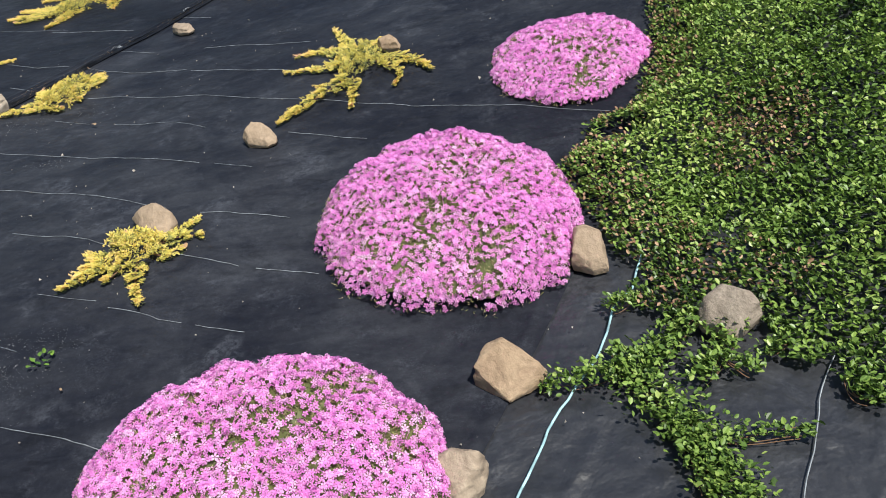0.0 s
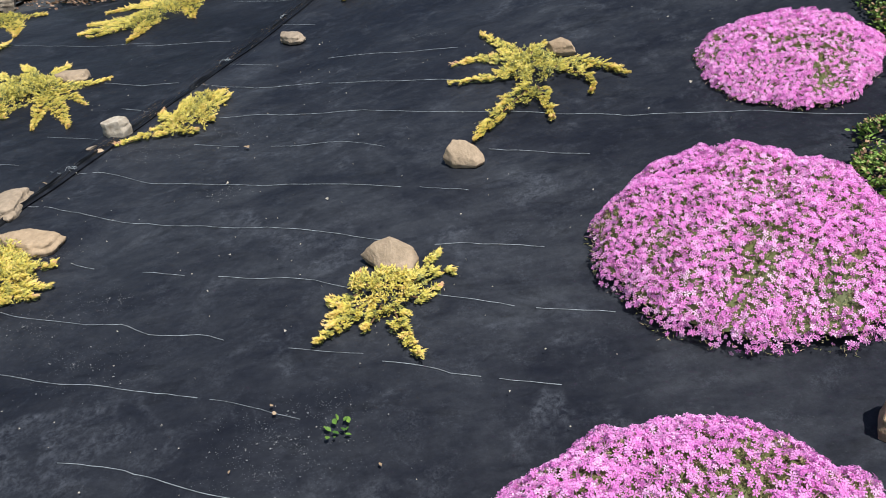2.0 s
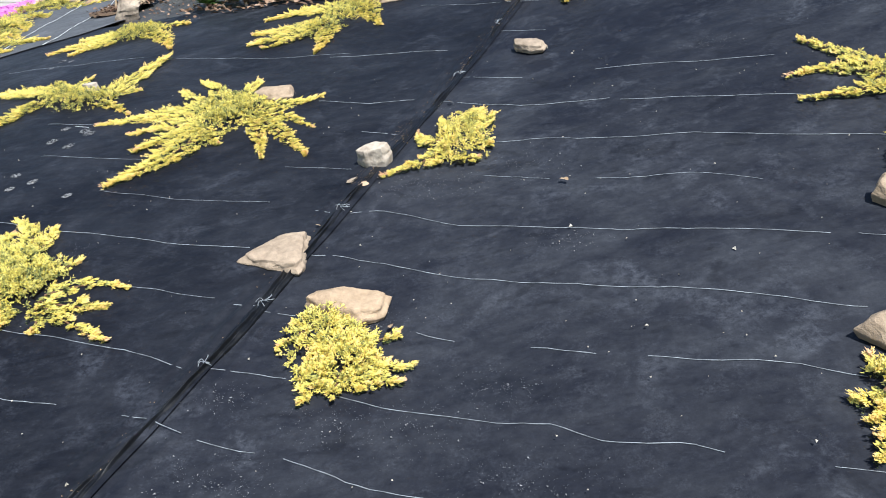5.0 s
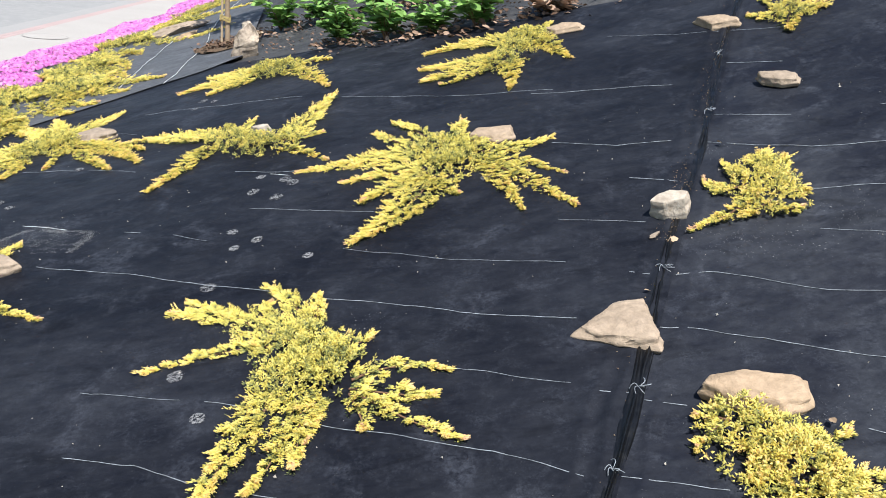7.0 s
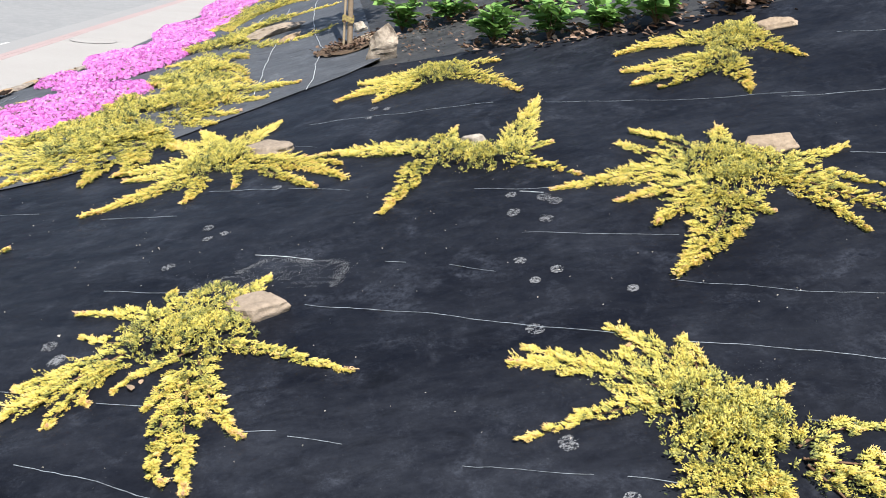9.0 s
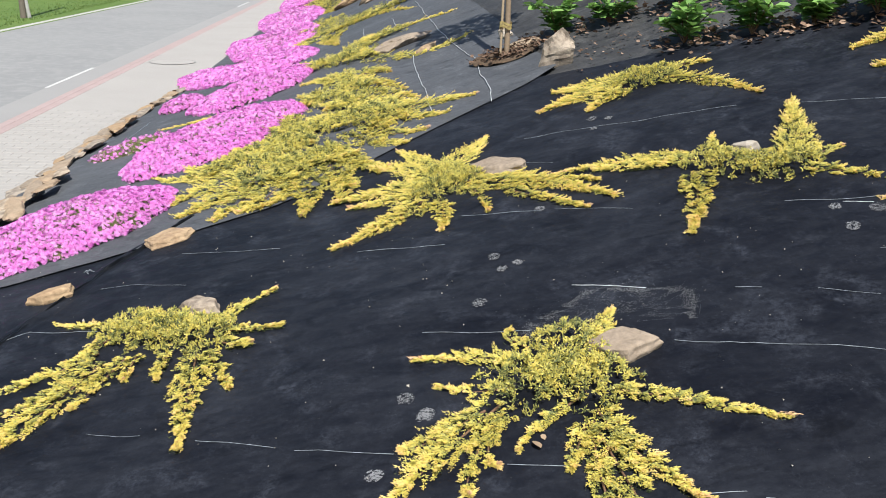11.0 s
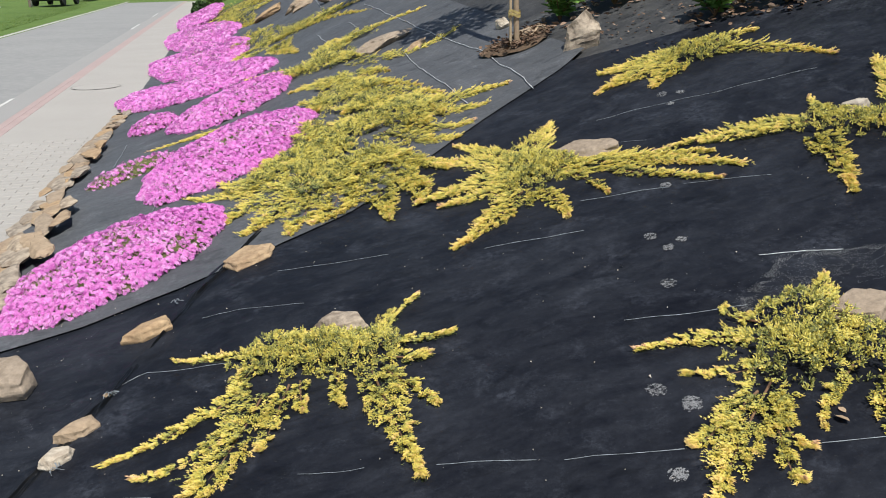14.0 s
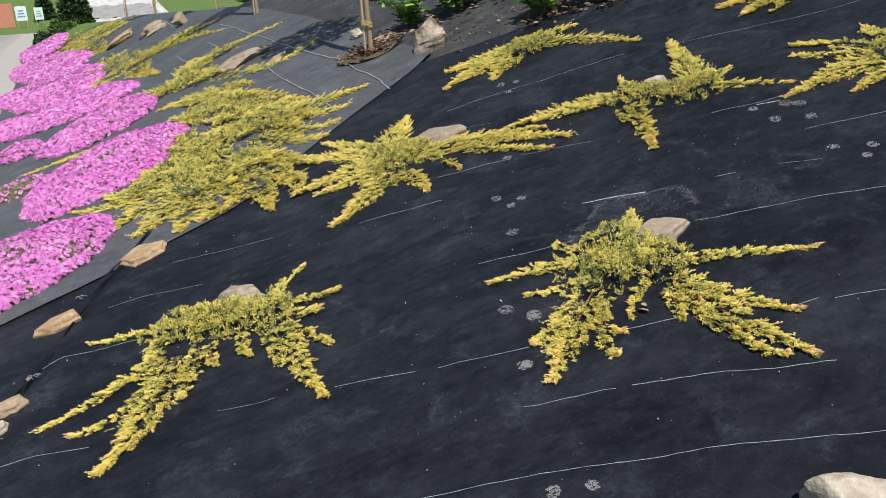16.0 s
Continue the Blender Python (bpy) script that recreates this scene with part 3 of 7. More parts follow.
thread([(-2.5, 5.88), (-2.47, 5.86), (-2.18, 5.7), (-1.93, 5.57)], 0.001, MAT["thread"], 42, lift=0.0163)
thread([(-2.54, 5.27), (-2.32, 5.1), (-2.13, 5.03)], 0.001, MAT["thread"], 43, lift=0.0163)
thread([(-2.36, 4.82), (-2.22, 4.71)], 0.001, MAT["thread"], 44, lift=0.0163)
thread([(-2.66, 4.65), (-2.39, 4.51)], 0.0007, MAT["thread"], 45, lift=0.0163, kind_label="faint thin thread woven across black fabric")
thread([(-1.9, 5.18), (-1.67, 5.0)], 0.001, MAT["thread"], 46, lift=0.0085)
thread([(-1.67, 5.66), (-1.47, 5.5)], 0.001, MAT["thread"], 47, lift=0.0085)
thread([(-2.0, 6.36), (-1.72, 6.12), (-1.53, 5.98), (-1.28, 5.79)], 0.0007, MAT["thread"], 48, lift=0.0163, kind_label="faint thin thread woven across black fabric")
thread([(-2.66, 3.71), (-2.57, 3.66)], 0.001, MAT["thread"], 49, lift=0.0085)
thread([(-4.71, 5.49), (-4.5, 5.35)], 0.0013, MAT["thread_white"], 50, lift=0.0163, kind_label="white loose thread lying on black fabric")
thread([(-4.25, 5.23), (-4.18, 5.19)], 0.001, MAT["thread"], 51, lift=0.0163)
thread([(-4.04, 5.11), (-3.9, 5.01)], 0.0007, MAT["thread"], 52, lift=0.0163, kind_label="faint thin thread woven across black fabric")
thread([(-5.65, 4.93), (-5.54, 4.89), (-5.38, 4.82)], 0.001, MAT["thread"], 53, lift=0.0163)
thread([(-5.1, 4.68), (-4.96, 4.63)], 0.001, MAT["thread"], 54, lift=0.0163)
thread([(-5.54, 4.59), (-5.42, 4.54), (-5.3, 4.48)], 0.001, MAT["thread"], 55, lift=0.0163)
thread([(-4.68, 4.44), (-4.59, 4.41)], 0.001, MAT["thread"], 56, lift=0.0163)
thread([(-4.56, 4.38), (-4.42, 4.31)], 0.001, MAT["thread"], 57, lift=0.0163)
thread([(-4.61, 6.13), (-4.34, 5.95)], 0.0007, MAT["thread"], 58, lift=0.0163, kind_label="faint thin thread woven across black fabric")
thread([(-3.76, 5.24), (-3.28, 5.01)], 0.0007, MAT["thread"], 59, lift=0.0163, kind_label="faint thin thread woven across black fabric")
thread([(-6.81, 6.04), (-6.72, 6.08), (-6.57, 6.01), (-6.43, 5.95)], 0.001, MAT["thread"], 60, lift=0.0163)
thread([(-6.29, 5.24), (-6.12, 5.17)], 0.0007, MAT["thread"], 61, lift=0.0163, kind_label="faint thin thread woven across black fabric")
thread([(-5.94, 5.09), (-5.75, 4.99), (-5.71, 4.97)], 0.001, MAT["thread"], 62, lift=0.0163)
thread([(-5.43, 6.2), (-5.08, 6.05)], 0.001, MAT["thread"], 63, lift=0.0163)
thread([(-6.21, 6.6), (-5.76, 6.45)], 0.0007, MAT["thread"], 64, lift=0.0163, kind_label="faint thin thread woven across black fabric")
thread([(-6.52, 6.38), (-6.37, 6.35), (-6.14, 6.24)], 0.0007, MAT["thread"], 65, lift=0.0163, kind_label="faint thin thread woven across black fabric")
thread([(-5.24, 5.41), (-5.05, 5.32), (-4.91, 5.26)], 0.001, MAT["thread"], 66, lift=0.0163)
thread([(-4.97, 6.32), (-4.66, 6.15)], 0.001, MAT["thread"], 67, lift=0.0163)
thread([(-4.52, 7.11), (-4.15, 6.92), (-3.6, 6.66)], 0.0007, MAT["thread"], 68, lift=0.0163, kind_label="faint thin thread woven across black fabric")
thread([(-4.83, 6.99), (-4.48, 6.67)], 0.0007, MAT["thread"], 69, lift=0.0163, kind_label="faint thin thread woven across black fabric")
thread([(-5.26, 4.46), (-5.0, 4.33), (-4.77, 4.19)], 0.001, MAT["thread"], 70, lift=0.0163)
thread([(-5.93, 4.47), (-5.64, 4.35), (-5.39, 4.21), (-5.14, 4.09), (-4.89, 3.94)], 0.001, MAT["thread"], 71, lift=0.0163)
thread([(-6.95, 5.45), (-6.84, 5.43), (-6.68, 5.35)], 0.001, MAT["thread"], 72, lift=0.0163)
thread([(-3.7, 5.57), (-3.62, 5.51)], 0.0013, MAT["thread_white"], 73, lift=0.0163, kind_label="white loose thread lying on black fabric")
thread([(0.21, 2.32), (0.15, 2.19), (0.11, 2.17), (0.08, 2.09), (0.03, 1.99), (-0.04, 1.89), (-0.1, 1.81), (-0.14, 1.73), (-0.18, 1.66), (-0.22, 1.59)], 0.0034, MAT["thread_blue"], 201, lift=0.020, kind_label="thick pale blue tape along the fabric edge")
thread([(0.51, 1.85), (0.45, 1.76), (0.39, 1.64), (0.33, 1.52), (0.31, 1.47)], 0.0016, MAT["thread"], 202, lift=0.012)
thread([(-4.43, 13.6), (-4.49, 12.09), (-4.51, 11.06), (-4.51, 10.54), (-4.49, 9.84), (-4.43, 9.21), (-4.49, 8.62), (-4.51, 8.13), (-4.55, 7.89)], 0.0026, MAT["thread_white"], 300, lift=0.028, kind_label="white marking thread along grey fabric")
thread([(-4.78, 12.84), (-4.8, 12.08)], 0.0026, MAT["thread_white"], 301, lift=0.028, kind_label="white marking thread along grey fabric")
thread([(-5.1, 13.06), (-5.14, 12.0)], 0.0026, MAT["thread_white"], 302, lift=0.028, kind_label="white marking thread along grey fabric")
thread([(-4.82, 10.03), (-4.86, 9.38), (-4.87, 8.63), (-4.89, 8.11)], 0.0026, MAT["thread_white"], 303, lift=0.028, kind_label="white marking thread along grey fabric")
thread([(-4.42, 18.49), (-4.63, 15.85)], 0.0026, MAT["thread_white"], 304, lift=0.028, kind_label="white marking thread along grey fabric")
thread([(-6.73, 8.2), (-6.76, 7.96), (-6.79, 7.79)], 0.0018, MAT["thread"], 320, lift=0.028, kind_label="pale thread on grey fabric beside the phlox")
thread([(-7.08, 9.44), (-7.05, 10.33)], 0.0018, MAT["thread"], 321, lift=0.028, kind_label="pale thread on grey fabric beside the phlox")


def knot(x, y, seed):
    """Frayed thread tied at a seam."""
    rng = np.random.default_rng(seed)
    vs, fs, n = [], [], 0
    for k in range(7):
        a = rng.uniform(0, 6.3)
        reach = rng.uniform(0.012, 0.038)
        t = np.linspace(0, 1, 6)
        px, py = x + np.cos(a + t) * reach * t, y + np.sin(a + t) * reach * t
        pz = ground_z(px, py) + 0.028 + 0.012 * np.sin(t * 3.1) * rng.uniform(0.3, 1)
        v, f = tube(np.stack([px, py, pz], -1), 0.0010, 4)
        vs.append(v), fs.append(f + n)
        n += len(v)
    return tagged(new("thread_knot", mesh_from("thread_knot", np.concatenate(vs), np.concatenate(fs), MAT["thread"], True)), "frayed knot of pale thread at a fabric seam", "knot", "knots along the seam")


for k, (x, y) in enumerate([(-2.81, 3.49), (-2.67, 3.74), (-2.44, 4.22), (-1.92, 5.19), (-1.67, 5.73), (-6.83, 5.98), (-6.62, 6.59), (-6.96, 5.62)]):
    knot(x, y, 40 + k)


# crumpled overlap along the seams; its black colour also stands in for shade
def seam_band(name, at, s0, s1, width, label, seed):
    us, ss = np.linspace(-1, 1, 30), np.arange(s0, s1, 0.016)

    def height(px, py, u, sv):
        fold = 0.0
        for c, a, f in ((-0.42, 0.012, 4.0), (0.25, 0.015, 5.5)):
            mid = c + 0.16 * np.sin(f * sv + seed) + 0.08 * np.sin(2.7 * f * sv)
            fold = fold + a * np.exp(-(((u - mid) / 0.20) ** 2)) * (0.5 + 0.5 * np.sin(1.3 * f * sv + 2 * seed + 2 * np.sin(9 * sv))) + 0.0012 * np.sin(61 * sv + 5 * u) * np.sin(5 * u - 23 * sv)
        return ground_z(px, py) + 0.016 + ripple(px, py, 0.3) + fold * (1 - u**4) - 0.010 * u**8

    def plan(u, sv):
        half = width * (1 + 0.22 * np.sin(6.1 * sv + seed) + 0.12 * np.sin(17 * sv))
        return strip_to_plan(at + u * half + 0.010 * np.sin(4 * sv), sv)

    tagged(new(name, grid_mesh(name, us, ss, height, MAT["fold_shade"], plan)), label, "fabric seam", kind="structure")


seam_band("seam_1", -4.108, 0.5, 5.25, 0.021, "crumpled black overlap along a fabric seam, darkened with painted shade", 1.0)
seam_band("seam_2", -8.84, 0.5, 4.0, 0.020, "crumpled black overlap along the lower fabric seam, darkened with painted shade", 2.3)


# ---------------------------------------------------------------- rocks
def rock(x, y, w, d, h, seed, material, label, flat=0.5, turn=0.0, sink=0.25, kind_name="rock", group="rocks on the fabric", lift=0.015, tilt=0.0, cuts=17, peak=0.0):
    rng = np.random.default_rng(seed)
    bm = bmesh.new()
    bmesh.ops.create_icosphere(bm, subdivisions=3 if kind_name == "edging_stone" else 4, radius=1.0)
    co = np.array([v.co[:] for v in bm.verts])
    co = np.sign(co) * np.abs(co) ** (0.8 if cuts > 10 else 0.95)
    for k in range(cuts):
        nrm = rng.normal(size=3)
        nrm[2] *= 0.8
        nrm /= np.linalg.norm(nrm)
        cut = rng.uniform(0.42, 0.80)
        over = np.maximum(co @ nrm - cut, 0)
        co -= over[:, None] * nrm[None] * 0.96
    co[:, 2] = np.minimum(co[:, 2], flat + 0.10 * co[:, 0] * rng.uniform(-1, 1))
    lo, hi = co.min(0), co.max(0)
    co = (co - (lo + hi) / 2) / (hi - lo)
    co[:, :2] *= (1 - peak * (co[:, 2:] + 0.5))
    co[:, 0] += 0.25 * peak * (co[:, 2] + 0.5)
    for v, c in zip(bm.verts, co):
        q = Vector(c)
        q += 0.085 * noise.noise_vector(q * 2.6 + Vector((seed, 0, 0))) + 0.030 * noise.noise_vector(q * 9 + Vector((0, seed, 0))) + 0.012 * noise.noise_vector(q * 24 + Vector((0, 0, seed)))
        side = max(0.0, 1 - abs(q.z) * 2.2)
        q.x, q.y = q.x * (1 - 0.05 * side * math.sin(q.z * 40 + seed)), q.y * (1 - 0.05 * side * math.sin(q.z * 40 + seed))
        v.co = (q.x * w, q.y * d, q.z * h)
    me = from_bm(kind_name, bm, material, True)
    me.set_sharp_from_angle(angle=radians(24))
    ob = new(kind_name, me)
    up = ground_normal(x, y)
    base = Vector((x, y, gz(x, y) + lift))
    ob.matrix_world = Matrix.Translation(base + up * (0.5 - sink) * h) @ Vector((0, 0, 1)).rotation_difference(up).to_matrix().to_4x4() @ pose(0, 0, 0, tilt, 0, turn)
    return tagged(ob, label, "rock", group)


def slab(x, y, w, d, h, turn, corners, seed, material, label, dome=0.25, slope=(0.0, 0.0)):
    """A broken field stone: the hull of a few corners with steep broken sides and a flat or domed top, its edges worn."""
    rng = np.random.default_rng(seed)
    lean, fall = rng.uniform(-0.12, 0.12, 2) + slope
    bm = bmesh.new()
    for cx, cy in corners:
        for z, r in ((0.0, 0.95), (rng.uniform(0.25, 0.5), 1.0 + rng.uniform(-0.02, 0.06)), (rng.uniform(0.82, 1.0) - 0.22 * dome, rng.uniform(0.84, 0.98) - 0.18 * dome), (1.0 + rng.uniform(-0.06, 0.04), rng.uniform(0.5, 0.85) - 0.25 * dome)):
            k = rng.uniform(0.97, 1.03, 2)
            bm.verts.new((cx * r * k[0], cy * r * k[1], z * (1 + lean * cx + fall * cy) / (1 + 0.7 * abs(lean) + 0.7 * abs(fall))))
    bmesh.ops.convex_hull(bm, input=list(bm.verts))
    loose = [v for v in bm.verts if not v.link_faces]
    bmesh.ops.delete(bm, geom=loose, context="VERTS")
    bmesh.ops.dissolve_limit(bm, angle_limit=radians(11), verts=list(bm.verts), edges=list(bm.edges))
    for v in bm.verts:
        v.co = Vector((v.co.x * w / 2, v.co.y * d / 2, v.co.z * h))
    bmesh.ops.bevel(bm, geom=list(bm.edges), offset=0.022 * min(w, d, 2 * h), segments=1, affect="EDGES", clamp_overlap=True)
    bmesh.ops.triangulate(bm, faces=list(bm.faces))
    for _ in range(3):
        far = [e for e in bm.edges if e.calc_length() > 0.012]
        if far:
            bmesh.ops.subdivide_edges(bm, edges=far, cuts=1)
            bmesh.ops.triangulate(bm, faces=[f for f in bm.faces if len(f.verts) > 3])
    size = (w + d) / 2
    for v in bm.verts:
        q = v.co / size * 4
        ledge = 0.05 * math.sin(v.co.z / h * 9 + 2.2 * noise.noise(q)) * max(0.0, 1 - abs(v.co.z / h - 0.5) * 2.4)
        v.co += size * (0.013 * noise.noise_vector(q + Vector((seed, 0, 0))) + 0.010 * noise.noise_vector(q * 3.2 + Vector((0, seed, 0)))) + Vector((v.co.x, v.co.y, 0)) * ledge
    bmesh.ops.recalc_face_normals(bm, faces=bm.faces)
    me = from_bm("rock", bm, MAT[material], True)
    me.set_sharp_from_angle(angle=radians(22))
    ob = new("rock", me)
    up = ground_normal(x, y)
    ob.matrix_world = Matrix.Translation(Vector((x, y, gz(x, y) + 0.008))) @ Vector((0, 0, 1)).rotation_difference(up).to_matrix().to_4x4() @ pose(0, 0, 0, 0, 0, turn)
    return tagged(ob, label, "rock", "rocks on the fabric")


slab(-0.16, 1.99, 0.155, 0.11, 0.105, -42, [(-0.9, -0.9), (-1.0, 0.3), (-0.6, 1.0), (0.9, 1.0), (1.0, 0.4), (0.5, -1.0)], 0, "stone_brown", "smooth brown sandstone rock beside green shrub shoots", 0.2, (-0.42, 0.46))
slab(-0.30, 1.72, 0.14, 0.105, 0.095, -25, [(-0.9, -0.8), (-1.0, 0.3), (-0.2, 1.0), (0.9, 1.0), (1.0, 0.1), (0.5, -1.0)], 23, "stone_grey", "rough tan rock tucked beside pink phlox", 0.35, (0.1, 0.3))
slab(0.09, 2.35, 0.125, 0.1, 0.105, -40, [(-0.5, -1.0), (-1.0, 0.5), (-0.7, 1.0), (0.3, 1.0), (1.0, -0.4), (0.5, -1.0)], 30, "stone", "tan sandstone rock between phlox and green shrub", 0.3, (-0.2, 0.25))
slab(0.34, 2.01, 0.145, 0.1, 0.095, -35, [(-0.7, -0.9), (-1.0, 0.1), (-0.4, 1.0), (0.8, 0.9), (1.0, 0.5), (0.5, -1.0)], 41, "stone_grey", "grey weathered rock sunk among green shrub leaves", 0.4, (-0.15, 0.3))
slab(-0.92, 3.44, 0.152, 0.081, 0.075, -24, [(-1.0, -0.1), (-0.7, 1.0), (0.1, 1.0), (0.9, 0.3), (1.0, -0.4), (0.7, -1.0), (-0.4, -1.0)], 57, "stone", "rounded tan rock at a golden juniper tip", 0.3, (-0.15, 0.3))
slab(-0.46, 4.08, 0.132, 0.071, 0.06, -27, [(-1.0, 0.3), (-0.0, 1.0), (0.9, -0.1), (1.0, -1.0), (-0.3, -1.0)], 76, "stone_brown", "tan rock behind golden juniper centre", 0.3)
slab(-1.59, 5.29, 0.185, 0.099, 0.05, -30, [(-1.0, 1.0), (0.4, 1.0), (1.0, 0.1), (0.9, -0.9), (0.2, -1.0), (-0.7, -0.1)], 58, "stone", "flat pale tan rock beside the fabric seam", 0.25)
slab(-1.19, 2.95, 0.183, 0.098, 0.08, -36, [(-1.0, -0.2), (-0.8, 0.4), (-0.2, 1.0), (0.5, 0.9), (0.9, 0.6), (1.0, -0.4), (0.6, -0.9), (-0.1, -1.0)], 50, "stone", "broad tan sandstone rock on golden juniper", 0.28, (-0.22, 0.34))
slab(-2.42, 3.62, 0.266, 0.129, 0.06, -27, [(-1.0, -0.2), (-0.9, 0.5), (-0.2, 1.0), (0.9, 1.0), (1.0, -0.4), (0.6, -1.0), (-0.0, -1.0)], 85, "stone", "long flat tan sandstone slab above juniper", 0.25)
slab(-2.62, 4.01, 0.253, 0.198, 0.055, -33, [(-1.0, -0.9), (-0.6, 0.2), (-0.4, 0.7), (0.3, 1.0), (0.6, 0.3), (1.0, -0.6), (1.0, -1.0), (-0.2, -1.0)], 93, "stone", "triangular tan sandstone slab on the fabric seam", 0.25)
slab(-2.31, 4.52, 0.125, 0.09, 0.088, -40, [(-1.0, -0.7), (-0.8, 0.2), (-0.2, 1.0), (0.9, 1.0), (1.0, -0.3), (-0.1, -1.0)], 23, "stone_pale", "pale angular rock on the fabric seam", 0.1)
slab(-1.54, 6.08, 0.245, 0.131, 0.05, -30, [(-1.0, 1.0), (0.4, 1.0), (1.0, -0.3), (1.0, -0.7), (-0.1, -1.0)], 16, "stone", "flat tan rock holding the fabric seam", 0.25)
slab(-2.15, 6.69, 0.235, 0.126, 0.04, -24, [(-1.0, 0.1), (-0.1, 1.0), (1.0, 0.1), (1.0, -0.9), (-0.3, -1.0)], 89, "stone", "flat pale tan rock behind golden juniper", 0.25)
slab(-2.75, 5.45, 0.211, 0.113, 0.05, -18, [(-1.0, -0.2), (-0.8, 1.0), (0.8, 0.9), (1.0, -0.4), (0.2, -1.0)], 68, "stone", "flat tan rock behind spreading golden juniper", 0.25)
slab(-4.72, 6.78, 0.341, 0.166, 0.055, -51, [(-1.0, -0.5), (-0.6, 1.0), (0.7, 1.0), (1.0, -0.0), (0.3, -0.8), (-0.5, -1.0)], 52, "stone", "flat tan sandstone slab behind golden juniper", 0.25)
slab(-3.78, 6.18, 0.131, 0.07, 0.05, -21, [(-1.0, 0.3), (-0.7, 0.9), (0.5, 1.0), (1.0, -0.1), (0.1, -1.0)], 51, "stone_pale", "pale rock half hidden by golden juniper", 0.25)
slab(-4.67, 5.05, 0.172, 0.155, 0.055, 27, [(-1.0, 0.9), (-0.2, 1.0), (0.6, 0.8), (0.9, -0.0), (1.0, -1.0), (0.4, -0.9), (-0.5, -0.8), (-1.0, -0.1)], 32, "stone", "flat tan sandstone slab beside golden juniper", 0.25)
slab(-6.73, 6.39, 0.204, 0.109, 0.05, 18, [(-1.0, 0.0), (0.0, 1.0), (1.0, 0.5), (0.9, -1.0), (-0.3, -1.0)], 56, "stone_brown", "flat brown stone pinning the fabric seam", 0.25)
slab(-6.92, 5.80, 0.146, 0.078, 0.045, 18, [(-1.0, 0.1), (-0.1, 1.0), (0.9, 1.0), (1.0, -0.4), (0.2, -1.0), (-0.7, -0.5)], 39, "stone", "flat tan stone pinning the fabric seam", 0.25)
slab(-6.96, 5.68, 0.098, 0.084, 0.045, 63, [(-0.9, 1.0), (0.8, 1.0), (1.0, -0.6), (0.1, -1.0), (-1.0, -0.3)], 29, "stone_pale", "flat pale stone pinning the fabric seam", 0.25)
slab(-7.19, 6.26, 0.2, 0.17, 0.11, -20, [(-1.0, -1.0), (-1.0, -0.2), (-0.8, 0.8), (0.1, 1.0), (0.9, 0.2), (1.0, -1.0)], 12, "stone", "tan stone block at the foot of the bank", 0.12)
slab(-6.30, 6.83, 0.245, 0.183, 0.05, 48, [(-0.7, 1.0), (0.7, 1.0), (1.0, -0.5), (0.2, -1.0), (-1.0, -0.2)], 0, "stone_brown", "brown stone between phlox and juniper", 0.25)
slab(-6.04, 5.96, 0.207, 0.111, 0.05, -42, [(-1.0, -0.4), (-0.7, 1.0), (0.5, 1.0), (1.0, 0.1), (0.2, -1.0)], 77, "stone_grey", "brown stone behind golden juniper", 0.25)
slab(-5.14, 3.80, 0.239, 0.128, 0.09, -33, [(-1.0, 0.7), (-0.7, 1.0), (-0.1, 1.0), (0.8, 0.4), (1.0, -0.9), (-0.4, -1.0)], 53, "stone_pale", "pale rock at the lower fabric edge", 0.25)
rock(-4.03, 8.38, 0.36, 0.25, 0.26, 28, MAT["stone_grey"], "upright grey boulder beside the young tree", 1.3, -25, peak=0.66)
rock(-4.86, 10.65, 0.65, 0.32, 0.112, 35, MAT["stone"], "long tan slab among golden junipers", 0.4, 10, peak=0.12)
rock(-4.1, 9.12, 0.32, 0.19, 0.05, 36, MAT["stone"], "flat tan stone rimming the tree basin", 0.4, -10, peak=0.12)
rock(-4.68, 17.6, 0.5, 0.36, 0.12, 37, MAT["stone"], "tan slab on the far bank", 0.5, 10, peak=0.12)
rock(-5.07, 19.38, 0.62, 0.4, 0.16, 39, MAT["stone_brown"], "large brown slab on the far bank", 0.5, 25, peak=0.12)
rock(-4.74, 17.87, 0.6, 0.35, 0.17, 40, MAT["stone"], "tan slab propped on the far bank", 0.5, 20, peak=0.12)
rock(-4.48, 16.31, 0.26, 0.24, 0.225, 41, MAT["stone"], "squat tan rock on the far bank", 0.8, 5, peak=0.12)
rock(-4.12, 9.58, 0.11, 0.1, 0.112, 42, MAT["stone_pale"], "pale stone at the tree basin", 0.7, 10, peak=0.12)
rock(-2.4, 4.41, 0.05, 0.02, 0.015, 43, MAT["stone"], "thin tan chip on the fabric seam", 0.4, 20, peak=0.12)
rock(-4.71, 10.06, 0.23, 0.09, 0.062, 44, MAT["stone_brown"], "thin brown slab under golden juniper", 0.4, 20, peak=0.12)

# low rows of overlapping edging slabs between walk and bank
rng = np.random.default_rng(5)
y = 6.95
k = 0
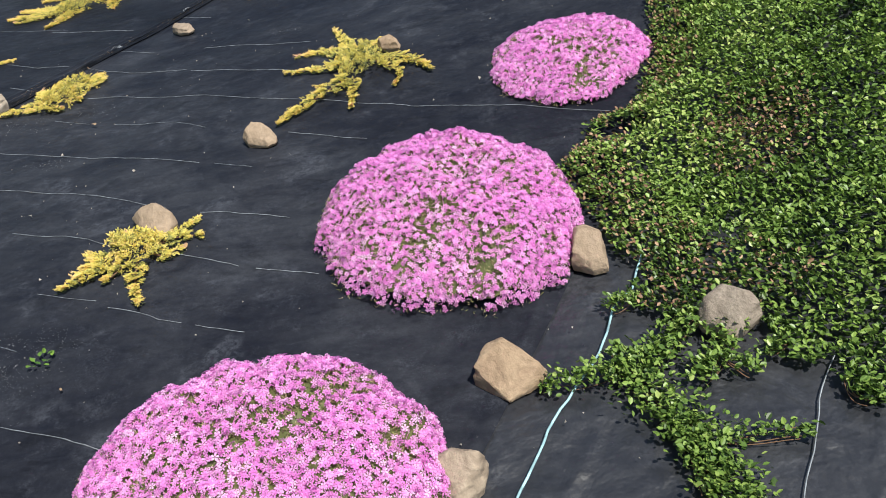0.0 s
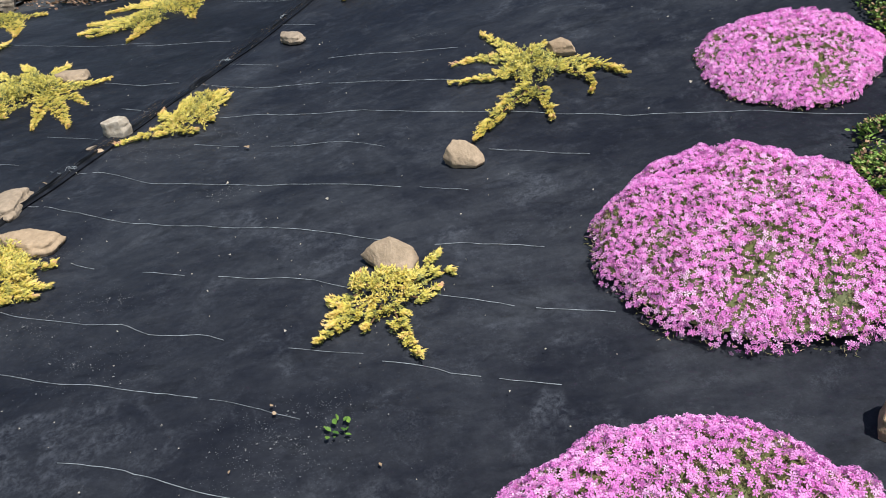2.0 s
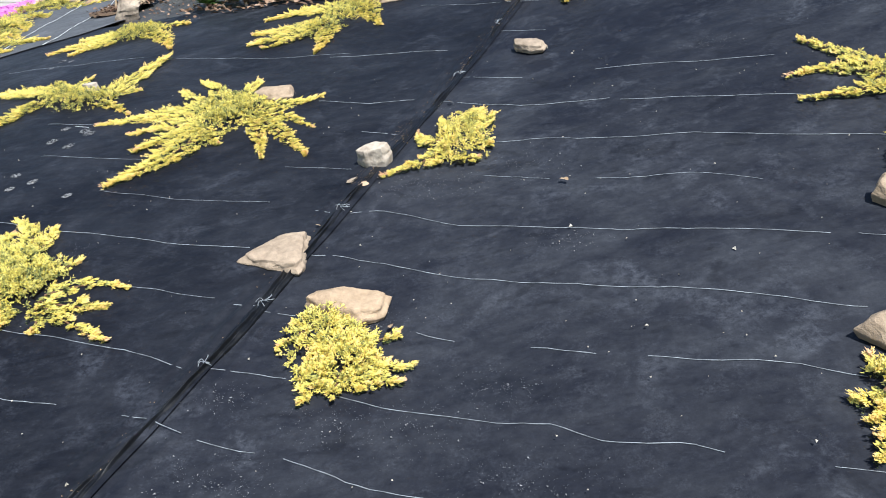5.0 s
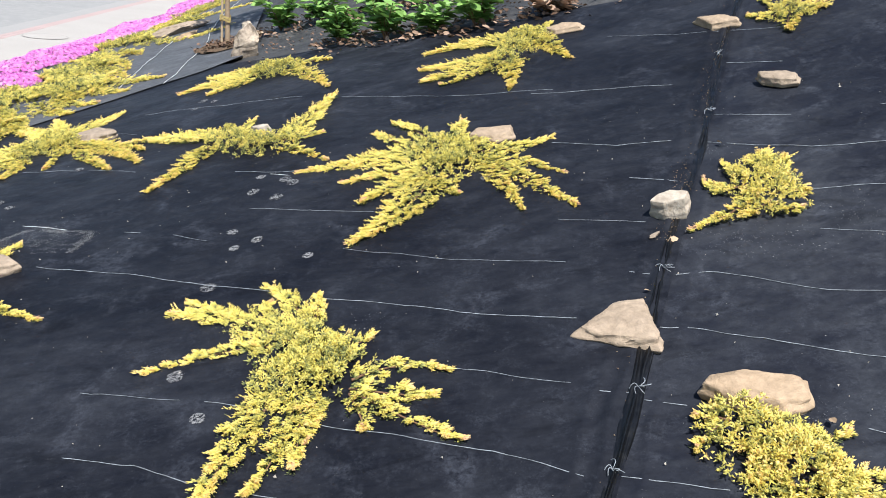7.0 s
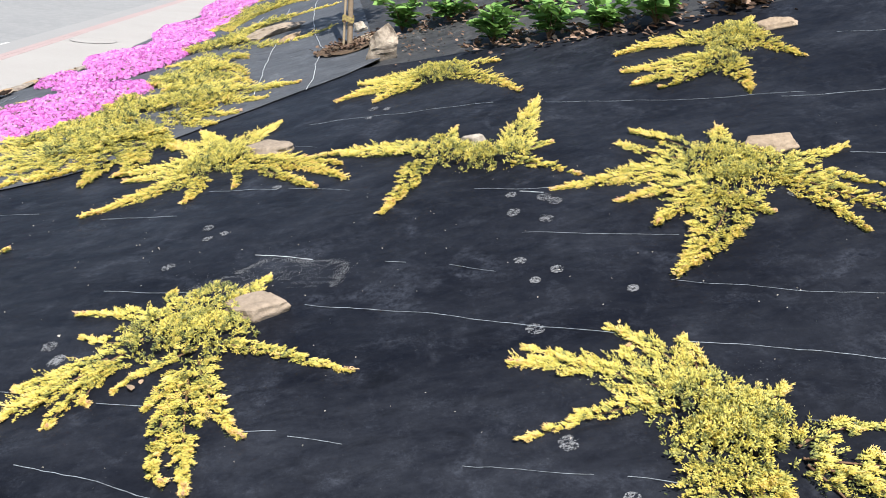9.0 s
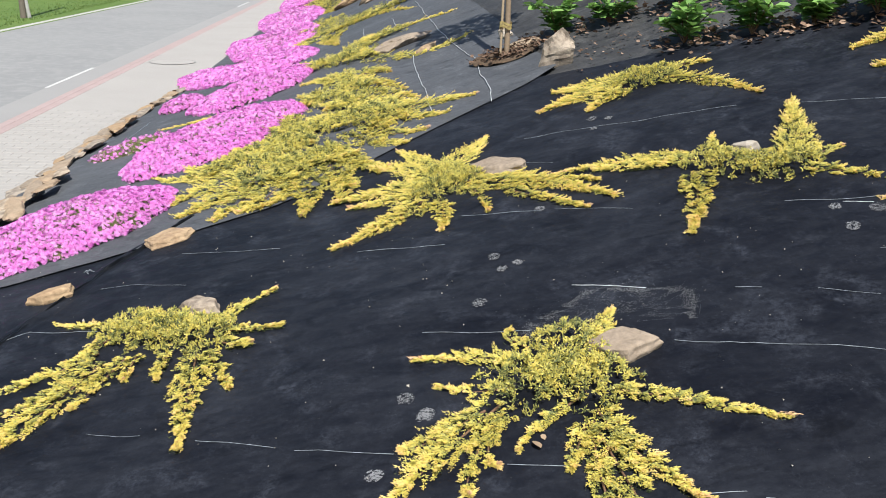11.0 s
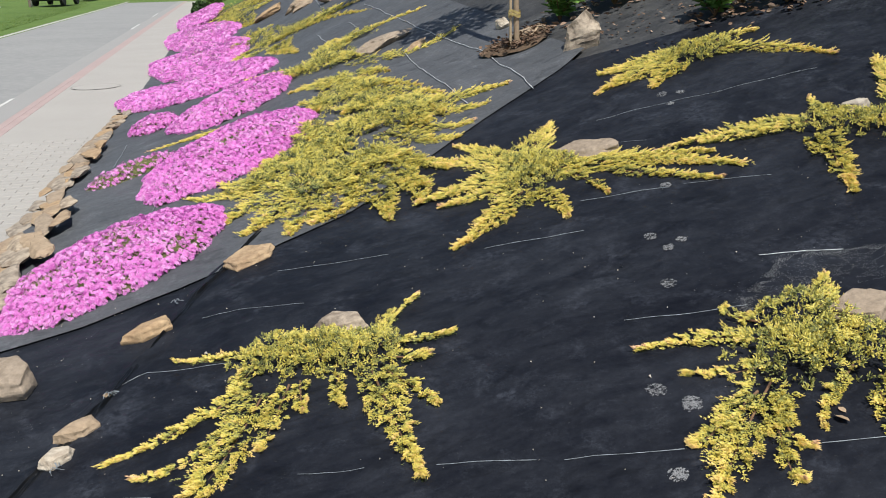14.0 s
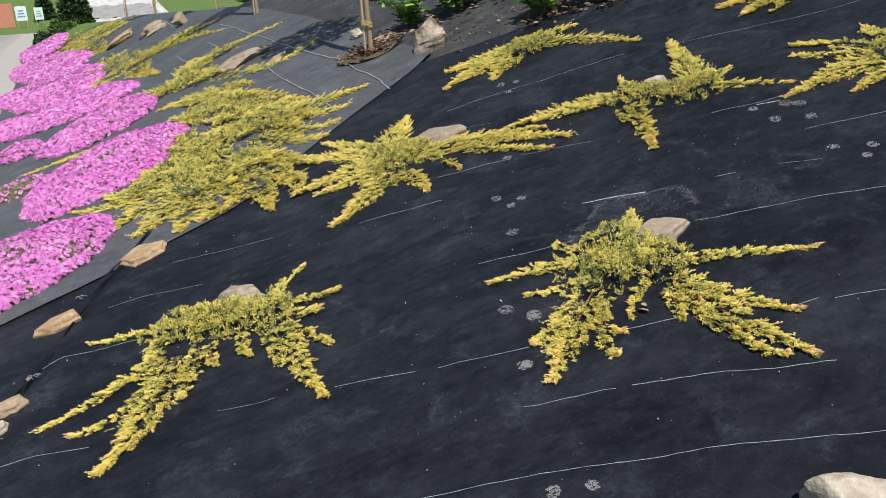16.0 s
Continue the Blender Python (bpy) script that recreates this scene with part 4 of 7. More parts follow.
while y < 15.5:
    length = rng.uniform(0.24, 0.42)
    for dx, lift in ((-0.05, -0.018), (0.04, 0.004), (0.13, 0.026), (0.22, 0.046)):
        if dx > 0.1 and (y > (9.0 if dx > 0.2 else 11.0) or rng.uniform() < 0.30):
            continue
        xr = road_x(-7.42 + dx, y)
        rock(xr + rng.uniform(-0.025, 0.025), y + rng.uniform(-0.10, 0.10), rng.uniform(0.11, 0.16), length * rng.uniform(1.0, 1.35), rng.uniform(0.028, 0.046), 200 + k, MAT[("stone", "stone_brown", "stone_grey", "stone")[(k * 5 + k // 3) % 4]], "flat rough sandstone edging slab along the walk", 0.35, rng.uniform(-10, 10) + 3, 0.2, "edging_stone", "edging stones along the walk", lift + 0.02, rng.uniform(-4, 4))
        k += 1
    y += length * 0.93


# ---------------------------------------------------------------- golden junipers
def bezier(a, b, c, t):
    """A bow from a to c that passes b halfway."""
    m = 2 * b - 0.5 * (a + c)
    t = t[:, None]
    return (1 - t) ** 2 * a + 2 * t * (1 - t) * m + t**2 * c


def spray(base, mid, tip, half, rng, coarse, tone=0.0, rise=0.0, lift=0.0):
    """Shoots of one feathered branch: short overlapping fronds that fill a tapering, lobed outline and sweep forward."""
    length = np.linalg.norm(tip - base) + 1e-6
    width = 1.68 * half
    n = max(int(1.1 * length * (width + 0.018) / (0.00026 * coarse**2)), 16)
    # where the fronds start, along and across the branch
    t = rng.uniform(0, 1, n) ** 1.05
    lobe = rng.uniform(0, 6.3, 2)
    edge = np.where(t < 0.30, 1.0, (np.maximum(1 - t, 0) / 0.70) ** 1.0)
    across = rng.uniform(-1, 1, n)
    wave = np.where(across < 0, lobe[0], lobe[1])
    edge = edge * (0.93 + 0.12 * np.sin(t * length / 0.0135 / coarse**0.5 + wave) * np.sin(t * length / 0.031 / coarse**0.5 + 2 * wave))
    reach = rng.uniform(0.020, 0.050, n) * coarse**0.6 * min(max(width / 0.065, 0.62), 1.1) * (0.55 + 0.45 * edge)
    reach = reach * (1 + 0.9 * np.maximum(np.abs(across) - 0.5, 0) / 0.5 * rng.uniform(0, 1, n))
    turn = across * 0.70 + rng.normal(0, 0.20, n)
    side = np.maximum(width * edge - reach * np.abs(np.sin(turn)) * 0.55, 0) * across
    spine = bezier(base, mid, tip, t)
    ahead = unit(bezier(base, mid, tip, t + 0.02) - spine)
    start = spine + np.column_stack([-ahead[:, 1], ahead[:, 0]]) * side[:, None]
    ca, sa = np.cos(turn), np.sin(turn)
    way = np.column_stack([ahead[:, 0] * ca - ahead[:, 1] * sa, ahead[:, 0] * sa + ahead[:, 1] * ca])
    bulge = np.maximum(1 - (side / (width * np.maximum(edge, 0.1))) ** 2, 0)
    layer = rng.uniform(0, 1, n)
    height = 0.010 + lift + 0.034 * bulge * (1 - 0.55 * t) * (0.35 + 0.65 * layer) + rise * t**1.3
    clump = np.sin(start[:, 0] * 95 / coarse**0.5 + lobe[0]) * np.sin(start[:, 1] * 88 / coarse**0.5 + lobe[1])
    # lower layers are coloured darker, standing in for shade inside the spray
    tint_level = tone + 0.155 + 0.29 * layer + 0.22 * t + 0.15 * clump + 0.10 * np.abs(across) + rng.uniform(-0.08, 0.08, n)
    climb = rng.uniform(-0.10, 0.45, n) + rise / length * 1.3
    # each frond: pairs of short shoots along its axis, spreading less towards the tip
    rows, cnt = 5, 4
    k = rows * cnt
    r = np.tile(np.repeat((np.arange(rows) + 0.4) / rows, cnt), n) + rng.uniform(-0.09, 0.09, n * k)
    slot = np.tile(np.linspace(-1, 1, cnt), n * rows)
    rep = lambda q: np.repeat(q, k, axis=0)
    w, L = rep(way), rep(reach)
    off = slot * 0.0072 * coarse**0.85 * (1.12 - 0.98 * r) * (0.5 + 0.5 * rep(edge)) + rng.normal(0, 0.0012 * coarse, n * k)
    p = np.empty((n * k, 3))
    p[:, :2] = rep(start) + w * (r * L)[:, None] + np.column_stack([-w[:, 1], w[:, 0]]) * off[:, None]
    p[:, 2] = ground_z(p[:, 0], p[:, 1]) + rep(height) + rep(climb) * r * L + rng.uniform(-0.003, 0.003, n * k) * coarse
    spread_by = slot * 0.85 * (1 - 0.60 * r) + rng.normal(0, 0.22, n * k)
    ca, sa = np.cos(spread_by), np.sin(spread_by)
    d = np.column_stack([w[:, 0] * ca - w[:, 1] * sa, w[:, 0] * sa + w[:, 1] * ca, rep(climb) * 0.6 + rng.uniform(-0.1, 0.6, n * k)])
    # frond bases are darkened as painted shade between fronds; tips stay yellow
    return p, unit(d), rep(tint_level) - 0.10 + 0.30 * r + rng.uniform(-0.07, 0.07, n * k), 1.15 - 0.55 * r


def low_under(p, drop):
    """Shoots set lower beneath a spray, coloured near black in place of shade."""
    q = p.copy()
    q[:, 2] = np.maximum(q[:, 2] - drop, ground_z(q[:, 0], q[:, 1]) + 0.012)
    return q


def shoot_mesh(name, p, d, tint_level, at, coarse, rng, size=1.0):
    n = len(p)
    v, f = spikes(p, d, rng.uniform(0.0070, 0.0108, n) * coarse**0.8, rng.uniform(0.0044, 0.0060, n) * coarse**0.6 * size, rng)
    # young tips are yellower; the feet are darkened as painted shade between shoots
    tone = np.repeat(tint_level - 0.10, 4)
    tone[3::4] += 0.26
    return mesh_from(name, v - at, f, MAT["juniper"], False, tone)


def juniper(cores, branches, seed, label, coarse=1.0, core_r=0.10, group="golden junipers", gold=0.17, fill=0):
    """A creeping juniper: branches as base, bow and tip on the plan with a half width and, for upright ones, a rise."""
    rng = np.random.default_rng(seed)
    cx, cy = np.mean([c[0] for c in cores]), np.mean([c[1] for c in cores])
    at = np.array([cx, cy, gz(cx, cy)])
    ob = thing("juniper", at, label, "juniper", group)
    for bx0, by0, bx1, by1, bx2, by2, half, *up in branches:
        base, mid, tip = np.array([bx0, by0]), np.array([bx1, by1]), np.array([bx2, by2])
        near = np.array(min(cores, key=lambda c: math.hypot(c[0] - bx0, c[1] - by0)))
        base = base * 0.72 + near * 0.28
        rise = up[0] if up else 0.0
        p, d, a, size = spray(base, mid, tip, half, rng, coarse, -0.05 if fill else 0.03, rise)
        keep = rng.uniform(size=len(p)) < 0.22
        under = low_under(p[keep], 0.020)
        # the lower copies get a near-black colour, painted shade under the branch
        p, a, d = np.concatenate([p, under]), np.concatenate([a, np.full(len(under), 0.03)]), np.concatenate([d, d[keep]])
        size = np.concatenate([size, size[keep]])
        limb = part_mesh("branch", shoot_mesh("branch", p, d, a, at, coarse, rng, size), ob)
        t = np.linspace(0, 0.9, 8)
        xy = bezier(base, mid, tip, t)
        sv, sf = tube(np.column_stack([xy, ground_z(xy[:, 0], xy[:, 1]) + 0.022 - 0.008 * t + rise * t**1.3]), 0.0042 - 0.0032 * t, 5)
        part_mesh("stem", mesh_from("stem", sv - at, sf, MAT["stem"], True), limb, "thin brown woody stem")
        # bronze shoot at the end
        m = 26
        tt = rng.uniform(0.93, 1.05, m)
        q = bezier(base, mid, tip, tt)
        p = np.column_stack([q + rng.normal(0, 0.0022 * coarse, (m, 2)), ground_z(q[:, 0], q[:, 1]) + 0.026 + rise + 0.004 * coarse * (tt - 0.95) * 12 + rng.uniform(-0.005, 0.005, m)])
        d = np.column_stack([np.repeat([unit(tip - mid)], m, 0), np.full(m, 0.25)]) + rng.normal(0, 0.16, (m, 3))
        v, f = spikes(p, unit(d), rng.uniform(0.008, 0.014, m) * coarse, np.full(m, 0.0036) * coarse, rng)
        part_mesh("branch_tip", mesh_from("branch_tip", v - at, f, MAT["juniper_tip"] if rng.uniform() < 0.5 else MAT["juniper"], False, np.full(len(v), 0.75)), limb)
    # side branches that overlap over the middle of a wide mat
    for x, y in cores if fill else ():
        for k in range(fill):
            a = rng.uniform(0, 2 * math.pi)
            o = np.array([x, y]) + rng.normal(0, core_r * 0.4, 2)
            way = np.array([math.cos(a), math.sin(a)])
            bow = o + way * core_r * 0.7 + np.array([-way[1], way[0]]) * rng.normal(0, core_r * 0.2)
            p, d, t, size = spray(o, bow, o + way * core_r * rng.uniform(1.2, 1.6), core_r * 0.30, rng, coarse, -0.08, lift=0.03)
            part_mesh("branch", shoot_mesh("branch", p, d, t, at, coarse, rng, size), ob)
    # the dense greener centre: tufts of short shoots packed over a low dome, above darker wood
    P, D, A = [], [], []
    between = [((a[0] + b[0]) / 2, (a[1] + b[1]) / 2) for a, b in zip(cores, cores[1:])]
    for x, y in list(cores) + between:
        m = int((2.1 if fill == 0 else 1.1) * (core_r / (0.017 * coarse)) ** 2)
        r, a = np.sqrt(rng.uniform(0, 1, m)), rng.uniform(0, 2 * math.pi, m)
        r = r * (1 + 0.22 * np.sin(3 * a + seed) + 0.12 * np.sin(7 * a + x * 40))
        hx, hy = x + core_r * r * np.cos(a), y + core_r * r * np.sin(a)
        hz = 0.018 + (0.062 * np.maximum(1 - r**2, 0) + rng.uniform(-0.014, 0.012, m)) * (1 + 0.3 * (coarse - 1))
        tone = gold + (0.04 if fill else 0.13) + rng.uniform(-0.14, 0.34, m)
        per = 14
        k = m * per
        way = np.column_stack([np.cos(a), np.sin(a)])[np.repeat(np.arange(m), per)]
        d = unit(rng.normal(0, 0.75, (k, 3)) + np.column_stack([0.55 * way, np.full(k, 0.6)]))
        p = np.column_stack([np.repeat(hx, per), np.repeat(hy, per), np.repeat(hz, per)]) + d * rng.uniform(0.0, 0.013, k)[:, None] * coarse
        p[:, 2] = np.maximum(p[:, 2], 0.01) + ground_z(p[:, 0], p[:, 1])
        P.append(p), D.append(d), A.append(np.repeat(tone, per) + rng.uniform(-0.08, 0.10, k))
    p, d, a = np.concatenate(P), np.concatenate(D), np.concatenate(A)
    part_mesh("crown", shoot_mesh("crown", p, d, a, at, coarse, rng), ob, "dense grey-green centre of the plant")
    return ob


juniper(
    [(-0.6, 4.03), (-0.59, 3.9)],
    [
        (-0.63, 4.15, -0.67, 4.33, -0.72, 4.51, 0.017),
        (-0.65, 4.09, -0.73, 4.22, -0.87, 4.26, 0.022),
        (-0.68, 3.99, -0.77, 4.04, -0.9, 4.08, 0.021),
        (-0.64, 3.81, -0.76, 3.7, -0.87, 3.56, 0.034),
        (-0.61, 3.79, -0.6, 3.69, -0.6, 3.56, 0.014),
        (-0.49, 3.96, -0.4, 3.9, -0.3, 3.73, 0.027),
        (-0.44, 3.87, -0.42, 3.78, -0.44, 3.67, 0.012),
        (-0.6, 4.1, -0.55, 4.17, -0.51, 4.2, 0.02),
    ],
    70, "spreading golden juniper with a long arm ending at a rock", 1.0, 0.1,
)
juniper(
    [(-1.26, 2.81), (-1.19, 2.78)],
    [
        (-1.29, 2.84, -1.34, 2.8, -1.37, 2.82, 0.012),
        (-1.29, 2.76, -1.34, 2.71, -1.4, 2.65, 0.024),
        (-1.24, 2.74, -1.25, 2.7, -1.28, 2.66, 0.019),
        (-1.2, 2.73, -1.18, 2.64, -1.14, 2.51, 0.017),
        (-1.16, 2.78, -1.12, 2.75, -1.07, 2.77, 0.014),
        (-1.14, 2.83, -1.08, 2.85, -1.03, 2.83, 0.02),
        (-1.14, 2.85, -1.09, 2.9, -1.06, 2.93, 0.016),
        (-1.26, 2.87, -1.28, 2.88, -1.28, 2.92, 0.012),
        (-1.32, 2.79, -1.33, 2.77, -1.36, 2.75, 0.012),
    ],
    71, "small golden juniper below a broad tan rock", 1.0, 0.085, gold=0.30,
)
juniper(
    [(-1.98, 4.61), (-2.01, 4.44)],
    [
        (-1.98, 4.6, -1.93, 4.7, -1.89, 4.75, 0.043),
        (-1.95, 4.57, -1.88, 4.64, -1.85, 4.68, 0.022),
        (-2.03, 4.63, -2.04, 4.71, -2.04, 4.76, 0.013),
        (-2.05, 4.55, -2.12, 4.59, -2.14, 4.67, 0.021),
        (-2.08, 4.48, -2.17, 4.42, -2.29, 4.39, 0.019),
        (-2.02, 4.44, -1.98, 4.37, -1.95, 4.35, 0.025),
        (-1.96, 4.49, -1.91, 4.46, -1.89, 4.43, 0.023),
        (-2.03, 4.42, -2.07, 4.41, -2.12, 4.39, 0.023),
    ],
    72, "small rounded golden juniper beside a pale rock", 1.0, 0.1, gold=0.30,
)
juniper(
    [(-2.5, 3.53), (-2.44, 3.4), (-2.43, 3.33)],
    [
        (-2.51, 3.57, -2.55, 3.6, -2.57, 3.6, 0.015),
        (-2.53, 3.56, -2.57, 3.54, -2.61, 3.5, 0.012),
        (-2.46, 3.55, -2.4, 3.57, -2.37, 3.54, 0.016),
        (-2.48, 3.5, -2.5, 3.44, -2.54, 3.38, 0.021),
        (-2.46, 3.37, -2.51, 3.31, -2.54, 3.25, 0.025),
        (-2.44, 3.34, -2.45, 3.29, -2.46, 3.23, 0.03),
        (-2.41, 3.37, -2.35, 3.32, -2.26, 3.29, 0.021),
        (-2.41, 3.33, -2.37, 3.28, -2.29, 3.24, 0.014),
        (-2.39, 3.42, -2.33, 3.44, -2.29, 3.44, 0.018),
        (-2.41, 3.32, -2.39, 3.27, -2.39, 3.25, 0.012),
        (-2.46, 3.41, -2.5, 3.38, -2.53, 3.36, 0.012),
    ],
    73, "bushy golden juniper below a long tan slab", 1.0, 0.1, gold=0.30,
)
juniper(
    [(-3.01, 5.44), (-2.88, 5.33), (-3.0, 5.24)],
    [
        (-3.0, 5.56, -3.07, 5.76, -3.15, 5.89, 0.025),
        (-3.08, 5.53, -3.18, 5.69, -3.23, 5.8, 0.019),
        (-3.11, 5.43, -3.28, 5.49, -3.57, 5.51, 0.06),
        (-3.09, 5.3, -3.23, 5.31, -3.39, 5.31, 0.035),
        (-3.07, 5.23, -3.2, 5.18, -3.32, 5.1, 0.043),
        (-3.05, 5.16, -3.17, 4.97, -3.37, 4.78, 0.07),
        (-3.02, 5.15, -2.99, 5.05, -2.96, 5.0, 0.012),
        (-2.83, 5.22, -2.79, 4.99, -2.76, 4.78, 0.025),
        (-2.79, 5.19, -2.69, 4.97, -2.58, 4.72, 0.029),
        (-2.78, 5.25, -2.66, 5.12, -2.56, 4.97, 0.02),
        (-2.8, 5.33, -2.66, 5.3, -2.53, 5.32, 0.032),
        (-2.9, 5.49, -2.87, 5.65, -2.85, 5.71, 0.032),
    ],
    74, "star-shaped golden juniper with grey-green centre", 1.0, 0.12,
)
juniper(
    [(-3.54, 4.19), (-3.47, 4.08), (-3.54, 4.04)],
    [
        (-3.57, 4.26, -3.77, 4.43, -3.94, 4.5, 0.044),
        (-3.69, 4.37, -3.8, 4.48, -3.9, 4.56, 0.014),
        (-3.61, 4.33, -3.64, 4.42, -3.63, 4.47, 0.023),
        (-3.52, 4.25, -3.55, 4.43, -3.65, 4.57, 0.033),
        (-3.49, 4.29, -3.48, 4.39, -3.48, 4.46, 0.022),
        (-3.65, 4.24, -3.77, 4.24, -3.98, 4.2, 0.023),
        (-3.44, 4.16, -3.37, 4.17, -3.32, 4.2, 0.023),
        (-3.35, 3.97, -3.25, 4.03, -3.12, 3.97, 0.022),
        (-3.36, 3.92, -3.26, 3.91, -3.17, 3.88, 0.025),
        (-3.34, 3.89, -3.23, 3.79, -3.12, 3.69, 0.016),
        (-3.36, 3.89, -3.36, 3.83, -3.36, 3.8, 0.017),
        (-3.58, 3.98, -3.68, 3.82, -3.77, 3.57, 0.043),
        (-3.53, 3.91, -3.58, 3.75, -3.64, 3.64, 0.025),
        (-3.51, 3.91, -3.52, 3.83, -3.53, 3.7, 0.03),
        (-3.47, 3.95, -3.48, 3.89, -3.5, 3.78, 0.02),
    ],
    75, "large star-shaped golden juniper on black fabric", 1.0, 0.125,
)
juniper(
    [(-3.95, 6.16), (-3.84, 5.99), (-3.69, 5.93)],
    [
        (-3.99, 6.24, -4.2, 6.39, -4.51, 6.49, 0.034),
        (-4.05, 6.07, -4.12, 5.85, -4.23, 5.63, 0.042),
        (-3.67, 5.86, -3.56, 5.76, -3.46, 5.6, 0.023),
        (-3.9, 6.2, -3.86, 6.31, -3.83, 6.41, 0.017),
        (-3.6, 5.96, -3.53, 5.98, -3.48, 5.97, 0.022),
        (-4.09, 6.29, -4.23, 6.35, -4.36, 6.41, 0.031),
        (-3.65, 5.98, -3.54, 6.24, -3.42, 6.5, 0.05, 0.02),
    ],
    76, "golden juniper with two long arms and an upright spray", 1.0, 0.105,
)
juniper(
    [(-3.86, 7.43), (-3.72, 7.37)],
    [
        (-3.83, 7.51, -4.05, 7.6, -4.22, 7.69, 0.064),
        (-3.91, 7.42, -4.14, 7.47, -4.36, 7.43, 0.074),
        (-3.93, 7.32, -4.05, 7.28, -4.16, 7.18, 0.052),
        (-3.67, 7.44, -3.54, 7.44, -3.45, 7.37, 0.033),
        (-3.69, 7.31, -3.55, 7.03, -3.46, 6.73, 0.039),
    ],
    77, "low arched golden juniper near the upper bed", 1.0, 0.12,
)
juniper(
    [(-2.39, 6.73), (-2.35, 6.63), (-2.57, 6.41)],
    [
        (-2.41, 6.73, -2.62, 6.9, -2.89, 6.91, 0.063),
        (-2.53, 6.54, -2.76, 6.57, -2.95, 6.62, 0.059),
        (-2.61, 6.43, -2.82, 6.43, -2.96, 6.42, 0.039),
        (-2.61, 6.38, -2.76, 6.33, -2.88, 6.3, 0.023),
        (-2.51, 6.42, -2.53, 6.21, -2.58, 6.01, 0.039),
        (-2.29, 6.64, -2.27, 6.42, -2.23, 6.22, 0.036),
        (-2.31, 6.77, -2.23, 6.83, -2.19, 6.86, 0.029),
    ],
    78, "golden juniper with forked arms before a flat rock", 1.0, 0.12,
)
juniper(
    [(-1.25, 5.93)],
    [
        (-1.24, 5.94, -1.33, 5.98, -1.39, 6.06, 0.033),
        (-1.26, 5.89, -1.3, 5.83, -1.32, 5.76, 0.036),
        (-1.24, 5.94, -1.17, 5.92, -1.1, 5.85, 0.046),
        (-1.26, 5.96, -1.26, 6.08, -1.26, 6.21, 0.013),
    ],
    79, "small golden juniper beside the fabric seam", 1.0, 0.09,
)
juniper(
    [(-5.0, 6.93), (-4.9, 6.75), (-5.07, 6.73)],
    [
        (-4.96, 7.04, -4.81, 7.17, -4.69, 7.3, 0.067),
        (-5.0, 7.1, -5.07, 7.32, -5.15, 7.52, 0.037),
        (-5.03, 6.99, -5.14, 7.2, -5.3, 7.35, 0.058),
        (-5.08, 6.85, -5.27, 6.92, -5.5, 6.93, 0.075),
        (-5.14, 6.74, -5.29, 6.76, -5.44, 6.79, 0.034),
        (-5.12, 6.59, -5.28, 6.47, -5.52, 6.29, 0.065),
        (-5.02, 6.56, -5.04, 6.38, -5.07, 6.22, 0.031),
        (-4.86, 6.54, -4.85, 6.4, -4.86, 6.29, 0.015),
        (-4.88, 6.74, -4.63, 6.52, -4.37, 6.1, 0.072),
        (-4.69, 6.41, -4.6, 6.23, -4.49, 6.06, 0.025),
        (-4.67, 6.54, -4.5, 6.43, -4.38, 6.3, 0.027),
    ],
    80, "wide golden juniper reaching along the black fabric", 1.0, 0.125,
)
juniper(
    [(-6.29, 5.89), (-6.14, 5.82), (-6.0, 5.72)],
    [
        (-5.95, 5.85, -5.85, 5.94, -5.76, 6.0, 0.017),
        (-5.93, 5.75, -5.82, 5.7, -5.72, 5.68, 0.014),
        (-5.93, 5.64, -5.87, 5.61, -5.82, 5.6, 0.018),
        (-6.34, 5.95, -6.45, 5.99, -6.61, 6.07, 0.017),
        (-6.41, 5.7, -6.58, 5.64, -6.82, 5.57, 0.025),
        (-6.46, 5.45, -6.59, 5.45, -6.73, 5.45, 0.015),
        (-6.37, 5.59, -6.51, 5.36, -6.67, 5.18, 0.056),
        (-6.31, 5.63, -6.35, 5.46, -6.38, 5.4, 0.023),
        (-6.26, 5.63, -6.24, 5.56, -6.24, 5.52, 0.015),
        (-6.14, 5.63, -6.13, 5.55, -6.12, 5.47, 0.016),
        (-6.01, 5.56, -6.0, 5.3, -5.99, 5.06, 0.039),
        (-5.95, 5.52, -5.9, 5.42, -5.87, 5.33, 0.017),
        (-6.36, 5.86, -6.41, 5.8, -6.42, 5.73, 0.027),
    ],
    81, "bow-shaped golden juniper with hanging arms", 1.0, 0.13,
)
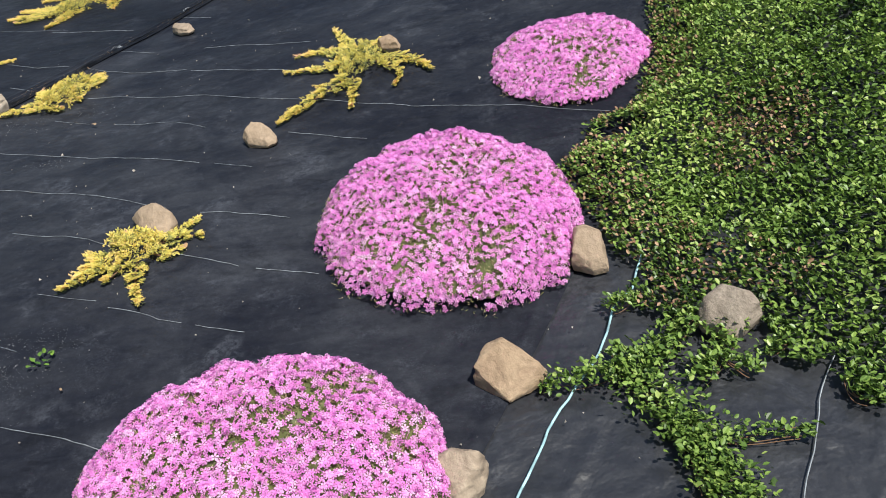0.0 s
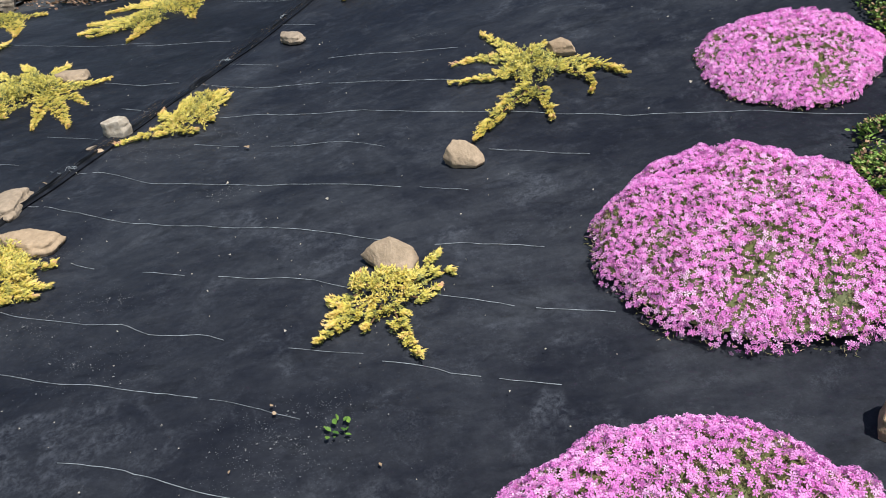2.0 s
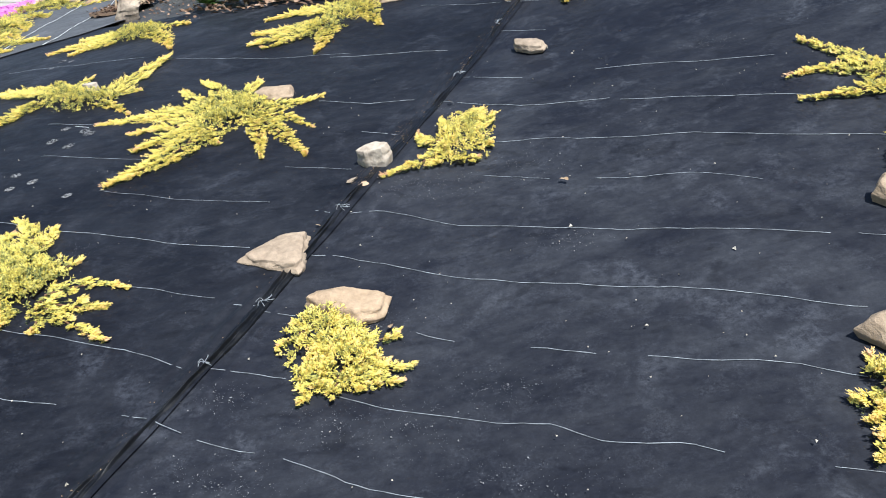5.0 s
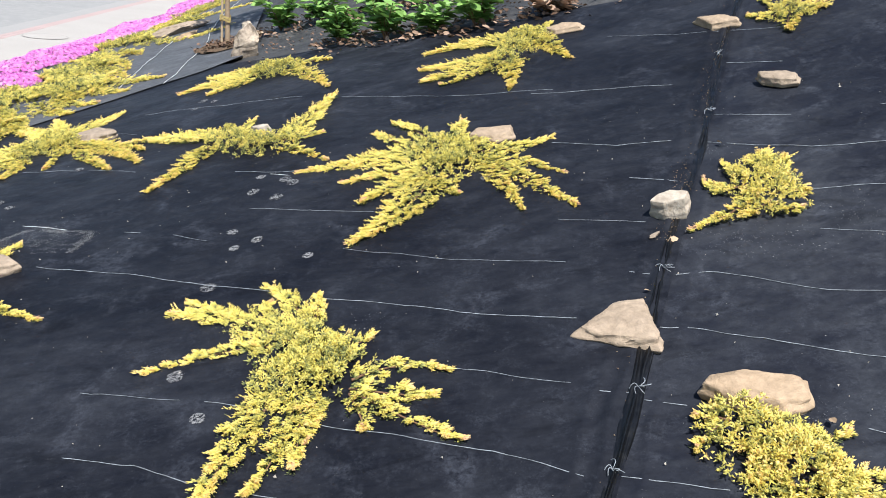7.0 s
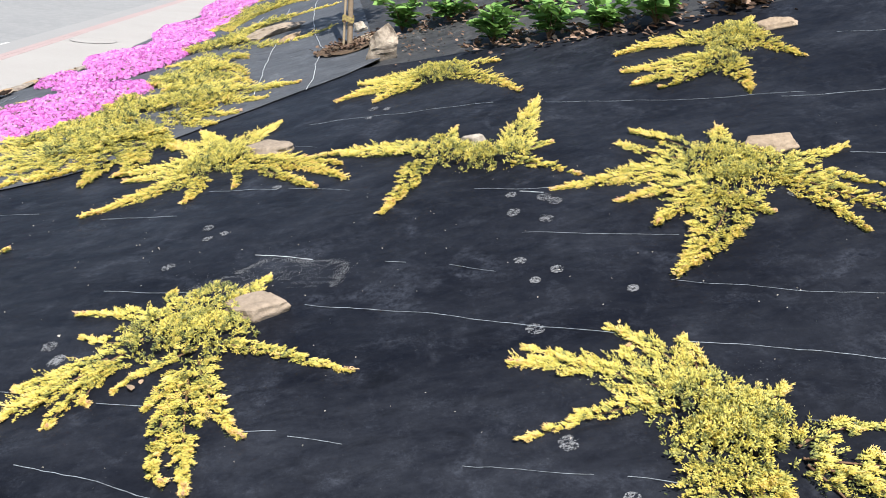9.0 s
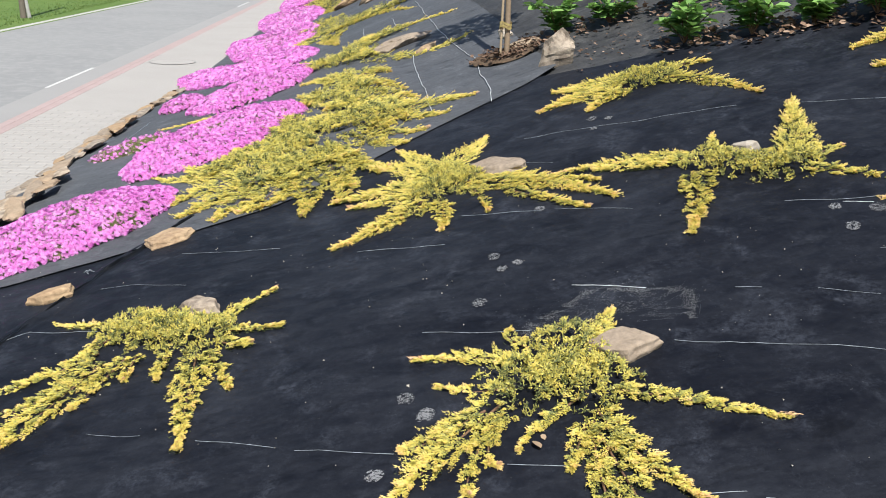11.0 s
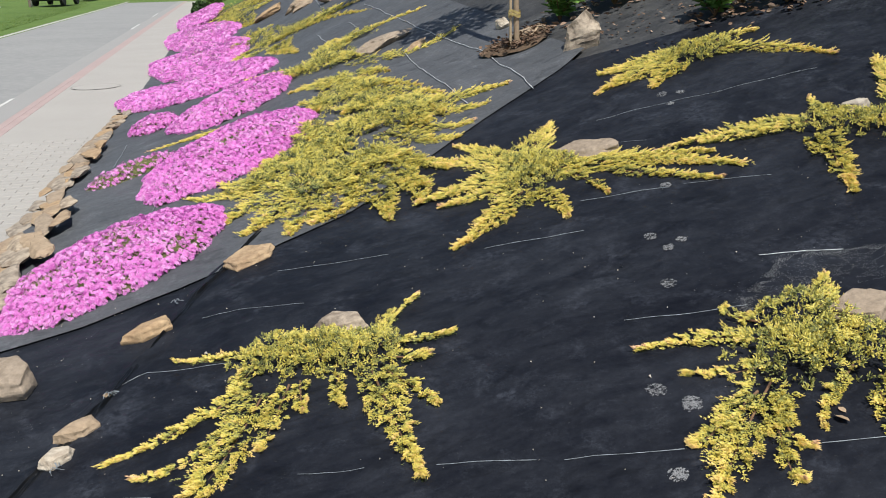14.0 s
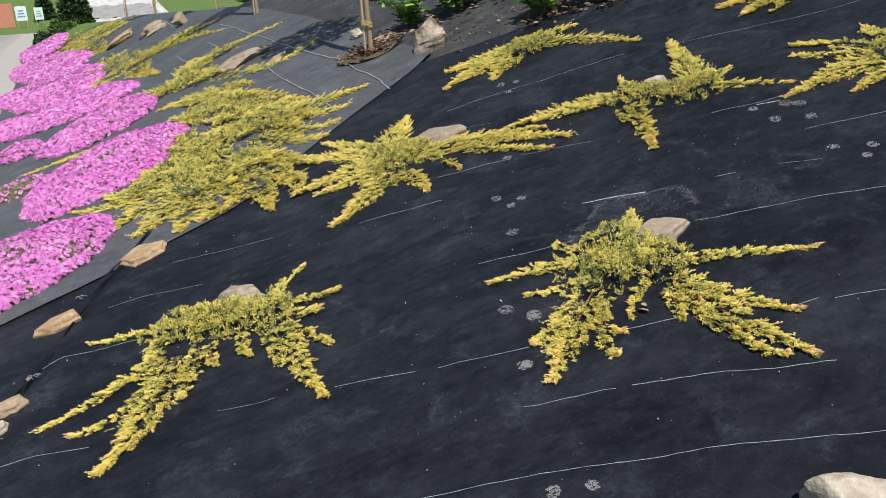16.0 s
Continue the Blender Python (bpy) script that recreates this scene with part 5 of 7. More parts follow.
juniper(
    [(-4.83, 5.11), (-4.81, 4.91), (-4.98, 5.0)],
    [
        (-4.99, 5.13, -5.12, 5.19, -5.28, 5.24, 0.024),
        (-5.04, 4.98, -5.14, 5.01, -5.23, 5.07, 0.018),
        (-5.1, 4.89, -5.26, 4.77, -5.41, 4.63, 0.05),
        (-5.17, 4.87, -5.3, 4.83, -5.36, 4.82, 0.025),
        (-5.13, 4.83, -5.14, 4.73, -5.12, 4.68, 0.016),
        (-5.17, 4.78, -5.2, 4.67, -5.21, 4.6, 0.016),
        (-4.88, 4.85, -4.99, 4.79, -5.06, 4.72, 0.012),
        (-4.75, 4.86, -4.57, 4.74, -4.39, 4.61, 0.018),
        (-4.84, 4.76, -4.77, 4.58, -4.68, 4.41, 0.027),
        (-4.87, 4.7, -4.83, 4.47, -4.8, 4.24, 0.034),
        (-4.89, 4.63, -4.9, 4.42, -4.86, 4.29, 0.018),
        (-4.9, 4.69, -4.93, 4.65, -4.95, 4.61, 0.017),
        (-4.98, 5.18, -4.98, 5.24, -4.97, 5.28, 0.012),
        (-4.73, 5.13, -4.69, 5.2, -4.65, 5.25, 0.026),
    ],
    82, "sparse golden juniper with bare twigs beside a slab", 1.0, 0.125,
)
juniper(
    [(-5.96, 8.04), (-5.71, 8.26), (-5.48, 8.37), (-5.92, 7.56), (-5.56, 7.71), (-6.12, 7.87), (-5.75, 7.59), (-5.8, 8.57)],
    [
        (-5.96, 7.85, -6.26, 7.8, -6.56, 7.96, 0.08),
        (-6.0, 7.65, -6.23, 7.54, -6.43, 7.37, 0.09),
        (-5.96, 7.5, -6.14, 7.33, -6.3, 7.15, 0.086),
        (-5.89, 7.41, -6.02, 7.2, -6.11, 6.99, 0.077),
        (-5.77, 7.5, -5.88, 7.19, -5.99, 7.05, 0.077),
        (-5.68, 7.5, -5.73, 7.28, -5.84, 7.1, 0.066),
        (-5.99, 8.3, -6.07, 8.26, -6.19, 8.12, 0.071),
        (-5.61, 7.53, -5.64, 7.17, -5.67, 6.84, 0.071),
        (-5.54, 7.67, -5.48, 7.3, -5.41, 7.13, 0.067),
        (-5.47, 7.91, -5.4, 7.57, -5.27, 7.26, 0.05),
        (-5.38, 8.05, -5.26, 7.8, -5.1, 7.64, 0.067),
        (-5.61, 8.41, -5.82, 8.68, -5.95, 8.59, 0.077),
        (-5.65, 9.19, -6.19, 9.51, -6.81, 9.65, 0.068),
        (-5.44, 7.67, -5.34, 7.44, -5.22, 7.31, 0.049),
        (-5.44, 7.43, -5.46, 7.16, -5.5, 6.92, 0.052),
    ],
    90, "dense wide mat of golden juniper beside phlox", 1.35, 0.17, "junipers along the walk", 0.20, 5,
)
juniper(
    [(-5.36, 9.35), (-5.33, 8.46), (-5.2, 8.23), (-5.59, 9.24), (-5.4, 8.8), (-5.4, 9.77)],
    [
        (-5.29, 9.46, -5.14, 9.34, -4.99, 8.88, 0.058),
        (-5.27, 9.15, -5.09, 8.87, -4.94, 8.53, 0.054),
        (-5.28, 8.78, -5.12, 8.64, -5.0, 8.49, 0.043),
        (-5.27, 8.26, -5.08, 8.13, -4.82, 7.99, 0.08),
        (-5.27, 8.11, -5.16, 7.89, -4.97, 7.79, 0.057),
        (-5.08, 8.37, -4.86, 8.31, -4.61, 8.2, 0.075),
        (-5.38, 9.88, -5.53, 10.09, -5.74, 10.11, 0.096),
        (-5.2, 9.85, -5.12, 9.8, -5.04, 9.64, 0.052),
        (-5.55, 9.26, -5.69, 9.18, -5.85, 8.99, 0.084),
    ],
    91, "golden juniper mat with olive centre on grey fabric", 1.45, 0.16, "junipers along the walk", 0.20, 5,
)
juniper(
    [(-5.39, 10.86), (-5.2, 10.64), (-5.55, 10.87), (-4.92, 11.54)],
    [
        (-5.38, 11.22, -4.95, 11.7, -4.31, 11.56, 0.092),
        (-5.18, 10.36, -4.81, 10.02, -4.36, 10.12, 0.07),
        (-5.52, 11.02, -5.74, 11.44, -5.99, 11.85, 0.082),
        (-5.27, 11.25, -5.22, 11.86, -5.06, 12.04, 0.067),
    ],
    92, "golden juniper with long arms beside a tan slab", 1.9, 0.17, "junipers along the walk", 0.20, 5,
)
juniper(
    [(-5.53, 15.12), (-5.58, 17.26), (-5.25, 15.08), (-4.88, 14.62), (-5.83, 16.34)],
    [
        (-5.69, 14.26, -6.0, 15.06, -6.43, 15.57, 0.09),
        (-5.45, 15.07, -4.99, 14.94, -4.54, 13.15, 0.116),
        (-5.62, 14.22, -5.49, 13.44, -5.41, 12.49, 0.094),
        (-5.6, 17.01, -5.82, 17.74, -6.03, 18.48, 0.11),
        (-5.11, 14.7, -4.73, 14.62, -4.38, 14.24, 0.087),
    ],
    93, "far golden juniper with arms over grey fabric", 2.6, 0.24, "junipers along the walk", 0.20, 4,
)
juniper(
    [(-5.45, 26.2), (-5.02, 25.13), (-5.72, 23.82), (-5.41, 22.69)],
    [
        (-5.49, 26.81, -5.75, 24.55, -5.98, 25.04, 0.16),
        (-5.46, 22.83, -5.43, 20.14, -5.23, 19.71, 0.153),
        (-4.97, 25.73, -4.71, 24.0, -4.38, 23.62, 0.141),
        (-5.38, 30.07, -5.53, 30.54, -5.73, 28.77, 0.184),
    ],
    94, "far golden juniper mat beyond brown slabs", 3.4, 0.42, "junipers along the walk", 0.20, 4,
)


# ---------------------------------------------------------------- moss phlox
def phlox(x, y, rx, ry, turn, h, seed, label, flowers=30000, size=0.0082, bare=0.38, group="moss phlox cushions", coarse=1.0, faded=0.0, petal="petal"):
    """A cushion of moss phlox: a leafy dome under a sheet of five-petalled flowers."""
    rng = np.random.default_rng(seed)
    at = np.array([x, y, gz(x, y)])
    ob = thing("moss_phlox", at, label, "phlox", group)
    ca, sa = math.cos(radians(turn)), math.sin(radians(turn))

    def outline(a):
        return 1 + 0.025 * np.sin(3 * a + seed) + 0.025 * np.sin(5 * a + 2.3 * seed) + 0.022 * np.sin(11 * a + seed) + 0.014 * np.sin(23 * a + seed)

    def place(r, a, raise_by=0.0):
        q = r * outline(a)
        lx, ly = q * rx * np.cos(a), q * ry * np.sin(a)
        px, py = x + lx * ca - ly * sa, y + lx * sa + ly * ca
        dome = h * np.maximum(1 - r**2.6, 0) ** 0.55
        dome = dome * (0.93 + 0.07 * np.sin(px * 21 + seed) * np.sin(py * 19 - seed)) + (0.011 * np.sin(px * 47 + 2 * np.sin(py * 20)) * np.sin(py * 53 + seed) + 0.006 * np.sin(px * 96) * np.sin(py * 103 + seed)) * np.minimum(1, 4 * (1 - r) + 0.3)
        return np.stack([px, py, ground_z(px, py) + 0.016 + np.maximum(dome, 0) + raise_by], -1)

    # leafy body
    ra, aa = np.meshgrid(np.linspace(0.02, 0.965, 22), np.linspace(0, 2 * math.pi, 72, endpoint=False), indexing="ij")
    v = place(ra.ravel(), aa.ravel(), -0.016)
    i, j = np.meshgrid(np.arange(21), np.arange(72), indexing="ij")
    f = np.stack([i * 72 + j, (i + 1) * 72 + j, (i + 1) * 72 + (j + 1) % 72, i * 72 + (j + 1) % 72], -1).reshape(-1, 4)
    part_mesh("leaf_mat", mesh_from("leaf_mat", v - at, f, MAT["phlox_leaf"], True, np.full(len(v), 0.22)), ob, "dark mossy leaf cushion")
    area = math.pi * rx * ry

    def normals(r, a):
        e = 0.02
        p0 = place(r, a)
        p1, p2 = place(np.minimum(r + e, 1.0) - (r + e > 1) * 2 * e, a), place(r, a + e)
        nn = unit(np.cross(p1 - p0, p2 - p0))
        return nn * np.sign(nn[:, 2:3] + 1e-9)

    n = int((29000 if petal == "petal" else 15000) * area / coarse**2)
    r, a = rng.uniform(0, 1, n) ** 0.5, rng.uniform(0, 2 * math.pi, n)
    p = place(r, a, -0.010)
    d = unit(normals(r, a) + rng.normal(0, 0.55, (n, 3)))
    v, f = spikes(p, d, rng.uniform(0.008, 0.018, n) * coarse, rng.uniform(0.0018, 0.0030, n) * coarse, rng)
    tint_level = np.repeat(rng.uniform(0.2, 0.95, n), 4)
    tagged(part_mesh("needle_mat", mesh_from("needle_mat", v - at, f, MAT["phlox_leaf"], False, tint_level), ob, "short needle leaves between the flowers"), kind="stuff")
    # flowers, thinner in a few worn patches
    n = int(flowers * area / coarse**2)
    r, a = rng.uniform(0, 1.0, n) ** 0.42, rng.uniform(0, 2 * math.pi, n)
    r[: n // 7] = rng.uniform(0.9, 1.0, n // 7)
    p = place(r, a, 0.002)
    thin = np.sin(p[:, 0] * 9 + seed) * np.sin(p[:, 1] * 8 - seed * 1.3) + 0.5 * np.sin(p[:, 0] * 23 - p[:, 1] * 17 + seed)
    keep = (rng.uniform(size=n) > np.clip((thin - 0.50) * 1.2, 0, 0.45) * bare / 0.30) & (rng.uniform(size=n) > faded)
    r, a, p = r[keep], a[keep], p[keep]
    n = len(p)
    up = unit(normals(r, a) + rng.normal(0, 0.66, (n, 3)) + np.array([0, 0, 0.2]))
    one = unit(np.cross(up, rng.normal(size=(n, 3))))
    two = np.cross(up, one)
    s = size * rng.uniform(0.75, 1.15, n)[:, None] * coarse
    p = p + up * rng.uniform(-0.004, 0.008, n)[:, None] * coarse
    v = np.empty((n, 16, 3))
    v[:, 0] = p
    faces = []
    for k in range(5):
        b = 2 * math.pi * k / 5
        for q, (da, reach, lift) in enumerate(((-0.38, 0.72, 0.10), (0.0, 1.0, 0.0), (0.38, 0.72, 0.10)) if petal == "petal" else ((-0.46, 0.95, 0.06), (0.0, 1.0, 0.0), (0.46, 0.95, 0.06))):
            v[:, 1 + 3 * k + q] = p + (one * math.cos(b + da) + two * math.sin(b + da)) * s * reach + up * s * lift
        faces += [[0, 1 + 3 * k, 2 + 3 * k], [0, 2 + 3 * k, 3 + 3 * k]] if petal == "petal" else [[0, 1 + 3 * k, 3 + 3 * k]]
    f = (np.arange(n) * 16)[:, None, None] + np.array(faces)[None]
    tint_level = np.ones((n, 16))
    tint_level[:, 0] = 0
    tagged(part_mesh("flower_sheet", mesh_from("flower_sheet", v.reshape(-1, 3) - at, f.reshape(-1, 3), MAT[petal], False, tint_level.ravel()), ob, "sheet of small pink five-petalled flowers"), kind="stuff")
    return ob


phlox(-0.29, 2.62, 0.424, 0.325, -51, 0.225, 1, "pink moss phlox cushion in full bloom on black fabric")
phlox(0.19, 3.49, 0.262, 0.335, 19, 0.085, 2, "pink moss phlox cushion beside green shrub")
phlox(-0.71, 1.80, 0.400, 0.300, -15, 0.200, 3, "pink moss phlox cushion with thin worn patch", bare=0.42)
EDGE = "moss phlox along the walk"
phlox(-6.90, 7.26, 0.617, 0.400, 47, 0.11, 4, "low pink moss phlox mat above edging stones", 15000, 0.0104, 0.5, EDGE, petal="petal_deep")
phlox(-6.29, 8.76, 0.797, 0.482, 60, 0.11, 5, "pink moss phlox mat beside golden juniper", 14500, 0.0108, 0.2, EDGE, 1.15, petal="petal_deep")
phlox(-6.93, 9.10, 0.174, 0.319, 121, 0.07, 6, "faded small moss phlox mat, half flowering", 9500, 0.0108, 0.5, EDGE, 1.15, 0.62, petal="petal_deep")
phlox(-6.87, 10.95, 0.357, 0.207, 99, 0.09, 8, "small pink moss phlox mat near the stones", 12000, 0.0112, 0.15, EDGE, 1.3, petal="petal_deep")
phlox(-6.18, 10.60, 0.754, 0.457, 63, 0.11, 7, "pink moss phlox mat beyond a golden juniper branch", 12000, 0.0112, 0.15, EDGE, 1.4, petal="petal_deep")
phlox(-6.56, 13.74, 1.957, 0.747, 106, 0.11, 9, "wide pink moss phlox mat on the lower bank", 9500, 0.0122, 0.1, EDGE, 1.9, petal="petal_deep")
phlox(-6.44, 17.91, 2.617, 0.748, 97, 0.11, 10, "long pink moss phlox mat on the lower bank", 8800, 0.013, 0.1, EDGE, 2.5, petal="petal_deep")
phlox(-6.38, 23.27, 4.157, 0.655, 96, 0.11, 14, "far narrow pink moss phlox mat at the walk", 8200, 0.013, 0.1, EDGE, 3.2, petal="petal_deep")
phlox(-6.24, 32.25, 4.513, 0.721, 90, 0.12, 12, "far pink moss phlox mat along the walk", 8000, 0.014, 0.05, EDGE, 4.2, petal="petal_deep")


# ---------------------------------------------------------------- cotoneaster
def inside(px, py, poly):
    hit = np.zeros(len(px), bool)
    x0, y0 = poly[-1]
    for x1, y1 in poly:
        cross = ((y1 > py) != (y0 > py)) & (px < (x0 - x1) * (py - y1) / (y0 - y1 + 1e-12) + x1)
        hit ^= cross
        x0, y0 = x1, y1
    return hit


def edge_distance(px, py, poly):
    best = np.full(len(px), 9.0)
    x0, y0 = poly[-1]
    for x1, y1 in poly:
        dx, dy = x1 - x0, y1 - y0
        t = np.clip(((px - x0) * dx + (py - y0) * dy) / (dx * dx + dy * dy), 0, 1)
        best = np.minimum(best, np.hypot(px - x0 - t * dx, py - y0 - t * dy))
        x0, y0 = x1, y1
    return best


def leafy(px, py, pz, rng, size, spread_up, flow=None):
    n = len(px)
    a = rng.uniform(0, 2 * math.pi, n)
    d = np.stack([np.cos(a), np.sin(a), rng.uniform(0.0, spread_up, n)], -1)
    if flow is not None:
        d[:, :2] += flow
    up = np.array([0, 0, 1.0]) + rng.normal(0, 0.45, (n, 3))
    L = rng.uniform(0.7, 1.2, n) * size
    return leaves(np.stack([px, py, pz], -1), unit(d), up, L, L * 0.62, 0.25, rng)


COTON = [(0.58, 4.0), (0.44, 3.32), (0.34, 3.05), (0.18, 3.01), (0.13, 2.88), (0.03, 2.78), (0.07, 2.65), (0.12, 2.49), (0.14, 2.35), (0.19, 2.21), (0.14, 2.13), (0.22, 2.05), (0.31, 2.09), (0.38, 1.98), (0.4, 1.93), (0.37, 1.87), (0.44, 1.82), (0.49, 1.82), (0.48, 1.74), (0.48, 1.68), (0.56, 1.69), (1.06, 1.5899999999999999), (2.7800000000000002, 3.4), (2.18, 4.3)]
SHOOTS = [(0.3, 2.07, 0.2, 1.99, 0.11, 1.93, 0.059), (0.12, 1.93, 0.03, 1.94, -0.09, 1.94, 0.041), (0.09, 1.94, 0.14, 1.8, 0.17, 1.67, 0.057), (0.16, 1.77, 0.2, 1.66, 0.24, 1.52, 0.058), (0.24, 1.69, 0.32, 1.67, 0.39, 1.65, 0.017), (0.34, 2.0, 0.28, 1.91, 0.22, 1.86, 0.046), (0.3, 1.9, 0.32, 1.86, 0.35, 1.84, 0.025), (0.18, 2.19, 0.13, 2.15, 0.09, 2.16, 0.03), (0.43, 1.89, 0.4, 1.89, 0.37, 1.89, 0.026), (0.5, 1.77, 0.51, 1.72, 0.53, 1.68, 0.029), (0.17, 1.67, 0.18, 1.61, 0.17, 1.56, 0.041), (0.08, 1.95, 0.08, 1.99, 0.07, 2.0, 0.023)]


def cotoneaster():
    rng = np.random.default_rng(31)
    at = np.array([0.9, 2.7, gz(0.9, 2.7)])
    ob = thing("cotoneaster", at, "dense low cotoneaster mat of small glossy green leaves", "shrub")
    n = 225000
    px, py = rng.uniform(-0.1, 2.6, n), rng.uniform(1.4, 4.9, n)
    keep = inside(px, py, COTON)
    px, py = px[keep], py[keep]
    e = edge_distance(px, py, COTON)
    mound = 0.115 * (1 - np.exp(-e / 0.13)) + 0.066 * np.sin(px * 6.1 + 0.7 + 1.5 * np.sin(py * 3)) * np.sin(py * 5.3 + 1.2 * np.sin(px * 4)) * np.clip(e / 0.2, 0, 1) + 0.016 * np.sin(px * 17 + py * 9) * np.sin(py * 21 - px * 4)
    near = rng.uniform(size=len(px)) < np.clip(1.75 - 0.38 * np.hypot(px - 0.2, py - 1.8), 0.30, 1)
    ragged = near & (e > rng.uniform(0, 0.05, len(px)) * (0.5 + 0.5 * np.sin(px * 31) * np.sin(py * 27)))
    holes = np.sin(px * 8.3 + 2 + np.sin(py * 5)) * np.sin(py * 9.7 + 1 + np.sin(px * 6)) + 0.3 * np.sin(px * 31 + py * 13) * np.sin(py * 29) > 0.90 + 0.6 * (np.hypot(px - 0.59, py - 2.63) < 0.25)
    keep = ragged & ~holes
    px, py, mound, e = px[keep], py[keep], mound[keep], e[keep]
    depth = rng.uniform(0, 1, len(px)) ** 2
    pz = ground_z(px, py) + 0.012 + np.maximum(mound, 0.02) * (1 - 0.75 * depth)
    # leaves deeper in the mat are coloured darker, shade put into the tone
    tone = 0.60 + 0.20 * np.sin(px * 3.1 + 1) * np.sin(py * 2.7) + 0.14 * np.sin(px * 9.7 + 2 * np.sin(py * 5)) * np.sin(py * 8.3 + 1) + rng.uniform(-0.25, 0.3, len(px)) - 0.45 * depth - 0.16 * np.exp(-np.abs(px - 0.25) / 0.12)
    dry = (np.hypot((px - 0.59) / 0.12, (py - 2.63) / 0.15) + rng.uniform(-0.5, 1.9, len(px))) < 1.05
    dry |= (e < 0.16) & (px < 0.6) & (py > 2.0) & (rng.uniform(size=len(px)) < 0.22)
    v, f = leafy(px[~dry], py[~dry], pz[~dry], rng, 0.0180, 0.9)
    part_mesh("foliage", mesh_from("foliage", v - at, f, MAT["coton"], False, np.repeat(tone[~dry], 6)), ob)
    v, f = leafy(px[dry], py[dry], pz[dry] + 0.01, rng, 0.0140, 1.0)
    part_mesh("dry_foliage", mesh_from("dry_foliage", v - at, f, MAT["coton_red"], False, np.repeat(rng.uniform(0, 1, dry.sum()), 6)), ob, "patch of reddish withered leaves")
    # trailing shoots over the fabric
    for k, (x0, y0, x1, y1, x2, y2, w) in enumerate(SHOOTS):
        a, b, c = np.array([x0, y0]), np.array([x1, y1]), np.array([x2, y2])
        length = np.linalg.norm(c - a)
        m = int(21000 * length * w * 2.4)
        t = rng.uniform(0, 1, m)
        q = bezier(a, b, c, t) + rng.normal(0, 1, (m, 2)) * (w * 0.55 * (1 - 0.45 * t))[:, None]
        z = ground_z(q[:, 0], q[:, 1]) + 0.016 + rng.uniform(0.0, 0.045, m) * (1 - 0.4 * t)
        v, f = leafy(q[:, 0], q[:, 1], z, rng, 0.0165, 1.0, unit(c - a) * 0.5)
        tagged(part_mesh("shoot", mesh_from("shoot", v - at, f, MAT["coton"], False, np.repeat(0.50 + rng.uniform(-0.34, 0.34, m), 6)), ob), "trailing leafy shoot", kind="stuff")
        for _ in range(3):
            off = rng.normal(0, w * 0.4, 2)
            t = np.linspace(0, 0.82, 9)
            xy = bezier(a + off * 0.3, b + off, c + off * 0.8, t)
            sv, sf = tube(np.column_stack([xy, ground_z(xy[:, 0], xy[:, 1]) + 0.016 + 0.006 * np.sin(t * 5 + k)]), 0.0015 - 0.0007 * t, 4)
            part_mesh("twig", mesh_from("twig", sv - at, sf, MAT["stem"], True), ob, "reddish-brown twig")


cotoneaster()


# ---------------------------------------------------------------- leafy plants of the upper bed
def hydrangea(x, y, r, h, seed, label, withered=0.0):
    rng = np.random.default_rng(seed)
    at = np.array([x, y, gz(x, y)])
    ob = thing("leafy_perennial", at, label, "perennial", "leafy plants of the upper bed")
    r = r * 1.15
    stems = 9
    V, F, T, n = [], [], [], 0
    for k in range(stems):
        a = 2 * math.pi * k / stems + rng.uniform(-0.3, 0.3)
        lean = r * rng.uniform(0.25, 1.0)
        top = h * rng.uniform(0.45, 1.1)
        t = np.linspace(0, 1, 6)
        pts = np.column_stack([x + np.cos(a) * lean * t, y + np.sin(a) * lean * t, gz(x, y) + top * t**0.8])
        sv, sf = tube(pts, 0.0045 - 0.002 * t, 5)
        part_mesh("stem", mesh_from("stem", sv - at, sf, MAT["stem"], True), ob)
        m = 18
        tt = rng.uniform(0.12, 1.0, m) ** 0.8
        p = np.column_stack([np.interp(tt, t, pts[:, i]) for i in range(3)])
        b = rng.uniform(0, 6.3, m)
        d = unit(np.column_stack([np.cos(b) + 0.4 * math.cos(a), np.sin(b) + 0.4 * math.sin(a), rng.uniform(-0.25, 0.55, m)]))
        L = rng.uniform(0.060, 0.115, m)
        v, f = leaves(p, d, np.array([0, 0, 1.0]) + rng.normal(0, 0.25, (m, 3)), L, L * 0.62, 0.3, rng)
        V.append(v), F.append(f + n), T.append(np.repeat(0.48 + 0.5 * tt + rng.uniform(-0.2, 0.2, m), 6))
        n += len(v)
    part_mesh("foliage", mesh_from("foliage", np.concatenate(V) - at, np.concatenate(F), MAT["hydrangea" if withered < 0.5 else "dry_leaf"], False, np.concatenate(T)), ob)
    m = 60
    a, rr = rng.uniform(0, 6.3, m), r * rng.uniform(0.5, 1.25, m)
    px, py = x + np.cos(a) * rr, y + np.sin(a) * rr
    v, f = leafy(px, py, ground_z(px, py) + 0.012 + rng.uniform(0, 0.03, m), rng, 0.05, 0.4)
    part_mesh("fallen_leaves", mesh_from("fallen_leaves", v - at, f, MAT["dry_leaf"], False, np.repeat(rng.uniform(0, 1, m), 6)), ob, "withered brown leaves at the foot")


BED = [(-3.38, 7.87, 0.15, 0.22), (-3.09, 7.59, 0.17, 0.24), (-2.82, 7.43, 0.12, 0.2), (-2.55, 7.27, 0.17, 0.22), (-3.83, 9.17, 0.2, 0.28), (-3.5, 8.96, 0.18, 0.25), (-3.08, 8.7, 0.18, 0.24), (-2.73, 8.45, 0.18, 0.22)]
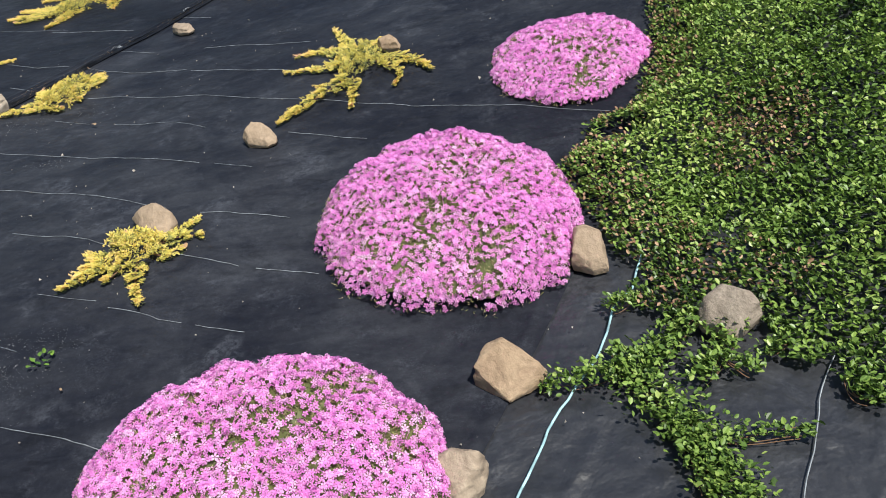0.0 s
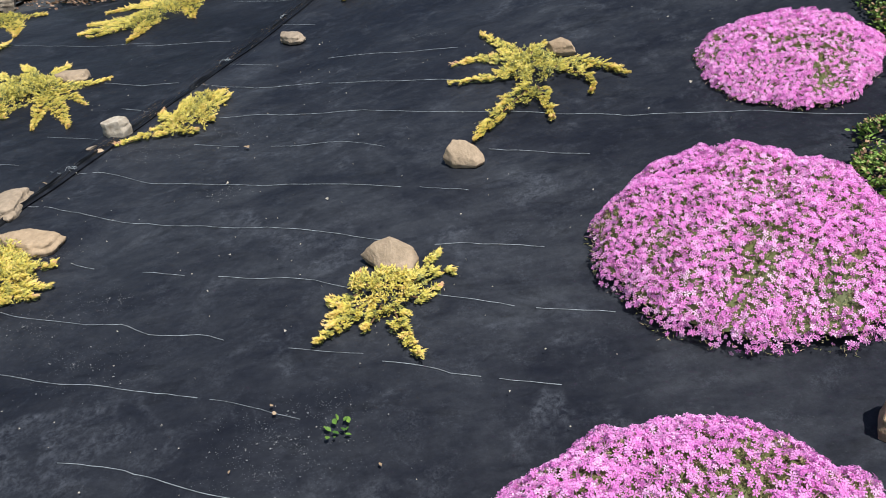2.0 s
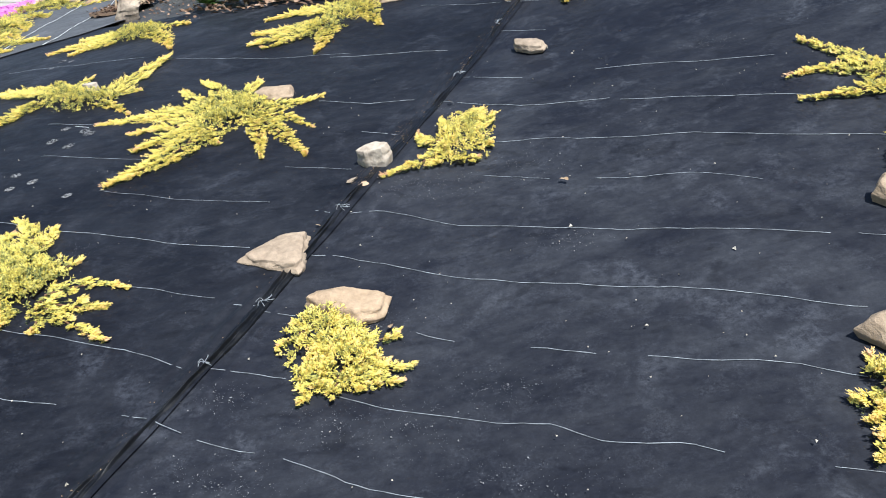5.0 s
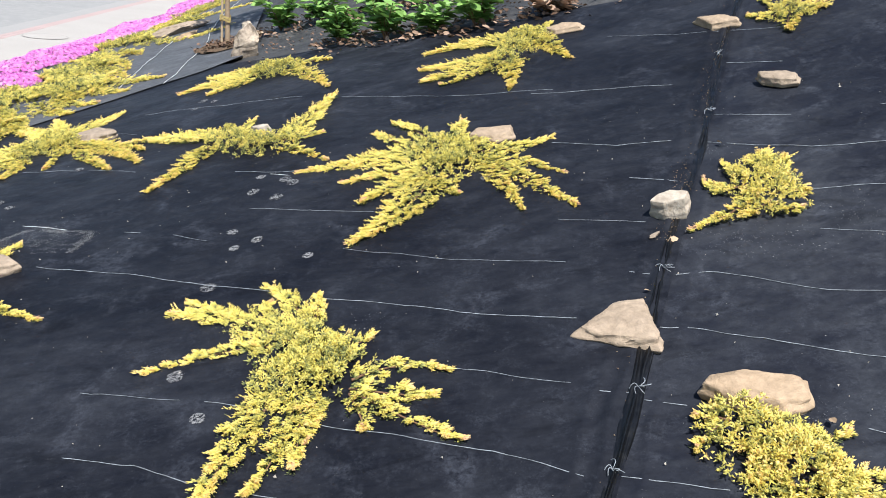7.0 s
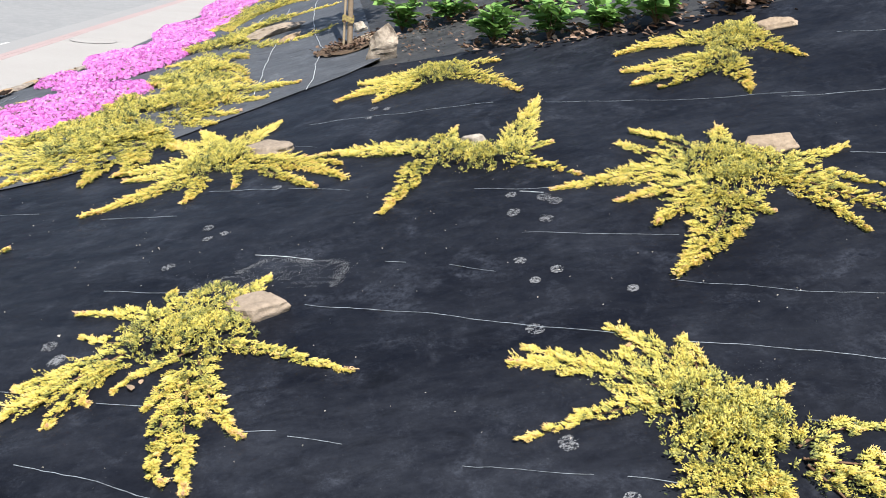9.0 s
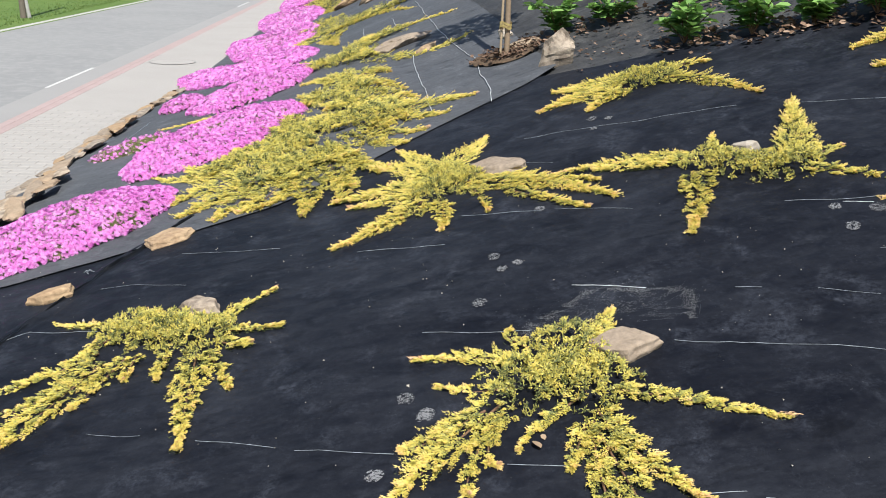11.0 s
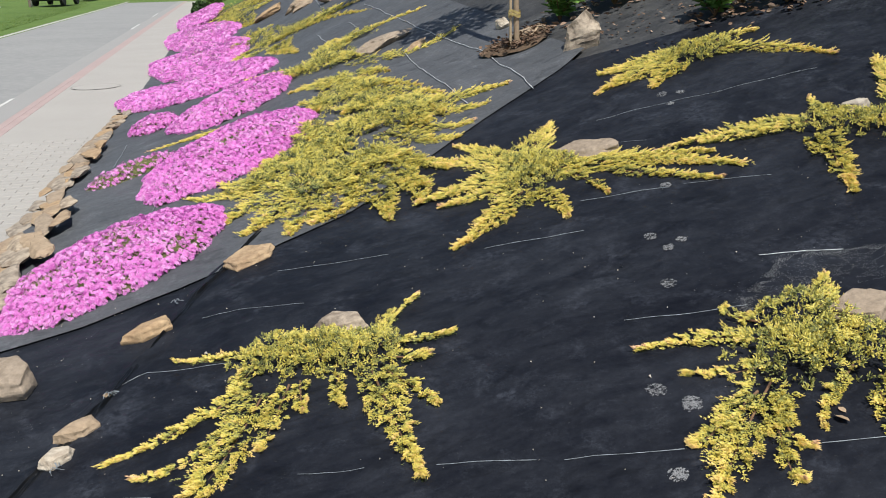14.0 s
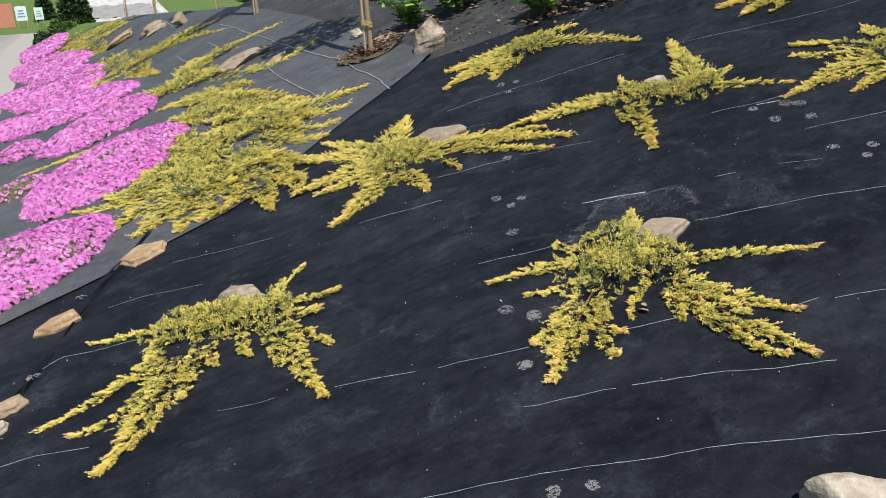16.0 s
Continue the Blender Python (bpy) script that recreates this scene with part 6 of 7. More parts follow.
for k, (x, y, r, h) in enumerate(BED):
    hydrangea(x, y, r, h, 500 + k, "leafy green perennial with withered leaves at its foot")
hydrangea(-2.13, 7.15, 0.14, 0.10, 520, "low withered brown perennial on old fabric", 1.0)

rng = np.random.default_rng(64)
n = 550
q, e = rng.uniform(-8.2, -4.2, n), 5.25 + rng.normal(0.45, 0.28, n)
px, py = strip_to_plan(q, e)
keep = (px > -4.0) & (e > 5.05)
px, py = px[keep], py[keep]
v, f = leafy(px, py, ground_z(px, py) + 0.008 + rng.uniform(0, 0.015, len(px)), rng, 0.028, 0.5)
tagged(new("leaf_litter", mesh_from("leaf_litter", v, f, MAT["dry_leaf"], False, np.repeat(rng.uniform(0, 1, len(px)), 6))), "withered brown leaf litter on the old fabric", "litter", kind="stuff")


# ---------------------------------------------------------------- young trees
def young_tree(x, y, height, seed, label, with_stake=True):
    rng = np.random.default_rng(seed)
    at = np.array([x, y, gz(x, y)])
    ob = thing("young_tree", at, label, "tree", "young staked trees")
    t = np.linspace(0, 1, 14)
    pts = np.column_stack([x + 0.02 * np.sin(3 * t + seed), y + 0.02 * np.cos(4 * t), gz(x, y) - 0.05 + height * t])
    v, f = tube(pts, 0.021 - 0.009 * t, 10)
    part_mesh("trunk", mesh_from("trunk", v - at, f, MAT["bark"], True), ob, "slender brown trunk")
    for k in range(7):
        a, z0 = rng.uniform(0, 6.3), height * rng.uniform(0.82, 0.98)
        reach = rng.uniform(0.3, 0.6)
        tt = np.linspace(0, 1, 6)
        pts = np.column_stack([x + np.cos(a) * reach * tt, y + np.sin(a) * reach * tt, gz(x, y) + z0 + 0.5 * tt])
        v, f = tube(pts, 0.009 - 0.006 * tt, 6)
        part_mesh("limb", mesh_from("limb", v - at, f, MAT["bark"], True), ob)
    m = 900
    u = unit(rng.normal(size=(m, 3))) * (rng.uniform(0.2, 1.0, m) ** 0.45)[:, None] * np.array([0.42, 0.42, 0.55])
    p = np.array([x, y, gz(x, y) + height * 0.98]) + u
    L = rng.uniform(0.05, 0.085, m)
    v, f = leaves(p, unit(u + rng.normal(0, 0.5, (m, 3))), rng.normal(size=(m, 3)), L, L * 0.65, 0.25, rng)
    part_mesh("crown", mesh_from("crown", v - at, f, MAT["far_leaf"], False, np.repeat(rng.uniform(0.3, 1, m), 6)), ob, "small airy green crown")
    if with_stake:
        pts = np.column_stack([np.full(4, x - 0.046), np.full(4, y + 0.02), gz(x, y) - 0.1 + np.linspace(0, 1.9, 4)])
        v, f = tube(pts, 0.0095, 8)
        part_mesh("stake", mesh_from("stake", v - at, f, MAT["stake"], True), ob, "weathered round wooden stake")
        bm = bmesh.new()
        for dz in (0.20, 0.222):
            seg = [bm.verts.new((0.030 * math.cos(q) * 1.5 - 0.020, 0.026 * math.sin(q) + 0.010, 0.02 + dz + 0.01 * math.sin(2 * q))) for q in np.linspace(0, 2 * math.pi, 20, endpoint=False)]
            top = [bm.verts.new(s.co + Vector((0, 0, 0.018))) for s in seg]
            for i in range(20):
                bm.faces.new((seg[i], seg[(i + 1) % 20], top[(i + 1) % 20], top[i]))
        part_mesh("tie", from_bm("tie", bm, MAT["thread_tie"]), ob, "yellowed tie round trunk and stake")
    return ob


MAT["thread_tie"] = thread_material("yellowed_twine", (0.55, 0.42, 0.16))
young_tree(-4.24, 8.97, 2.5, 3, "slender young tree tied to a wooden stake in a soil basin")
for k, (x, y) in enumerate([(-4.13, 12.85), (-4.08, 21.8), (-4.18, 26.6), (-3.9, 16.2)]):
    young_tree(x, y, 2.8, 10 + k, "slender young tree with stake on the bank")

me = grid_mesh("soil_basin", np.linspace(-1, 1, 26), np.linspace(0, 2 * math.pi, 40), lambda px, py, gx, gy: ground_z(px, py) + 0.022 + 0.02 * np.abs(np.sin(px * 40) * np.sin(py * 37)) + 0.02 * np.exp(-((np.abs(gx) - 0.8) / 0.2) ** 2), MAT["soil"], lambda r, a: (-4.25 + 0.25 * (r * 0.5 + 0.5) * np.cos(a) * (1 + 0.1 * np.sin(3 * a)), 8.97 + 0.22 * (r * 0.5 + 0.5) * np.sin(a)))
tagged(new("soil_basin", me), "dark soil basin round the young tree", "soil", kind="stuff")
rng = np.random.default_rng(77)
n = 260
a, r = rng.uniform(0, 6.3, n), rng.uniform(0.05, 0.27, n)
px, py = -4.25 + r * np.cos(a), 8.97 + 0.9 * r * np.sin(a)
v, f = leafy(px, py, ground_z(px, py) + 0.045 + rng.uniform(0, 0.03, n), rng, 0.035, 0.5)
tagged(new("basin_litter", mesh_from("basin_litter", v, f, MAT["dry_leaf"], False, np.repeat(rng.uniform(0, 1, n) * 0.6, 6))), "brown leaf litter in the tree basin", "litter", kind="stuff")


# ---------------------------------------------------------------- weeds, marks and crumbs on the fabric
def weed(x, y, r, seed):
    rng = np.random.default_rng(seed)
    m = 13
    a, q = np.arange(m) * 2.4, r * np.sqrt((np.arange(m) + 0.5) / m)
    px, py = x + q * np.cos(a), y + q * np.sin(a)
    v, f = leafy(px, py, ground_z(px, py) + 0.016 + rng.uniform(0, 0.012, m), rng, 0.019, 0.4)
    tagged(new("weed", mesh_from("weed", v, f, MAT["weed"], False, np.repeat(rng.uniform(0, 1, m), 6))), "tiny green weed sprouting through black fabric", "weed")


weed(-1.34, 2.33, 0.030, 1)


def dusty_mark(x, y, r, seed, turn=0.0):
    """A chalky print: many thin flakes in a pad-shaped patch."""
    rng = np.random.default_rng(seed)
    m = 420
    a, q = rng.uniform(0, 6.3, m), np.sqrt(rng.uniform(0, 1, m))
    lx, ly = q * np.cos(a) * r * 0.75, q * np.sin(a) * r * 1.25
    lace = np.sin(lx / r * 5 + seed + 2 * np.sin(ly / r * 4 + seed)) * np.sin(ly / r * 4.4 + 2 * seed + 2 * np.sin(lx / r * 3)) + rng.normal(0, 0.28, m) > 0.05
    lx, ly = lx[lace] * 1.25, ly[lace] * 0.85
    ca, sa = math.cos(turn), math.sin(turn)
    px, py = x + lx * ca - ly * sa, y + lx * sa + ly * ca
    n = len(px)
    s = rng.uniform(0.0008, 0.0022, n)
    z = ground_z(px, py) + ripple(px, py, 0.3) + 0.0165
    vs = np.empty((n, 5, 3))
    for k in range(5):
        b = 2 * math.pi * k / 5 + rng.uniform(-0.4, 0.4, n)
        cx, cy = px + np.cos(b) * s, py + np.sin(b) * s * 0.7
        vs[:, k] = np.stack([cx, cy, z + ground_z(cx, cy) - ground_z(px, py)], -1)
    f = (np.arange(n) * 5)[:, None, None] + np.array([[0, 1, 2], [0, 2, 3], [0, 3, 4]])[None]
    tagged(new("dusty_print", mesh_from("dusty_print", vs.reshape(-1, 3), f.reshape(-1, 3), MAT["dust"])), "faint chalky print on black fabric", "print", "dusty prints on the fabric")


PRINTS = [(-4.92, 5.83), (-4.85, 5.74), (-4.91, 5.72), (-5.03, 5.51), (-5.33, 5.05), (-5.28, 4.96), (-5.43, 4.75), (-4.66, 6.18), (-3.76, 5.4), (-3.66, 5.3), (-3.81, 5.05), (-3.79, 4.91), (-3.71, 4.95), (-3.85, 4.65), (-4.18, 7.07), (-4.11, 7.01), (-4.21, 6.93), (-3.74, 5.55), (-3.63, 5.47), (-3.6, 5.42), (-5.65, 4.27), (-5.56, 4.23), (-5.44, 4.75), (-5.28, 4.95), (-3.88, 4.16), (-3.79, 3.95), (-3.52, 4.76), (-2.84, 5.09)]
for k, (x, y) in enumerate(PRINTS):
    dusty_mark(x, y, 0.024 + 0.005 * math.sin(k * 5.0), 600 + k, 0.6 * math.sin(k * 2.1))

# a worn dusty hollow above one slab, and loose crumbs all over
rng = np.random.default_rng(90)
n = 11000
a = rng.uniform(-0.4, 3.3, n)
q = np.where(rng.uniform(size=n) < 0.6, rng.normal(1.0, 0.06, n), rng.uniform(0.3, 1.05, n)) * (1 + 0.10 * np.sin(5 * a))
px, py = -4.65 + 0.25 * q * np.cos(a), 5.20 + 0.20 * q * np.sin(a)
keep = np.sin(px * 61 + 3 * np.sin(py * 40)) * np.sin(py * 73) > -0.2
px, py = px[keep], py[keep]
n = len(px)
s = rng.uniform(0.0003, 0.0010, n)
v, f = spikes(np.stack([px, py, ground_z(px, py) + ripple(px, py, 0.3) + 0.0145], -1), unit(rng.normal(0, 1, (n, 3)) * np.array([1, 1, 0.1])), s * 2.5, s * 1.6, rng)
tagged(new("dust_patch", mesh_from("dust_patch", v, f, MAT["dust"])), "chalky dust ring above a tan slab", "dust", kind="stuff")
rng = np.random.default_rng(91)
n = 1500
px, py = rng.uniform(-7.3, 0.3, n), rng.uniform(1.6, 7.6, n)
keep = (py < 7.2 - 0.35 * (px + 7)) & (py > 1.2 - 0.42 * px - 0.9)
px, py = px[keep], py[keep]
n = len(px)
s = rng.uniform(0.0012, 0.0034, n) * (1 + 1.2 * (rng.uniform(size=n) > 0.94))
d = unit(rng.normal(size=(n, 3)) + np.array([0, 0, 0.3]))
v, f = spikes(np.stack([px, py, ground_z(px, py) + 0.019], -1), d, s * 1.4, s * 2, rng)
tagged(new("crumbs", mesh_from("crumbs", v, f, MAT["crumb"])), "pale crumbs and fallen petals scattered on black fabric", "debris", kind="stuff")

def dust_smear(x, y, r, count, seed, turn=-28.5):
    """Chalky dust trodden into the weave: fine flakes thinning outwards in streaky clots."""
    rng = np.random.default_rng(seed)
    m = count * 3
    u, v = rng.normal(0, 0.75, m) * r, rng.normal(0, 0.42, m) * r
    keep = (np.sin(u / r * 7 + seed) * np.sin(v / r * 9 + 2 * np.sin(u / r * 4 + seed)) + rng.normal(0, 0.6, m)) > 0.30
    u, v = u[keep], v[keep]
    ca, sa = math.cos(radians(turn)), math.sin(radians(turn))
    px, py = x + u * ca - v * sa, y + u * sa + v * ca
    n = len(px)
    s = rng.uniform(0.0004, 0.0010, n) * (1 + 1.8 * (rng.uniform(size=n) > 0.95))
    pv, pf = spikes(np.stack([px, py, ground_z(px, py) + ripple(px, py, 0.3) + 0.0138], -1), unit(rng.normal(0, 1, (n, 3)) * np.array([1, 1, 0.08])), s * 2.4, s * 1.6, rng)
    tagged(new("dust_smear", mesh_from("dust_smear", pv, pf, MAT["dust"])), "pale chalky dust smear trodden into black fabric", "dust", kind="stuff")


dust_smear(-2.26, 3.09, 0.11, 280, 700)
dust_smear(-2.06, 3.14, 0.09, 222, 701)
dust_smear(-2.73, 3.02, 0.14, 365, 702)
dust_smear(-2.05, 2.81, 0.15, 360, 703)
dust_smear(-2.46, 3.15, 0.10, 214, 704)
dust_smear(-0.96, 4.76, 0.09, 245, 705)
dust_smear(-2.34, 3.53, 0.08, 213, 706)
dust_smear(-1.36, 2.42, 0.07, 184, 707)
dust_smear(-1.78, 3.70, 0.08, 175, 708)
dust_smear(-2.13, 4.26, 0.13, 298, 709)
dust_smear(-1.80, 4.23, 0.18, 262, 710)
dust_smear(-2.08, 4.90, 0.09, 195, 711)
dust_smear(-2.48, 3.58, 0.07, 167, 712)
dust_smear(-2.74, 3.34, 0.07, 166, 713)
dust_smear(-4.56, 5.35, 0.16, 376, 714)
dust_smear(-1.48, 2.34, 0.13, 344, 715)
dust_smear(-1.51, 2.24, 0.12, 264, 716)
dust_smear(-1.46, 2.34, 0.12, 288, 717)
dust_smear(-4.78, 5.29, 0.13, 305, 718)
dust_smear(-7.01, 6.37, 0.28, 291, 719)
dust_smear(-7.05, 5.93, 0.19, 262, 720)
dust_smear(-3.34, 4.29, 0.06, 167, 721)


def dry_scrap(x, y, r, seed):
    """A curled withered leaf or bark scrap with crumbs round it."""
    rng = np.random.default_rng(seed)
    m = 1
    px, py = x + rng.normal(0, r * 0.5, m), y + rng.normal(0, r * 0.5, m)
    pv, pf = leafy(px, py, ground_z(px, py) + 0.018 + rng.uniform(0, 0.006, m), rng, r * 1.2, 0.35)
    tagged(new("leaf_scrap", mesh_from("leaf_scrap", pv, pf, MAT["dry_scrap"], False, np.repeat(rng.uniform(0.3, 1, m), 6))), "withered tan leaf scrap lying on black fabric", "leaf scrap", "leaf scraps on the fabric")


MAT["dry_scrap"] = foliage_material("tan_dry_scrap", [(0.0, (0.14, 0.09, 0.055)), (0.5, (0.26, 0.18, 0.11)), (1.0, (0.40, 0.29, 0.19))], 0.1, 0.8)
dry_scrap(-2.38, 2.67, 0.014, 759)
dry_scrap(-1.70, 4.02, 0.026, 760)
dry_scrap(-2.28, 3.49, 0.024, 761)
dry_scrap(-2.59, 3.48, 0.017, 762)
dry_scrap(-2.50, 4.12, 0.021, 763)
dry_scrap(-2.36, 4.36, 0.027, 764)
dry_scrap(-1.49, 2.44, 0.017, 765)
dry_scrap(-1.72, 4.03, 0.025, 766)
dry_scrap(-0.97, 3.43, 0.014, 767)
dry_scrap(-1.48, 2.44, 0.016, 768)
dry_scrap(-1.58, 2.27, 0.013, 769)
dry_scrap(-4.99, 4.75, 0.033, 770)
dry_scrap(-4.97, 4.72, 0.027, 771)
dry_scrap(-1.25, 2.19, 0.012, 772)
dry_scrap(-6.82, 5.98, 0.021, 773)
dry_scrap(-1.97, 4.95, 0.028, 774)


# soil and bark crumbs caught along the seam, thicker beside the rocks
rng = np.random.default_rng(515)
n = 520
run = np.concatenate([rng.uniform(0.6, 5.2, 160), rng.normal(3.05, 0.16, 220), rng.normal(4.1, 0.3, 140)])
px, py = strip_to_plan(-4.13 + rng.normal(0, 0.018, n), run)
s = rng.uniform(0.0010, 0.0038, n)
v, f = spikes(np.stack([px, py, ground_z(px, py) + ripple(px, py, 0.3) + 0.020], -1), unit(rng.normal(0, 1, (n, 3)) * np.array([1, 1, 0.4])), s * 1.8, s, rng)
tagged(new("soil_crumbs", mesh_from("soil_crumbs", v, f, MAT["dry_scrap"], False, np.repeat(rng.uniform(0, 0.8, n), 4))), "brown soil and bark crumbs caught along the fabric seam", "soil crumbs", kind="stuff")


# ---------------------------------------------------------------- the walk's pavers
def paver_mesh(w, d, h, material):
    bm = bmesh.new()
    bmesh.ops.create_cube(bm, size=1.0)
    for v in bm.verts:
        v.co = (v.co.x * w, v.co.y * d, v.co.z * h)
    bmesh.ops.bevel(bm, geom=[e for e in bm.edges if e.verts[0].co.z > 0 and e.verts[1].co.z > 0], offset=0.004, segments=1, affect="EDGES")
    return from_bm("paver", bm, material)


PAVER = paver_mesh(0.198, 0.098, 0.06, MAT["paver"])
PAVER_HALF = paver_mesh(0.098, 0.098, 0.06, MAT["paver"])
PAVER_RED = paver_mesh(0.098, 0.198, 0.06, MAT["paver_red"])
z_paver = -1.05


def lay(me, x, y):
    ob = new("paver", me)
    ob.parent = walk_bed
    ob.location = (road_x(x, y), y, z_paver)
    ob.rotation_euler = (0, 0, -0.035)


for j in range(56):
    y = 6.8 + 0.1 * j
    for i in range(5 if j % 2 else 6):
        lay(PAVER, -8.47 + 0.2 * i + (0.1 if j % 2 else 0.0), y)
    if j % 2:
        lay(PAVER_HALF, -8.52, y)
        lay(PAVER_HALF, -7.42, y)
for j in range(56):
    lay(PAVER_RED, -8.62, 6.9 + 0.2 * j)
    lay(PAVER_RED, -8.72, 7.0 + 0.2 * j)


def far_pavers(name, x0, count, w, d, y0, y1, material, label):
    ys = np.arange(y0, y1, d)
    V, F, n = [], [], 0
    for i in range(count):
        for j, yy in enumerate(ys):
            xx = x0 + w * i
            hw, hd = w / 2 - 0.0002, d / 2 - 0.0002
            for sx, sy in ((-1, -1), (1, -1), (1, 1), (-1, 1)):
                q = yy + sy * hd
                V.append((road_x(xx + sx * hw, q), q, -1.022))
            F.append((n, n + 1, n + 2, n + 3))
            n += 4
    ob = new(name, mesh_from(name, V, F, material))
    ob.parent = walk_bed
    tagged(ob, label, kind="stuff")


far_pavers("paver_field", -8.47, 6, 0.2, 0.1, 12.4, 60, MAT["paver"], "beige pavers farther along the walk")
far_pavers("paver_field", -8.47, 6, 0.2, 0.1, -4, 6.75, MAT["paver"], "beige pavers farther along the walk")
far_pavers("paver_strip", -8.72, 2, 0.1, 0.2, 18.1, 64, MAT["paver_red"], "faded red course of pavers")
far_pavers("paver_strip", -8.72, 2, 0.1, 0.2, -4, 6.8, MAT["paver_red"], "faded red course of pavers")
far_pavers("paver_gutter", -8.945, 1, 0.35, 0.4, -4, 64, MAT["paver_grey"], "pale gutter slabs between red course and lane")


def manhole(x, y):
    ob = thing("manhole_cover", (x, y, -1.02), "round worn manhole cover set in the paved walk", "manhole cover")
    for name, r0, r1, z in (("rim", 0.336, 0.35, 0.006), ("lid", 0.0, 0.336, 0.004)):
        a = np.linspace(0, 2 * math.pi, 49)
        me = grid_mesh(name, np.linspace(max(r0, 0.001), r1, 6), a, lambda px, py, gx, gy: z + 0.002 * np.sin(px * 90) * np.sin(py * 90) * (gx < 0.28), MAT["iron" if name == "rim" else "paver"], lambda r, q: (r * np.cos(q), r * np.sin(q)))
        part_mesh(name, me, ob)


manhole(-7.93, 16.75)


# ---------------------------------------------------------------- beyond the lane and at the far end
def utility_pole(x, y, h):
    z0 = -1.07
    ob = thing("utility_pole", (x, y, z0), "dark weathered wooden utility pole on the grass verge", "pole")
    t = np.linspace(0, 1, 8)
    v, f = tube(np.column_stack([-0.02 * t, 0 * t, -0.3 + h * t]), 0.075 - 0.03 * t, 10)
    part_mesh("post", mesh_from("post", v, f, MAT["pole_wood"], True), ob)
    v, f = tube(np.column_stack([0.16 - 0.14 * t, 0.05 + 0 * t, -0.3 + 1.2 * t]), 0.05, 8)
    part_mesh("footing", mesh_from("footing", v, f, MAT["kerb"], True), ob, "concrete footing strapped to the post")


utility_pole(-12.95, 25.6, 8.0)
utility_pole(-17.5, 60.0, 8.0)
utility_pole(-15.8, 60.5, 8.0)


def far_car(x, y, turn, paint, label):
    ob = thing("parked_car", (x, y, -1.0), label, "car", "parked cars")
    ob.rotation_euler = (0, 0, radians(turn))
    bm = bmesh.new()
    prof = [(-2.1, 0.3), (-2.15, 0.75), (-1.5, 0.9), (-0.9, 1.42), (0.7, 1.45), (1.35, 0.95), (2.05, 0.82), (2.1, 0.3)]
    a = [bm.verts.new((px, -0.85 + 0.10 * (pz > 1), pz)) for px, pz in prof]
    b = [bm.verts.new((px, 0.85 - 0.10 * (pz > 1), pz)) for px, pz in prof]
    bm.faces.new(a), bm.faces.new(b[::-1])
    for i in range(len(prof)):
        j = (i + 1) % len(prof)
        bm.faces.new((a[i], b[i], b[j], a[j]))
    bmesh.ops.recalc_face_normals(bm, faces=bm.faces)
    bmesh.ops.bevel(bm, geom=list(bm.edges), offset=0.06, segments=2, affect="EDGES")
    part_mesh("body", from_bm("body", bm, paint, True), ob)
    for side in (-0.80, 0.80):
        bm = bmesh.new()
        q = [bm.verts.new((px, side, pz)) for px, pz in ((-1.25, 0.96), (-0.85, 1.34), (0.62, 1.36), (1.1, 0.98))]
        bm.faces.new(q)
        bmesh.ops.solidify(bm, geom=list(bm.faces), thickness=0.03)
        part_mesh("side_window", from_bm("side_window", bm, MAT["glass"]), ob)
    for wx in (-1.3, 1.3):
        for wy in (-0.8, 0.8):
            bm = bmesh.new()
            bmesh.ops.create_cone(bm, cap_ends=True, segments=18, radius1=0.31, radius2=0.31, depth=0.2, matrix=pose(wx, wy, 0.31, 90))
            part_mesh("wheel", from_bm("wheel", bm, MAT["tyre"]), ob)


far_car(-14.5, 62.0, 80, MAT["car_dark"], "dark parked car beyond the lane")
far_car(-13.6, 74.0, 85, MAT["car_dark"], "dark parked car farther along the verge")
far_car(-12.6, 80.0, 85, MAT["car_blue"], "blue parked car at the verge")

# verge grass, as tufts of blades
rng = np.random.default_rng(17)
n = 42000
px = -12.55 - rng.uniform(0, 1, n) ** 1.5 * 26
py = 16 + rng.uniform(0, 1, n) * 60
v, f = spikes(np.stack([px, py, np.full(n, -1.07)], -1), unit(rng.normal(0, 0.45, (n, 3)) + np.array([0, 0, 1.0])), rng.uniform(0.02, 0.06, n), rng.uniform(0.012, 0.03, n), rng)
tagged(new("verge_grass", mesh_from("verge_grass", v, f, MAT["grass_blade"], False, np.repeat(rng.uniform(0, 1, n), 4))), "bright green verge grass beyond the lane", "grass", kind="stuff")


